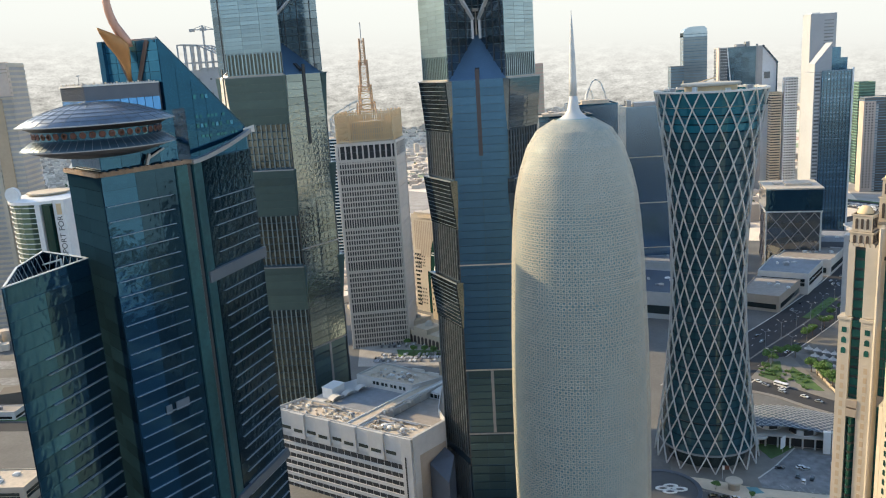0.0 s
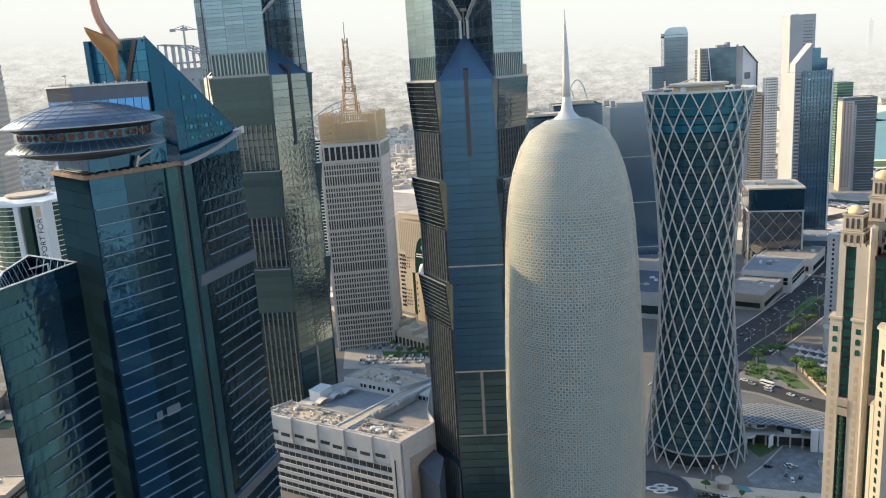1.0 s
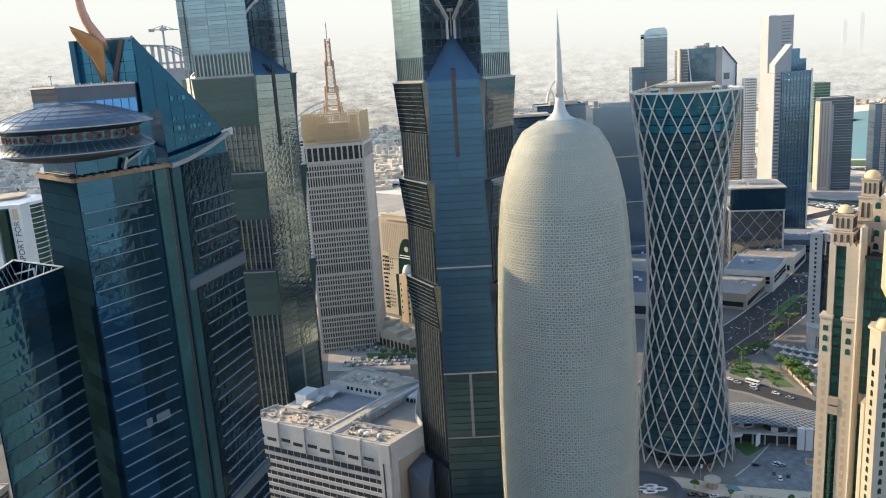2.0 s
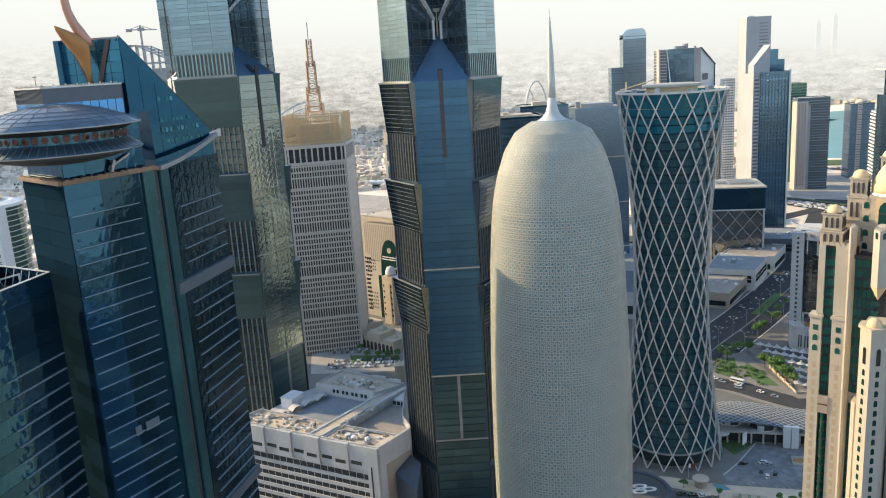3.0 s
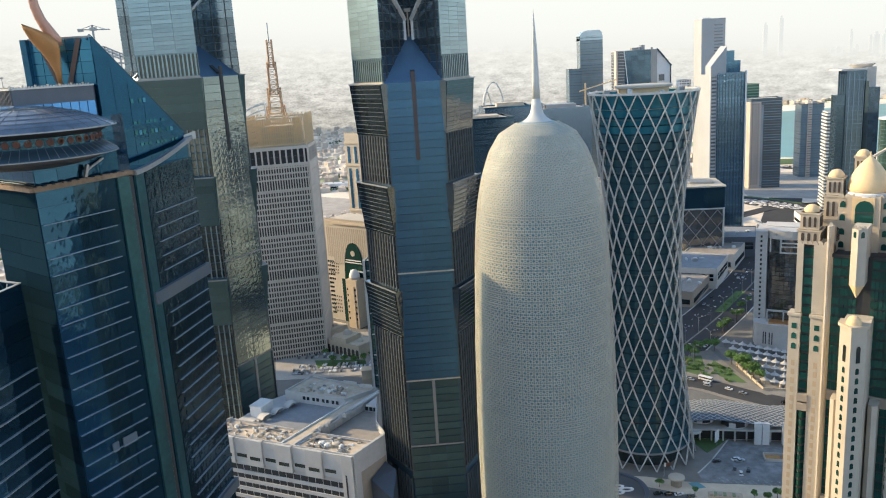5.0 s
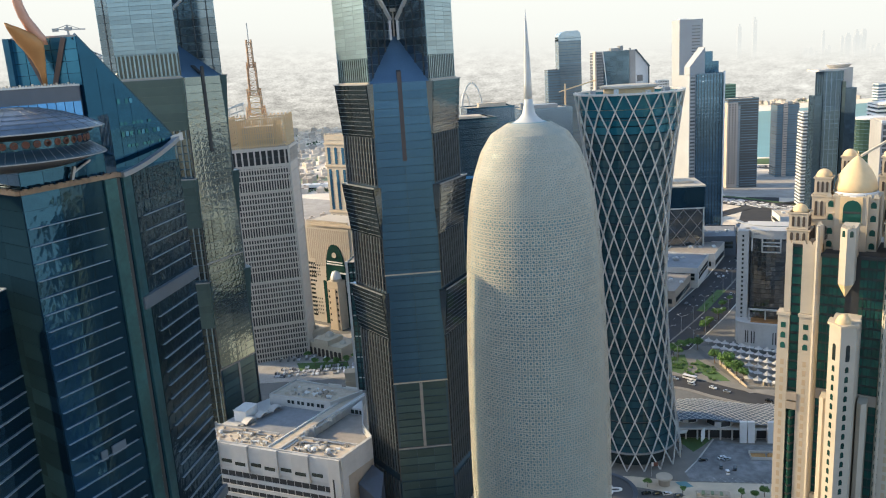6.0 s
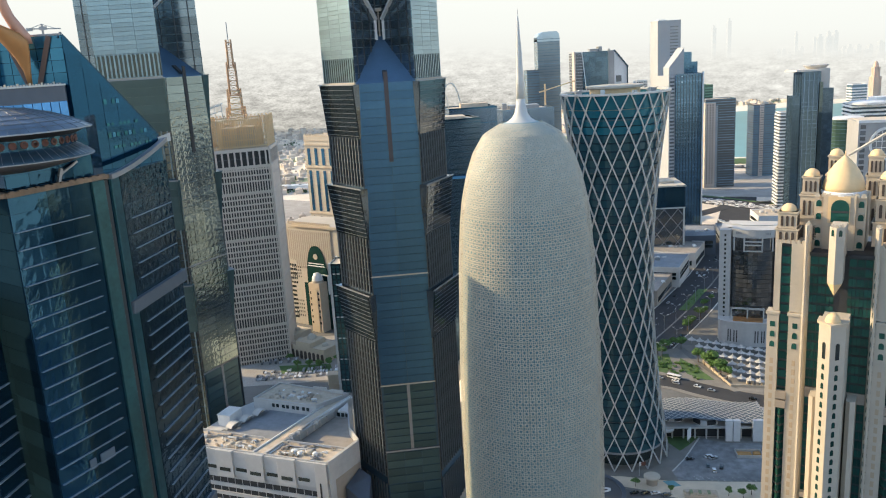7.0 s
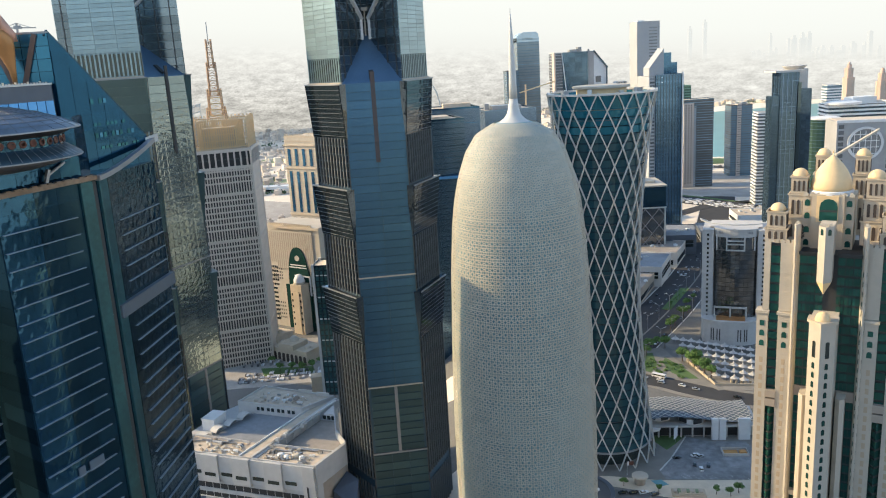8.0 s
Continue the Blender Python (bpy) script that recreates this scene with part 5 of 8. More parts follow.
        part("walkway_beam", boxes((x, x + 2.2, y - 0.2, y + 0.9, R - 0.6, R + 0.1)), BLOCK_WHITE, t)
    for x, y in ((50.8, 19.6), (52.2, 25), (55.8, 38), (47.8, 62)):
        part("walkway_unit", boxes((x, x + 2.4, y, y + 2.6, R + 0.5, R + 2.2), (x + 0.3, x + 1.6, y + 0.4, y + 1.6, R + 2.2, R + 2.7)), CONCRETE, t)
    # penthouse with its window row
    house = [(3.9, 56.5), (47, 55.5), (57.6, 76), (7, 81)]
    part("penthouse", prisms(house, RZ, R + 2), BLOCK_WHITE, t, "white rear penthouse")
    part("penthouse_roof", prisms(grow(house, 0.965), R + 2, R + 2.15), ROOF, t)
    for a, b in poly_sides(house):
        m, length = wall_frame(a, b, R + 2)
        put(new("parapet", slab_mesh("parapet", length, 0.5, 1.1, BLOCK_WHITE)), t, m @ Matrix.Translation((0, 0.5, 0)))
    m, length = wall_frame(house[0], house[1], R - 1.2)
    for j in range(8):
        put(new("pane", slab_mesh("pane", 1.8, 0.15, 2.1, GLASS_DARK)), t, m @ Matrix.Translation((13 + j * 2.9 + (j // 2) * 1.1, 0, 0)))
    for x, y, w in ((33, 77.2, 9), (46, 75.6, 8)):
        part("roof_screen", boxes((x, x + w, y, y + 0.8, R + 2, R + 4.2)), CONCRETE, t)
    part("rear_wing", prisms([(60, 57.4), (66.8, 57.4), (60.4, 69.8)], RZ, R + 0.3), BLOCK_WHITE, t)
    m, length = wall_frame((58.4, 57.4), (66.8, 57.4), RZ)
    for j in range(3):
        put(new("pane", slab_mesh("pane", 2.0, 0.15, 2.4, GLASS_DARK)), t, m @ Matrix.Translation((1.0 + j * 2.7, 0, 0.8)))
    # scalloped canopies along the first court, and a white stair head
    for j in range(4):
        x, y = 3.2 + j * 2.6, 19.0 + j * 9.2
        prof = [(-2.9 + 5.8 * k / 8, 2.0 * math.sin(math.pi * k / 8) ** 0.7) for k in range(9)]
        bm = bmesh.new()
        front, rear = ([bm.verts.new((a, b, c)) for b, c in prof] + [bm.verts.new((a, b, c + 0.3)) for b, c in prof[::-1]] for a in (-0.2, 5.0))
        n = len(front)
        bm.faces.new(front[::-1])
        bm.faces.new(rear)
        for k in range(n):
            bm.faces.new((front[k], front[(k + 1) % n], rear[(k + 1) % n], rear[k]))
        part("scalloped_canopy", bm, CONCRETE, t, "arched pale canopy").matrix_basis = Matrix.Translation((x, y + 3, R - 2.2)) @ Matrix.Rotation(radians(-16), 4, "Z") @ Matrix.Diagonal((1, 1.5, 1, 1))
        part("canopy_wall", boxes((x - 0.2, x + 0.6, y - 1, y + 8, RZ, R - 2)), BLOCK_WHITE, t)
    part("stair_head", boxes((-3.6, 4.6, 31.5, 43, RZ, R + 2.4), (-3.9, 4.9, 31.2, 43.3, R + 2.4, R + 2.8)), WHITE, t, "plain white stair head")
    # plant, ducts and tanks
    for j in range(150):
        if j < 112:
            x, y, z = rng.uniform(X0 + 2, X1 - 2.5), rng.uniform(2.2, 14.8), R
            if 38 < x < 52:
                continue
        else:
            x, z = rng.uniform(13, 44), R + 2.15
            y = rng.uniform(60, 72) + x * 0.02
        w, d, h = rng.uniform(0.7, 3.4), rng.uniform(0.6, 1.7), rng.uniform(0.4, 1.5)
        bm = boxes((-w / 2, w / 2, -d / 2, d / 2, 0.25, h), (-w / 2 + 0.1, -w / 2 + 0.35, -d / 2, d / 2, 0, 0.3), (w / 2 - 0.35, w / 2 - 0.1, -d / 2, d / 2, 0, 0.3), (-w / 4, w / 4, -d / 4, d / 4, h, h + 0.3))
        part("roof_unit", bm, (WHITE, CONCRETE, FRAME, CREAM_LIGHT, TAN_WALL)[rng.randrange(5)], t).matrix_basis = Matrix.Translation((x, y, z)) @ Matrix.Rotation(rng.choice((0, 0, 1.57, 0.3, -0.5)), 4, "Z")
    for j in range(22):
        x, y = rng.uniform(X0 + 4, X1 - 9), rng.uniform(3, 13)
        if 34 < x < 52:
            continue
        pts = [Vector((x, y, R + 0.8)), Vector((x + rng.uniform(2, 6), y + rng.uniform(-1.5, 1.5), R + 1.0)), Vector((x + rng.uniform(5, 8), y + rng.uniform(-2, 2), R + 0.7))]
        part("duct", sweep(pts, 0.6, 0.7), (CREAM_LIGHT, FRAME, WHITE)[j % 3], t)
    for x, y, w, d in ((56, 11, 16, 0.8), (10, 12.5, 22, 0.8), (60, 14.6, 20, 1.2)):
        part("pipe_rack", boxes((x, x + w, y, y + d, R + 0.5, R + 1.1), (x, x + 0.3, y, y + d, R, R + 0.5), (x + w - 0.3, x + w, y, y + d, R, R + 0.5)), FRAME, t)
    for x, y, r in ((62, 7, 2.0), (66, 6, 1.6), (70, 8.4, 2.1), (74, 7, 1.4), (24, 6, 1.5), (28, 7, 1.5), (80, 20, 1.2), (84, 21.5, 1.2)):
        part("tank", lathe([(r * 0.9, 0), (r, 0.2), (r, 1.3), (r * 0.6, 1.8)], 16), (WHITE, CREAM_LIGHT)[int(r * 10) % 2], t).location = (x, y, R if y < 17 else R - 3.6)
    # low glazed link beside the neighbouring tower
    bm = bmesh.new()
    prism(bm, [(88.4, 10), (104, 4), (98, 20), (89.5, 24)], 0, [31, 26, 33, 34.5])
    part("link_roof", bm, CAP_GREY, t, "low grey pitched link roof")


build_white_block()


# ---- cream apartment tower with gilded domes ----
def dome(bm, cx, cy, z, r, h, n=20):
    prof = [(r * math.cos(a), h * math.sin(a)) for a in np.linspace(0, math.pi / 2 * 0.97, 7)]
    rings = [[bm.verts.new((cx + q * math.cos(2 * math.pi * i / n), cy + q * math.sin(2 * math.pi * i / n), z + k)) for i in range(n)] for q, k in prof]
    for a, b in zip(rings, rings[1:]):
        for i in range(n):
            bm.faces.new((a[i], a[(i + 1) % n], b[(i + 1) % n], b[i]))
    bm.faces.new(rings[-1])


def arch_mesh(name, w, h, mat, d=0.2):
    key = (name, w, h, mat.name)
    if key not in MESHES:
        pts = [(-w / 2, 0), (w / 2, 0), (w / 2, h - w / 2)] + [(w / 2 * math.cos(a), h - w / 2 + w / 2 * math.sin(a)) for a in np.linspace(0, math.pi, 7)[1:-1]] + [(-w / 2, h - w / 2)]
        bm = bmesh.new()
        f = [bm.verts.new((x, -d, z)) for x, z in pts]
        g = [bm.verts.new((x, 0, z)) for x, z in pts]
        bm.faces.new(f)
        for i in range(len(f)):
            j = (i + 1) % len(f)
            bm.faces.new((f[i], g[i], g[j], f[j]))
        MESHES[key] = mesh_of(name, bm, mat)
    return MESHES[key]


def build_pavilion(t, cx, cy, z0, w, tiers):
    """A square kiosk of arcaded tiers under a small gilded dome."""
    z = z0
    for k, h in enumerate(tiers):
        s = w / 2 * (1 - 0.14 * k)
        part("kiosk", boxes((cx - s, cx + s, cy - s, cy + s, z, z + h), (cx - s - 0.4, cx + s + 0.4, cy - s - 0.4, cy + s + 0.4, z + h - 0.5, z + h)), CREAM, t)
        for a, b in (((cx - s, cy - s), (cx + s, cy - s)), ((cx + s, cy - s), (cx + s, cy + s)), ((cx - s, cy + s), (cx - s, cy - s))):
            m, length = wall_frame(a, b, z)
            for j in range(3):
                put(new("slot", arch_mesh("slot", length * 0.135, h * 0.6, SLOT_BROWN)), t, m @ Matrix.Translation((length * (0.22 + 0.28 * j), 0, h * 0.16)))
        z += h
    bm = bmesh.new()
    dome(bm, cx, cy, z, w * 0.36, w * 0.36)
    part("small_dome", bm, GOLD, t, "small gilded dome", smooth=True)


def build_dome_tower():
    turn = math.atan2(-0.6, 0.8)
    t = empty("dome_tower", Matrix.Translation((148, 266.4, 0)) @ Matrix.Rotation(turn, 4, "Z"), "cream stone apartment tower with gilded domes and green glass", "skyscraper")
    TOP = 143.0
    MID = -0.4
    window = arch_mesh("window", 1.3, 2.2, GREEN_DARK, 0.1)
    arch_window = arch_mesh("arch_window", 1.7, 2.3, GLASS_GREEN, 0.12)

    # green glass between the piers: tinted bands with dark spandrels
    glass = part("glass_core", prisms([(-10.6, 0.3), (9.8, 0.3), (9.8, 26), (-10.6, 26)], 0, 139.4), BLACK, t)
    for x0, x1 in ((-10.5, -2.2), (2.0, 9.7)):
        panes(glass, (x0, 0.3), (x1, 0.3), 2, 139, 38, GLASS_GREEN, gap=0.9, proud=0.3, cols=3, vgap=0.3)
        for k in range(6):
            bars_up(glass, (x0, 0.3), (x1, 0.3), 4 + k * 22, 26 + k * 22 - 0.4, 3, BLACK, 0.12, 0.42)
        part("grey_spandrel", boxes((x0, x1, -0.3, 0.3, 84.6, 88.6)), TAN_WALL, t)
        part("glass_head", boxes((x0 - 0.2, x1 + 0.2, -0.8, 0.4, 139, 140.2)), BLACK, t)

    def corner(sign):
        def X(d):
            return MID + sign * (d - MID)

        def bx(a, b, y0, y1, z0, z1):
            return (min(X(a), X(b)), max(X(a), X(b)), y0, y1, z0, z1)

        part("corner_mass", boxes(bx(-22.2, -12.4, 1.2, 24, 0, TOP)), CREAM, t)
        for a, b in ((-22.4, -20.2), (-16.8, -12.2)):
            out = -1.8 if a < -20 else 0.0
            part("pilaster", boxes(bx(a, b, -0.4, 3, 117, TOP), bx(a + out, b, -1.2, 4, 0, 115.8), bx(a + out - 0.4, b + 0.3, -1.7, 4, 115.8, 116.8)), CREAM_LIGHT, t)
            c = (a + out + b) / 2
            # shallow blind panels down the pilaster, ochre and darkened to suggest recess shade; green arches near the
            # string course
            for z in np.arange(4, 99, 3.55):
                put(new("blind_panel", slab_mesh("blind_panel", 1.2, 0.06, 2.2, OCHRE_STONE)), t, Matrix.Translation((X(c) - 0.55, -1.2, z)))
            for z in (103, 107):
                put(new("arch_window", arch_window), t, Matrix.Translation((X(c), -1.2, z)))
            put(new("square_window", slab_mesh("square_window", 1.7, 0.12, 2.0, GLASS_GREEN)), t, Matrix.Translation((X(c) - 0.85, -1.2, 111)))
        a, b = sorted((X(-20.2), X(-16.8)))
        panes(t, (a, 0.5), (b, 0.5), 2, TOP - 1, 38, GLASS_GREEN, gap=1.0, proud=0.3, cols=1, vgap=0.2)
        part("strip_base", boxes((a, b, 0.5, 1.2, 0, TOP - 0.6)), BLACK, t)
        for z0 in (79, 82.6):
            part("bay_box", boxes((a - 0.15, b + 0.15, -1.6, 0.5, z0, z0 + 3)), TAN_WALL, t)
        bm = bmesh.new()
        prism(bm, [(a, 0.5), ((a + b) / 2, -1.9), (b, 0.5)], 0, 78.6)
        part("green_oriel", bm, GLASS_GREEN, t, "green glass oriel")
        for z in np.arange(4, 78, 3.55):
            bm = bmesh.new()
            prism(bm, [(a - 0.05, 0.45), ((a + b) / 2, -2.05), (b + 0.05, 0.45)], z, z + 0.9)
            part("oriel_band", bm, BLACK, t)
        # wavy cresting
        for k in range(6):
            m = Matrix.Translation((X(-21.6 + k * 1.75), 0.2, TOP))
            put(new("cresting", arch_mesh("cresting", 1.3, 1.2, CREAM_LIGHT, 0.6)), t, m)
        # flank turned to the light
        if sign > 0:
            m, length = wall_frame((X(-22.2), 24), (X(-22.2), 1.2), 0)
            for z in np.arange(6, 138, 3.55):
                for j in range(3):
                    put(new("window", window), t, m @ Matrix.Translation((3.5 + j * 6, 0, z)))
            part("green_return", boxes((-22.9, -22.2, 3, 7, 0, 141)), GLASS_GREEN, t)
        # chamfered pier beside the glass, one window a floor on its canted face
        p0, p1, p2 = (X(-12.3), 1.0), (X(-12.3), -2.4), (X(-10.4), 0.3)
        part("pier", prisms([p0, p1, (X(-11.7), -2.8), (X(-11.1), -2.4), (X(-10.4), 0.3)], 0, TOP + 7.4), CREAM_LIGHT, t)
        m, length = wall_frame((X(-12.3), 0.9), (X(-12.3), -2.4), 0) if sign > 0 else wall_frame((X(-11.1), -2.5), (X(-12.3), -2.3), 0)
        for z in np.arange(5, 136, 3.55):
            put(new("window", window), t, m @ Matrix.Translation((length / 2, 0, z)))
        put(new("cresting", arch_mesh("cresting", 1.3, 1.2, CREAM_LIGHT, 0.6)), t, Matrix.Translation((X(-11.4), -1.0, TOP + 7.4)))

    corner(1)
    corner(-1)
    part("rear_mass", prisms([(21, 4), (40, 4), (40, 30), (21, 30)], 0, TOP - 3), CREAM, t)
    for k in range(3):
        x = 24 + k * 5
        part("pier", boxes((x, x + 2.4, 2.6, 4.2, 0, TOP - 2)), CREAM_LIGHT, t)

    # kite-plan centre pillars, windows on both canted faces
    def pillar(x, y, r, z0, z1, back, tip=False, name="pillar", first=3.0, last=4.0):
        poly = [(x - r, y), (x, y - r), (x + r, y), (x + r, back), (x - r, back)]
        part(name, prisms(poly, z0, z1), CREAM_LIGHT, t)
        if tip:
            bm = bmesh.new()
            prism(bm, [(x + (p - x) * 0.05, y + (q - y) * 0.05) for p, q in poly], z0 - 4.5, z0, poly)
            part("pillar_tip", bm, GOLD, t, "gilded pyramid tip")
        for z in np.arange(z0 + first, z1 - last, 3.55):
            for a, b in ((poly[0], poly[1]), (poly[1], poly[2])):
                m, length = wall_frame(a, b, z)
                put(new("window", window), t, m @ Matrix.Translation((length / 2, 0, 0)))

    pillar(-1.7, -6.0, 2.4, 131, 151, 4.0, True, first=17, last=2)
    for s in (-1, 0, 1):
        put(new("cresting", arch_mesh("cresting", 1.2, 1.1, CREAM_LIGHT, 0.6)), t, Matrix.Translation((-1.7 + s * 1.4, -6.8 + abs(s) * 1.0, 151)))
    pillar(-0.7, -14.0, 4.2, 0, 118.6, 0.3, last=14)
    part("pillar_cap", prisms([(-5.6, -14), (-0.7, -18.9), (4.2, -14), (4.2, -9), (-5.6, -9)], 118.6, 119.6), CREAM, t)
    bm = bmesh.new()
    dome(bm, -0.7, -14, 119.6, 2.5, 3.0)
    part("small_dome", bm, GOLD, t, smooth=True)
    for a, b in (((-4.9, -14), (-0.7, -18.2)), ((-0.7, -18.2), (3.5, -14))):
        m, length = wall_frame(a, b, 106.5)
        put(new("tall_window", arch_mesh("tall_window", 1.5, 6.0, GLASS_DARK, 0.14)), t, m @ Matrix.Translation((length / 2, 0, 0)))
    for x in (-6.6, 5.6):
        part("side_pillar", prisms([(x - 1.5, -6), (x, -7.5), (x + 1.5, -6), (x + 1.5, 0.3), (x - 1.5, 0.3)], 0, 88), CREAM_LIGHT, t)
    part("base_sill", boxes((-10.4, 9.6, -2, 0.3, 44, 46)), CREAM, t)

    # crown block with the great window and the great dome
    cx, cy = -2.6, 16.0
    part("crown", prisms([(-11.4, 10), (5.6, 10), (5.6, 26), (-11.4, 26)], 138, 158.6), CREAM, t)
    part("crown_front", boxes((-8.2, 2.4, 8.6, 10.4, 138, 159.4)), CREAM, t)
    part("window_surround", boxes((-6.6, 0.6, 8.3, 8.7, 149.4, 159)), GOLD, t, "ochre recessed surround")
    put(new("great_window", arch_mesh("great_window", 5.9, 8.2, GLASS_GREEN, 0.2)), t, Matrix.Translation((cx, 8.3, 149.8)))
    put(new("window_rail", slab_mesh("window_rail", 5.7, 0.25, 0.7, BLACK)), t, Matrix.Translation((cx - 2.85, 8.2, 153.2)))
    for x in (-9.8, 4.0):
        for z in (140.2, 145, 150.2, 155):
            put(new("arch_window", arch_mesh("arch_window", 1.8, 2.3, GLASS_GREEN, 0.15)), t, Matrix.Translation((x, 10.0, z)))
            put(new("window_hood", slab_mesh("window_hood", 2.2, 0.3, 0.35, CREAM_LIGHT)), t, Matrix.Translation((x - 1.1, 10.0, z + 2.4)))
    for k in range(8):
        put(new("cresting", arch_mesh("cresting", 1.7, 1.5, CREAM_LIGHT, 0.6)), t, Matrix.Translation((-10.4 + k * 2.15, 9.9, 158.6)))
    part("drum", lathe([(7.5, 158), (7.5, 160.0), (7.0, 160.4)], 32), WHITE, t, "white dome drum").location = (cx, cy, 0)
    prof = [(6.85, 160.2), (7.05, 161.6), (6.8, 163.2), (6.1, 165.2), (5.0, 167.4), (3.5, 169.6), (1.8, 171.5), (0.3, 172.8)]
    part("great_dome", lathe(prof, 36), GOLD, t, "large gilded pointed dome", smooth=True).location = (cx, cy, 0)
    part("finial", lathe([(0.4, 172.6), (0.2, 173.4), (0.3, 173.8), (0.06, 174.6)], 10), GOLD, t).location = (cx, cy, 0)
    for x, y, z0, w, tiers in ((-19, 5, TOP, 7.4, (4.8, 6.2)), (-13, 14, 141, 7.6, (9, 9, 6.5)), (MID * 2 + 19, 5, TOP, 7.4, (4.8, 6.2)), (12, 15, 141, 8.4, (9, 8, 7)), (-7, 31, 141, 6.8, (14, 9, 7)), (6.5, 31, 141, 6.8, (14, 9, 7))):
        build_pavilion(t, x, y, z0, w, tiers)
    bm = bmesh.new()
    beam(bm, (-2, 19, 172.4), (11, 30, 180.5), 1.0, 0.7)
    part("roof_boom", bm, CREAM_LIGHT, t, "pale slanting roof boom")


build_dome_tower()


# ---- towers of the second row and the distance ----
def slab_tower(name, label, poly, z1, mat, band_mat, floor=4.0, band_h=1.0, d=0.35, sides=None, group="", roof=ROOF, z0=None, piers=0, pier_mat=None, back=1.0):
    """A tower of joined floor bands over a glass core."""
    cx, cy = sum(p[0] for p in poly) / len(poly), sum(p[1] for p in poly) / len(poly)
    gz = ground_z(cx, cy) if z0 is None else z0
    # back: how much farther and larger than its plan, scaled about the camera to fit its view
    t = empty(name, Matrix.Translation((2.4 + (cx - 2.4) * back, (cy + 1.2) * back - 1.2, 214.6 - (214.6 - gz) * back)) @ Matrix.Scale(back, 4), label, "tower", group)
    loc = [(x - cx, y - cy) for x, y in poly]
    H = z1 - gz
    core = part("core", prisms(loc, 0, H), mat, t)
    part("roof", prisms(grow(loc, 0.9), H, H + 0.5), roof, t)
    bm = bmesh.new()
    for i in sides if sides is not None else range(len(loc)):
        a, b = loc[i], loc[(i + 1) % len(loc)]
        m, length = wall_frame(a, b, 0)
        for z in np.arange(floor, H + 0.1, floor):
            box(bm, 0, length, -d, 0.1, z - band_h, z, m)
    tagged(part("floor_banding", bm, band_mat, t), kind="stuff")
    if piers:
        for i in sides if sides is not None else range(len(loc)):
            bars_up(core, loc[i], loc[(i + 1) % len(loc)], 0, H, piers, pier_mat or band_mat, 0.9, d + 0.3, name="pier")
    for i, (p, q) in enumerate(poly_sides(loc)):
        m, length = wall_frame(p, q, H)
        put(new("parapet", slab_mesh("parapet", length, 0.5, 1.4, band_mat)), t, m @ Matrix.Translation((0, 0.4, 0)))
    return t, loc, H


def rect(x0, x1, y0, depth, turn=0.0):
    c = Vector(((x0 + x1) / 2, y0 + depth / 2))
    w = (x1 - x0) / 2
    r = Matrix.Rotation(radians(turn), 2)
    return [tuple(c + r @ Vector(v)) for v in ((-w, -depth / 2), (w, -depth / 2), (w, depth / 2), (-w, depth / 2))]


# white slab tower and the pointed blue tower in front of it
t, loc, H = slab_tower("white_tower", "tall plain white slab tower", rect(378, 410, 1100, 30), 247, SHADE_WHITE, SHADE_WHITE, 6, 0.4, 0.2, sides=(1, 2))
bm = bmesh.new()
for z in np.arange(8, H - 4, 4.2):
    box(bm, loc[1][0] - 15, loc[1][0] - 3.5, loc[0][1] - 0.2, loc[0][1], z, z + 1.5)
tagged(part("window_strip", bm, FAR_DARK, t), kind="stuff")
part("plant_room", boxes((-12, -2, -6, 6, H, H + 3)), WHITE, t)

t, loc, H = slab_tower("pointed_tower", "blue glass tower with white flank and pointed white top", rect(328, 358, 893, 40, -6), 182, PALE_BLUE_GLASS, SLAB_BLUE, 4.0, 1.3, 0.3, piers=9, pier_mat=SLAB_NAVY)
part("white_flank", boxes((loc[0][0] - 7.5, loc[0][0] + 1.0, loc[0][1] + 2, loc[3][1], 0, H - 0.3)), SHADE_WHITE, t, "white balcony flank")
# dark boxes put the shade of balconies on the flank as colour
bm = bmesh.new()
for z in np.arange(6, H, 4.0):
    box(bm, loc[0][0] - 6.4, loc[0][0] - 1.2, loc[0][1] + 1.7, loc[0][1] + 2.1, z, z + 2.0)
tagged(part("balcony_shade", bm, FAR_DARK, t), kind="stuff")
bm = bmesh.new()
prism(bm, [(loc[0][0] - 7.5, loc[0][1] + 2), (loc[0][0] + 9, loc[0][1] + 0.5), (loc[0][0] + 9, loc[0][1] + 20), (loc[0][0] - 7.5, loc[0][1] + 20)], H, [H + 9, H + 30, H + 30, H + 9])
part("pointed_top", bm, SHADE_WHITE, t, "white wedge-shaped top")
part("upper_block", boxes((loc[0][0] + 9, loc[0][0] + 19, loc[0][1] + 4, loc[0][1] + 24, H, H + 25), (loc[0][0] + 19, loc[1][0] - 3, loc[0][1] + 6, loc[0][1] + 24, H, H + 14)), PALE_BLUE_GLASS, t)
for k in range(2):
    part("belvedere", boxes((loc[0][0] + 6, loc[1][0], loc[0][1] - 0.8, loc[0][1] + 3, H - 8 + k * 5, H - 6.4 + k * 5)), WHITE, t)
part("corner_rail", boxes((loc[1][0] - 0.8, loc[1][0] + 0.8, loc[1][1] - 0.8, loc[1][1] + 0.8, 0, H + 3)), WHITE, t)

slab_tower("green_tower", "slim green glass tower under netting", rect(500, 523, 1255, 25), 150, ROUND_GREEN, NET_GREEN, 4.2, 1.6, 0.3)
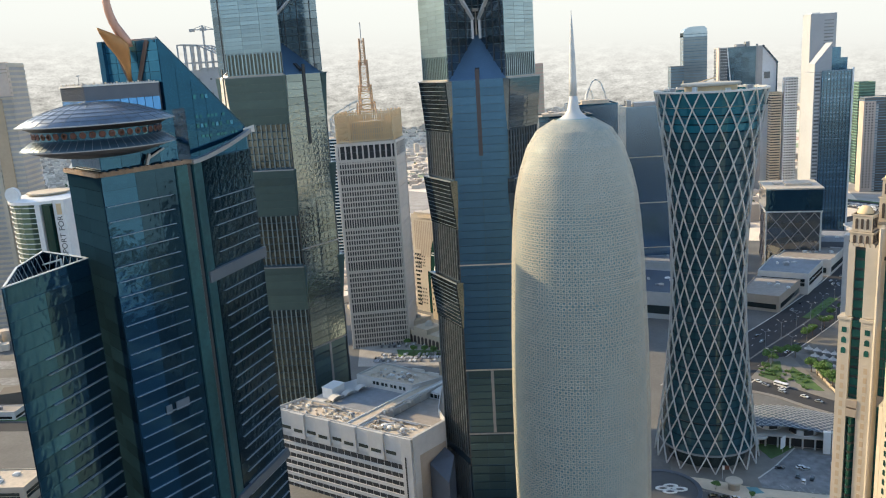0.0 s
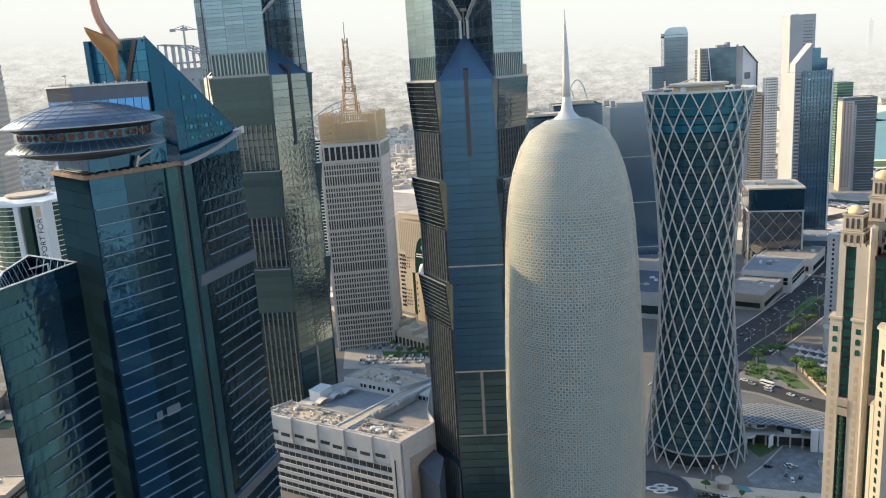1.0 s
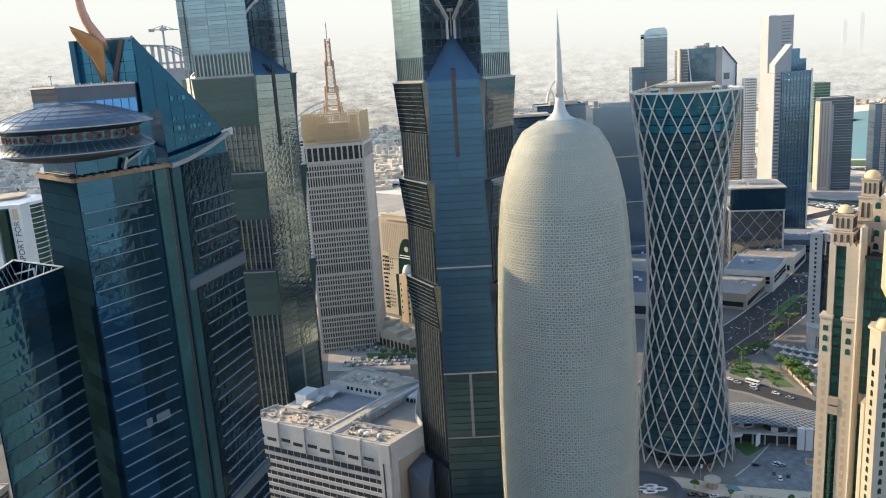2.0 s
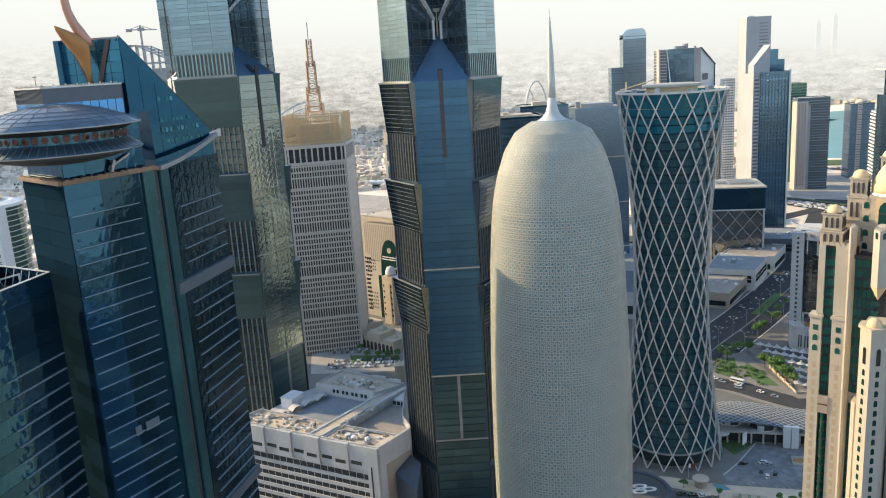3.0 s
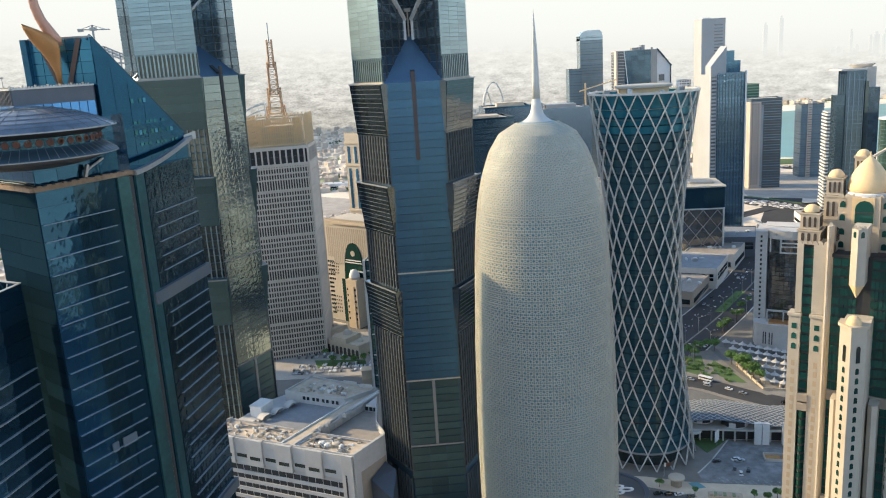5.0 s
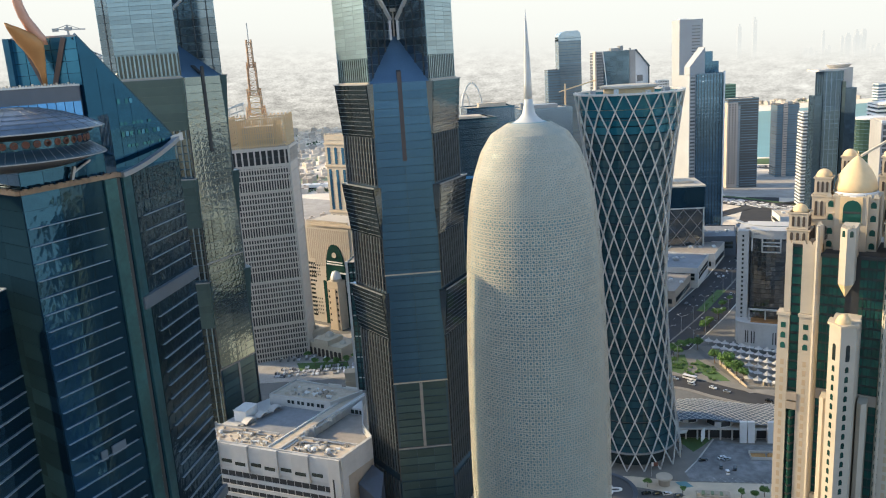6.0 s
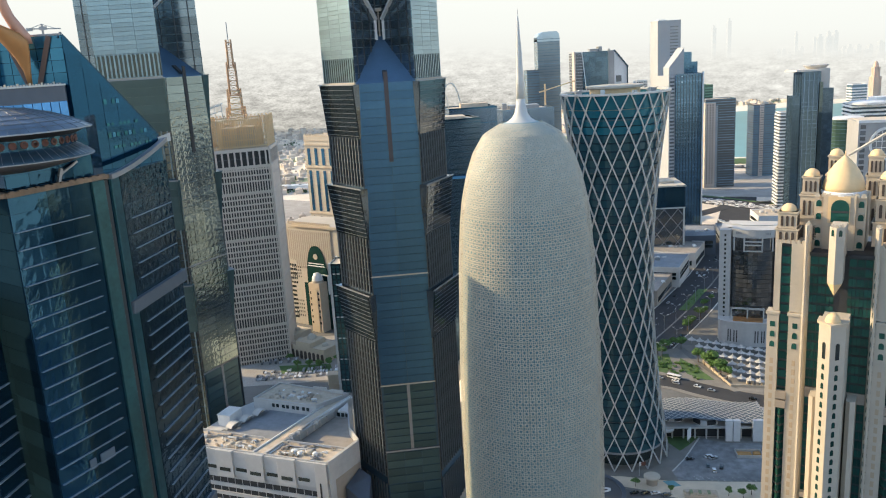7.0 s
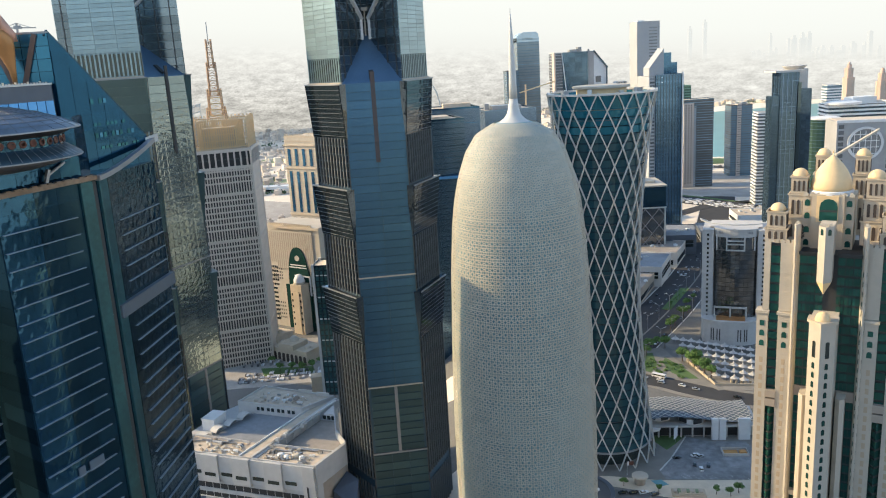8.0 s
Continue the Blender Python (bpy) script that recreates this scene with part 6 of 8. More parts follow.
t, loc, H = slab_tower("residential_tower", "beige and dark residential tower with balconies", rect(484, 528, 1181, 30, -8), 132, FAR_DARK, FAR_BLUE, 3.8, 1.0, 0.8)
part("beige_spine", boxes((loc[0][0] - 2, loc[0][0] + 14, loc[0][1] - 3, loc[0][1] + 14, 0, H - 4)), BEIGE, t, "beige stone spine")
bm = bmesh.new()
for z in np.arange(6, H - 8, 3.8):
    for x in (1.5, 6.0, 10.0):
        box(bm, loc[0][0] + x - 0.9, loc[0][0] + x + 0.9, loc[0][1] - 3.15, loc[0][1] - 2.9, z, z + 1.9)
tagged(part("spine_glazing", bm, FAR_DARK, t), kind="stuff")
part("white_spine", boxes((loc[0][0] + 13, loc[0][0] + 20, loc[0][1] - 2.5, loc[0][1] + 10, 0, H - 9)), SHADE_WHITE, t)
t, loc, H = slab_tower("residential_tower", "dark glass residential tower with tan centre spine", rect(592, 626, 1252, 28, -6), 114, FAR_BLUE, FAR_DARK, 3.8, 0.9, 0.9)
part("tan_spine", boxes((-9, -2, loc[0][1] - 2, loc[0][1] + 8, 0, H + 3)), BEIGE, t)
part("grey_spine", boxes((-2, 5, loc[0][1] - 1.5, loc[0][1] + 8, 0, H + 5)), FRAME, t)
t, loc, H = slab_tower("balcony_tower", "white tower of stacked curved balconies", rect(508, 533, 1000, 26, -14), 122, FAR_DARK, WHITE, 4.3, 1.7, 1.2)
t, loc, H = slab_tower("flat_crown_tower", "blue-grey glass tower with broad flat crown and round dish", rect(388, 405, 734, 24, -10), 184, CROWN_GLASS, SLAB_BLUE, 4.0, 0.5, 0.1, piers=4, pier_mat=SLAB_BLUE)
x0, x1, y0 = loc[0][0], loc[1][0], loc[0][1]
right = [(x1 - 0.2, loc[1][1] + 1.5), (x1 + 12.5, loc[1][1] - 0.8), (x1 + 15.5, loc[1][1] + 20), (x1 + 2, loc[1][1] + 23)]
side = part("side_shaft", prisms(right, 0, H - 16), SLAB_NAVY, t, "darker glass side shaft")
for p, q in poly_sides(right)[:2]:
    panes(side, p, q, 4, H - 17, 40, SLAB_NAVY, gap=0.5, proud=0.15, cols=3, vgap=0.35)
# column added in paler glass to stand for a glint
part("glint_column", boxes((x1 - 1.6, x1 + 1.6, loc[1][1] - 1.6, loc[1][1] + 2.4, 0, H - 10)), GLASS_GREY, t)
part("left_shaft", prisms([(x0 - 6.5, y0 + 3), (x0 + 0.5, y0 + 1.6), (x0 + 3, y0 + 18), (x0 - 4, y0 + 19)], 0, H - 22), CROWN_GLASS, t)
for k in range(4):
    bars = [H - 30 - 34 * k]
    bars_across(t, (x0 - 6.5, y0 + 3), (x0 + 0.5, y0 + 1.6), bars, SLAB_BLUE, 0.8, 0.3)
part("crown_deck", prisms([(x0 - 7, y0 - 3), (x1 + 2, y0 - 5), (x1 + 6, y0 + 22), (x0 - 4, y0 + 25)], H, H + 1.6), CONCRETE, t, "flat overhanging crown deck")
part("crown_room", prisms([(x1 + 2, y0 + 4), (x1 + 12, y0 + 3), (x1 + 14, y0 + 18), (x1 + 3, y0 + 18)], H - 16, H + 2), CONCRETE, t)
part("crown_dish", lathe([(7, H + 1), (11, H + 4.6), (11.4, H + 5.2), (8, H + 5.6)], 30), CONCRETE, t, "round dish on the crown").location = (x1 + 3, y0 + 12, 0)

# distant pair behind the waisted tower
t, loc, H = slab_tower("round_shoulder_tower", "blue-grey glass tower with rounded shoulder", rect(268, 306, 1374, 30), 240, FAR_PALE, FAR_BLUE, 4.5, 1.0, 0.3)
part("shoulder", lathe([(0.1, 0), (19, 0)], 24), FAR_PALE, t).location = (0, 0, H)
prof = [(-19, H - 6)] + [(-19 + 15 * (1 - math.cos(a)), H + 10 * math.sin(a)) for a in np.linspace(0, math.pi / 2, 9)] + [(14, H + 10), (18, H + 6), (19, H - 6)]
bm = bmesh.new()
front, rear = ([bm.verts.new((x, y, z)) for x, z in prof] for y in (-15.2, 15.2))
bm.faces.new(front[::-1])
bm.faces.new(rear)
for i in range(len(prof)):
    j = (i + 1) % len(prof)
    bm.faces.new((front[i], front[j], rear[j], rear[i]))
part("rounded_top", bm, FAR_PALE, t)
slab_tower("shoulder_annex", "lower grey wing of a rounded glass tower", rect(247, 268, 1366, 30), 187, FAR_BLUE, FAR_DARK, 4.5, 1.0, 0.3)
t, loc, H = slab_tower("notched_tower", "dark glass tower with slanting white fin and chamfered pale side", rect(283, 341, 1180, 36), 212, FAR_DARK, SHADE_WHITE, 4.2, 0.5, 0.3)
x0, y0, x1 = loc[0][0], loc[0][1], loc[1][0]
part("tan_edge", boxes((x0 - 1.5, x0 + 0.6, y0 - 1.2, y0 + 12, 0, H + 2)), BEIGE, t)
glazed = part("glass_front", boxes((x0 + 11, x1 - 9, y0 - 0.7, y0 + 1, 0, H + 1)), SLAB_NAVY, t)
panes(glazed, (x0 + 11, y0 - 0.7), (x1 - 9, y0 - 0.7), H - 82, H + 0.5, 12, CROWN_GLASS, gap=0.6, proud=0.3, cols=4, vgap=0.5)
bm = bmesh.new()
beam(bm, (x0 + 10, y0 - 1.2, H + 1), (x0 + 17, y0 - 1.2, H - 64), 1.6, 1.0)
part("slanting_fin", bm, WHITE, t, "slanting white fin")
part("glass_spine", boxes((x1 - 9, x1 - 6.5, y0 - 1.4, y0 + 1, 0, H + 4)), FRAME, t)
part("pale_strip", boxes((x1 - 6.5, x1, y0 - 1.0, y0 + 1, 0, H + 0.4)), ARCH_GREY, t)
bm = bmesh.new()
prism(bm, [(x1, y0 - 0.4), (x1 + 22, y0 + 6), (x1 + 22, loc[2][1]), (x1, loc[2][1])], 0, [H + 1, H - 24, H - 24, H + 1])
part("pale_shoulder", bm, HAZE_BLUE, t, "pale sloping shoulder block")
bm = bmesh.new()
beam(bm, (x1, y0 - 0.6, H + 1.6), (x1 + 22.4, y0 + 5.8, H - 23.2), 3.2, 1.6)
beam(bm, (x1 + 21.6, y0 + 5.6, 0), (x1 + 21.6, y0 + 5.6, H - 23), 2.4, 1.4)
part("dark_edge", bm, SLAB_NAVY, t, "dark roof edge of the shoulder")
for z in (H - 44, H - 62, H - 80):
    put(new("loggia", slab_mesh("loggia", 9, 0.5, 9, FAR_DARK)), t, wall_frame((x1, y0 - 0.4), (x1 + 22, y0 + 6), z)[0] @ Matrix.Translation((3, 0, 0)))
part("roof_plant", boxes((-4, 8, -8, 4, H, H + 5), (9, 14, -8, 4, H, H + 8)), FRAME, t)
slab_tower("beige_tower", "slim beige residential tower", rect(349, 362, 1158, 16), 148, FAR_DARK, CREAM, 3.6, 2.0, 0.5)
slab_tower("white_balcony_tower", "slim white residential tower with balcony slots", rect(366, 381, 1152, 16), 167, FAR_DARK, WHITE, 3.6, 2.1, 0.5, piers=4, pier_mat=WHITE)
slab_tower("pink_tower", "rosy stone tower half hidden behind glass", rect(22, 33, 900, 20), 208, CREAM, PINK, 3.8, 1.8, 0.3)

# blue glass pair behind the screen tower
t, loc, H = slab_tower("blue_slab", "plain blue glass office slab with pale joints", rect(103, 152, 744, 40, 4), 165, SLAB_BLUE, SLAB_BLUE, 41, 0.7, 0.15)
part("roof_plant", boxes((-14, 14, -8, 8, H, H + 4), (-20, -16, -3, 5, H, H + 6)), FRAME, t)
bars_across(t, loc[0], loc[1], [H - 45, H - 88, H - 131], CREAM, 0.8, 0.4)
t, loc, H = slab_tower("dark_slab", "dark blue glass office block with roof plant", rect(22, 62, 590, 36, 8), 171, SLAB_NAVY, GLASS_DEEP, 4.2, 0.5, 0.15)
part("blue_band", boxes((loc[0][0] - 0.3, loc[1][0] + 0.3, loc[0][1] - 0.5, loc[0][1] + 1, H - 42, H - 40)), SAUCER_PALE, t)
part("roof_plant", boxes((-15, 12, -9, 9, H, H + 2.6), (-10, -6, -4, 4, H, H + 4)), ROOF, t)
t, loc, H = slab_tower("blue_annex", "lower blue glass block behind the dark one", rect(50, 92, 700, 36, 4), 172, SLAB_BLUE, GLASS_BLUE, 40, 0.5, 0.15)
part("roof_plant", boxes((-8, 16, -6, 6, H, H + 4)), ROOF, t)

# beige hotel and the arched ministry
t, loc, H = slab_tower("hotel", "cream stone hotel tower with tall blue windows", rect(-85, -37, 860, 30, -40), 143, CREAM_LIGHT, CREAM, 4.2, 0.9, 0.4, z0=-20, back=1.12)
for i in range(4):
    for z0, z1 in ((H - 30, H - 12), (H - 80, H - 36), (H - 120, H - 86)):
        put(new("tall_window", slab_mesh("tall_window", 3.6, 0.6, z1 - z0, GLASS_BLUE)), t, wall_frame(loc[0], loc[1], z0)[0] @ Matrix.Translation((4 + i * 10.4, 0, 0)))
for z in (H - 33, H - 83, H - 9):
    put(new("cornice", slab_mesh("cornice", 44, 1.2, 1.6, CREAM)), t, wall_frame(loc[0], loc[1], z)[0] @ Matrix.Translation((-1, 0, 0)))
for i in range(12):
    put(new("crest", slab_mesh("crest", 1.6, 0.6, 2, CREAM)), t, wall_frame(loc[0], loc[1], H + 1.2)[0] @ Matrix.Translation((1 + i * 3.4, 0.4, 0)))


def build_ministry():
    gz = -20
    t = empty("ministry", Matrix.Translation((-87.6, 808.8, -48.2)) @ Matrix.Rotation(radians(-39), 4, "Z") @ Matrix.Scale(1.12, 4), "beige ministry block with a tall pointed green-glass arch", "public building")
    H = 77 - gz
    part("body", prisms([(-31, 0), (33, 0), (33, 34), (-31, 34)], 0, H), CREAM_LIGHT, t)
    # vertical ribs of the upper screen, swept to pointed tops
    for i in range(21):
        x = -26 + i * 2.5
        h = 36 if x > -20 else 30
        put(new("rib", arch_mesh("rib", 2.3, h, CREAM_LIGHT, 0.9)), t, Matrix.Translation((x, 0, H - 4 - h)))
        put(new("rib_slot", arch_mesh("rib_slot", 1.1, h - 1.6, TAN_WALL, 0.95)), t, Matrix.Translation((x, 0, H - 4.4 - h)))
    for i in range(20):
        put(new("merlon", arch_mesh("merlon", 1.9, 2.4, CREAM, 1.2)), t, Matrix.Translation((-25 + i * 2.6, 0, H)))
    for j in range(9):
        for i in range(5):
            put(new("window", slab_mesh("window", 0.9, 0.2, 1.6, BLACK)), t, Matrix.Translation((-26 + i * 2.4, -0.02, H - 42 - j * 3.0 if j < 4 else H - 60 - j * 3.6)))
    put(new("cornice", slab_mesh("cornice", 54, 1.8, 2.4, CREAM)), t, Matrix.Translation((-20, 0, H - 2.4)))
    # pointed arch of dark green glass
    pts = []
    w, h0, h1 = 25.0, 44.0, 78.0
    for k in range(9):
        a = k / 8
        pts.append((w / 2 * math.cos(a * math.pi / 2) ** 0.8, h0 + (h1 - h0) * math.sin(a * math.pi / 2)))
    outline = [(-w / 2, 0), (w / 2, 0)] + pts + [(-x, z) for x, z in pts[-2::-1]]
    for grow_by, dd, mat, nm in ((1.0, 1.6, DARK_GREEN, "arch_glass"),):
        bm = bmesh.new()
        f = [bm.verts.new((x * grow_by, -dd, z)) for x, z in outline]
        g = [bm.verts.new((x * grow_by, 0, z)) for x, z in outline]
        bm.faces.new(f)
        for i in range(len(f)):
            j = (i + 1) % len(f)
            bm.faces.new((f[i], g[i], g[j], f[j]))
        part(nm, bm, mat, t, "dark green glazed arch").location = (6, 0, 0)
    part("emblem", lathe([(0.1, 0), (2.6, 0), (2.6, 0.4), (0.1, 0.4)], 20), CREAM_LIGHT, t).matrix_basis = Matrix.Translation((6, -1.7, 68)) @ Matrix.Rotation(radians(90), 4, "X")
    for z, w2 in ((61, 19), (58.8, 20.5)):
        put(new("lettering_bar", slab_mesh("lettering_bar", w2, 0.2, 0.9, WHITE)), t, Matrix.Translation((6 - w2 / 2, -1.6, z)))
    # left flank windows
    for i in range(4):
        for j in range(13):
            z = 6 + j * 4.2
            put(new("window", slab_mesh("window", 5.5 if j < 8 else 1.4, 0.2, 1.9, GLASS_DARK)), t, Matrix.Translation((-29 + (i * 2.2 if j >= 8 else 0.0), 0, z))) if (j >= 8 or i == 0) else None
    part("green_wall", boxes((-12, 22, -0.6, 0, 0, 42)), DARK_GREEN, t, "dark green glazed lower wall")
    # front turret with a pale dome
    part("turret", boxes((4, 17, -12, -1, 0, 46), (7, 14, -12.6, -11, 0, 40)), CREAM, t)
    for j in range(6):
        for i in range(2):
            put(new("window", slab_mesh("window", 1.7, 0.2, 2.2, GLASS_DARK)), t, Matrix.Translation((5.2 + i * 9, -12, 8 + j * 5.6)))
    bm = bmesh.new()
    dome(bm, 10.5, -6.5, 48, 5.0, 7.0, 18)
    part("pale_dome", bm, WHITE, t, "pale ribbed dome", smooth=True)
    part("dome_drum", lathe([(5.2, 46), (5.2, 48)], 18), CREAM_LIGHT, t).location = (10.5, -6.5, 0)
    for a, b in (((-1, -1.6), (19, -1.6)),):
        part("white_frame", boxes((1.4, 2.6, -2.2, -1.2, 34, 52), (18.6, 19.8, -2.2, -1.2, 34, 52), (1.4, 19.8, -2.2, -1.2, 51, 52.2)), WHITE, t)
    # low arcade in front
    part("arcade", boxes((-30, 20, -60, -30, 0, 11)), CREAM, t)
    for i in range(9):
        put(new("arch", arch_mesh("arch", 3.2, 7.5, BLACK, 0.3)), t, Matrix.Translation((-27 + i * 5.4, -60, 0.5)))
    bm = bmesh.new()
    dome(bm, -26, -50, 11, 4.2, 5.0, 16)
    part("small_dome", bm, WHITE, t, smooth=True)
    for b in ((-15, -8, -50, -44, 11, 13), (0, 8, -55, -48, 11, 12.6), (10, 15, -42, -38, 11, 13.4)):
        part("roof_room", boxes(b), CREAM_LIGHT, t)


build_ministry()
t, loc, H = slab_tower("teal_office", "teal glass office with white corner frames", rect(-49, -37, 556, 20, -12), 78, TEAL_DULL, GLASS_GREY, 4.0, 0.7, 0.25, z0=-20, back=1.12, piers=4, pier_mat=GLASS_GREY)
for x, y in loc:
    part("corner_frame", boxes((x - 0.9, x + 0.9, y - 0.9, y + 0.9, 0, H + 2)), STEEL, t)
part("white_head", boxes((2, 10, -10, 6, H, H + 16)), WHITE, t)
for z in np.arange(12, H, 16):
    bm = bmesh.new()
    beam(bm, (*loc[0], z), (*loc[1], z), 0.8)
    beam(bm, (*loc[1], z), (*loc[2], z), 0.8)
    part("white_hoop", bm, STEEL, t)
part("kiosk", boxes((-17, -9, -2, 6, 0, 13), (-17.4, -8.6, -2.4, 6.4, 6, 6.8), (-17.4, -8.6, -2.4, 6.4, 12.6, 13.6)), CREAM, t)

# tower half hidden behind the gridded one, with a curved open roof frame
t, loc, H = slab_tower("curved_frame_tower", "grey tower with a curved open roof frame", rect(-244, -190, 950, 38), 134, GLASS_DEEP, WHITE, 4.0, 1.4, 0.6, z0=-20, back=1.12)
rail = smooth_line([(32, 199), (20, 196), (9, 191), (-1, 185.5), (-8.5, 180), (-9.6, 175), (-6, 169.5), (1, 164.5), (12, 159)], 3)
for y, dz in ((-18, 0), (-18, -6.5), (-7, 1.5)):
    bm = sweep([Vector((p[0], y, p[1] + dz)) for p in rail], 1.3, 1.3)
    part("roof_arch", bm, STEEL, t, "curved white roof rail")
for i in range(0, len(rail), 2):
    x, z = rail[i]
    bm = bmesh.new()
    beam(bm, (x, -18, z), (x, -18, z - 6.5), 0.7)
    beam(bm, (x, -18, z), (x, -7, z + 1.5), 0.7)
    beam(bm, (x + 3, -12, H), (x, -18, z - 6.5), 0.7)
    part("roof_post", bm, STEEL, t)
part("roof_room", boxes((-2, 26, -10, 12, H, H + 24)), SHADE_WHITE, t)

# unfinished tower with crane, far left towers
t, loc, H = slab_tower("unfinished_tower", "unfinished pale concrete tower with open frame top", rect(-296, -250, 700, 30, 6), 222, SHADE_WHITE, SHADE_WHITE, 4.2, 1.2, 0.2, z0=-20, back=1.12)
m, length = wall_frame(loc[0], loc[1], 0)
put(new("blank_shaft", slab_mesh("blank_shaft", 28, 1.4, H + 3, SHADE_WHITE)), t, m @ Matrix.Translation((18, 0, 0)))
for k in range(24):
    z = H - 8 - 4.2 * k
    put(new("balcony_slot", slab_mesh("balcony_slot", 13, 0.5, 2.0, FAR_DARK)), t, m @ Matrix.Translation((3, 0, z)))
    put(new("balcony_slot", slab_mesh("balcony_slot", 3, 0.4, 1.9, FAR_DARK)), t, m @ Matrix.Translation((41, -1.3, z)))
    if k % 3 == 0:
        put(new("balcony_slot", slab_mesh("balcony_slot", 1.6, 0.4, 1.6, FAR_DARK)), t, m @ Matrix.Translation((26, -1.3, z)))
top_of = [24, 24, 23.5, 23, 20, 17, 14, 11]
for i in range(8):
    for y in (loc[0][1], (loc[0][1] + loc[2][1]) / 2, loc[2][1]):
        bm = bmesh.new()
        x, hh = -22 + i * 6.2, top_of[i]
        beam(bm, (x, y, H), (x, y, H + hh), 1.1)
        if i < 7:
            beam(bm, (x, y, H + hh), (x + 6.2, y, H + top_of[i + 1]), 1.1)
            beam(bm, (x, y, H + 8), (x + 6.2, y, H + 8), 0.8)
        if y < loc[2][1]:
            beam(bm, (x, y, H + hh), (x, y + 15, H + hh), 0.9)
        part("frame_post", bm, SHADE_WHITE, t)
c = empty("tower_crane", Matrix.Translation((-334, 860, -48)) @ Matrix.Scale(1.12, 4), "pale tower crane above an unfinished tower", "crane")
bm = bmesh.new()
beam(bm, (0, 0, 0), (0, 0, 286), 1.5)
part("crane_mast", bm, FRAME, c)
bm = bmesh.new()
beam(bm, (-13, 0, 282.6), (15.5, 0, 281.5), 1.0)
beam(bm, (0, 0, 286), (-10, 0, 283), 0.5)
beam(bm, (0, 0, 286), (11, 0, 282), 0.5)
part("jib", bm, FRAME, c)
part("counterweight", boxes((-13.5, -8.5, -1, 1, 280.6, 283.4), (-2.5, 3.5, -1.2, 1.2, 281, 284)), FRAME, c)
c = empty("tower_crane", Matrix.Translation((210, 1050, 0)), "orange tower crane near the round tower", "crane")
bm = bmesh.new()
beam(bm, (0, 0, 0), (0, 0, 176), 1.8)
part("crane_mast", bm, OCHRE, c)
bm = bmesh.new()
beam(bm, (-8, 0, 166), (40, 0, 178), 1.4)
part("jib", bm, OCHRE, c)
# grey core colour stands for the shadows between the balcony bands
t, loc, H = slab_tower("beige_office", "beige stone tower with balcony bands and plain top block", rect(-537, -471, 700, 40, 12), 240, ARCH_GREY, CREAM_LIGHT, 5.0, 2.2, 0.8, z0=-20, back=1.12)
m, length = wall_frame(loc[0], loc[1], 0)
put(new("top_block", slab_mesh("top_block", length + 0.6, 6, 31, BEIGE)), t, m @ Matrix.Translation((-0.3, 4.4, H - 29)))
put(new("spine", slab_mesh("spine", 11, 3, H - 31, OCHRE_STONE)), t, m @ Matrix.Translation((length - 20, 1.5, 0)))
put(new("pale_edge", slab_mesh("pale_edge", 4, 2.6, H - 31, CREAM_LIGHT)), t, m @ Matrix.Translation((length - 25, 1.2, 0)))
for z in (H - 15, H - 22):
    put(new("slot", slab_mesh("slot", 10, 0.4, 3, FAR_DARK)), t, m @ Matrix.Translation((length - 22, -1.5, z)))
for z in (H - 8, H - 5):
    put(new("groove", slab_mesh("groove", length + 0.8, 0.3, 0.8, TAN_WALL)), t, m @ Matrix.Translation((-0.4, -1.5, z)))
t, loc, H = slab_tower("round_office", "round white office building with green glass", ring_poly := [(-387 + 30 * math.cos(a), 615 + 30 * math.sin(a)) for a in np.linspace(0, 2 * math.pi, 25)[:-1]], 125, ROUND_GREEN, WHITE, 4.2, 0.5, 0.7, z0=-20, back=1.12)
part("white_rim", lathe([(24, H), (31.5, H + 0.2), (31.5, H + 2.5), (24, H + 4.5)], 32), WHITE, t)
panel = part("sign_panel", boxes((19, 28.5, -27, -14, H - 52, H + 3)), WHITE, t, "tall white sign panel")
sign = bpy.data.curves.new("lettering", "FONT")
sign.body, sign.size, sign.extrude = "SPORT FOR", 6.6, 0.08
sign.materials.append(ALU_DARK)
put(new("lettering", sign), panel, Matrix.Translation((25.8, -27.12, H - 44)) @ Matrix.Rotation(radians(90), 4, "X") @ Matrix.Rotation(radians(90), 4, "Z"))
part("white_pier", boxes((6, 10, -31.6, -24, 0, H)), WHITE, t)
part("green_strip", boxes((11.5, 17.5, -30.2, -22, 0, H - 1)), DARK_GREEN, t)
put(new("lettering_bar", slab_mesh("lettering_bar", 4.4, 0.1, 9, OCHRE)), panel, Matrix.Translation((21.6, -27.02, H - 9)))
part("crest_shell", lathe([(1.5, 0), (6.2, 0), (6.2, 3), (1.5, 3)], 24), WHITE, t, "round white roof crest").matrix_basis = Matrix.Translation((-16, -22, H + 8)) @ Matrix.Rotation(radians(90), 4, "X")
part("roof_drum", lathe([(14, H), (14, H + 5), (17, H + 6), (17, H + 7)], 28), CREAM, t)
# stadium arch far behind
a0 = empty("stadium_arch", Matrix.Translation((166, 1900, 0)), "tall slender white arch far off in haze", "arch")
bm = bmesh.new()
prev = None
for i in range(25):
    a = math.pi * i / 24
    p = Vector((30 * math.cos(a), 0, 160 * math.sin(a) ** 0.8))
    if prev:
        beam(bm, prev, p, 3.5)
    prev = p
part("arch_band", bm, STEEL, a0)
part("arch_band", bpy.data.objects["arch_band"].data, None, a0).matrix_basis = Matrix.Translation((-14, 30, 0)) @ Matrix.Rotation(0.9, 4, "Z") @ Matrix.Scale(0.86, 4)


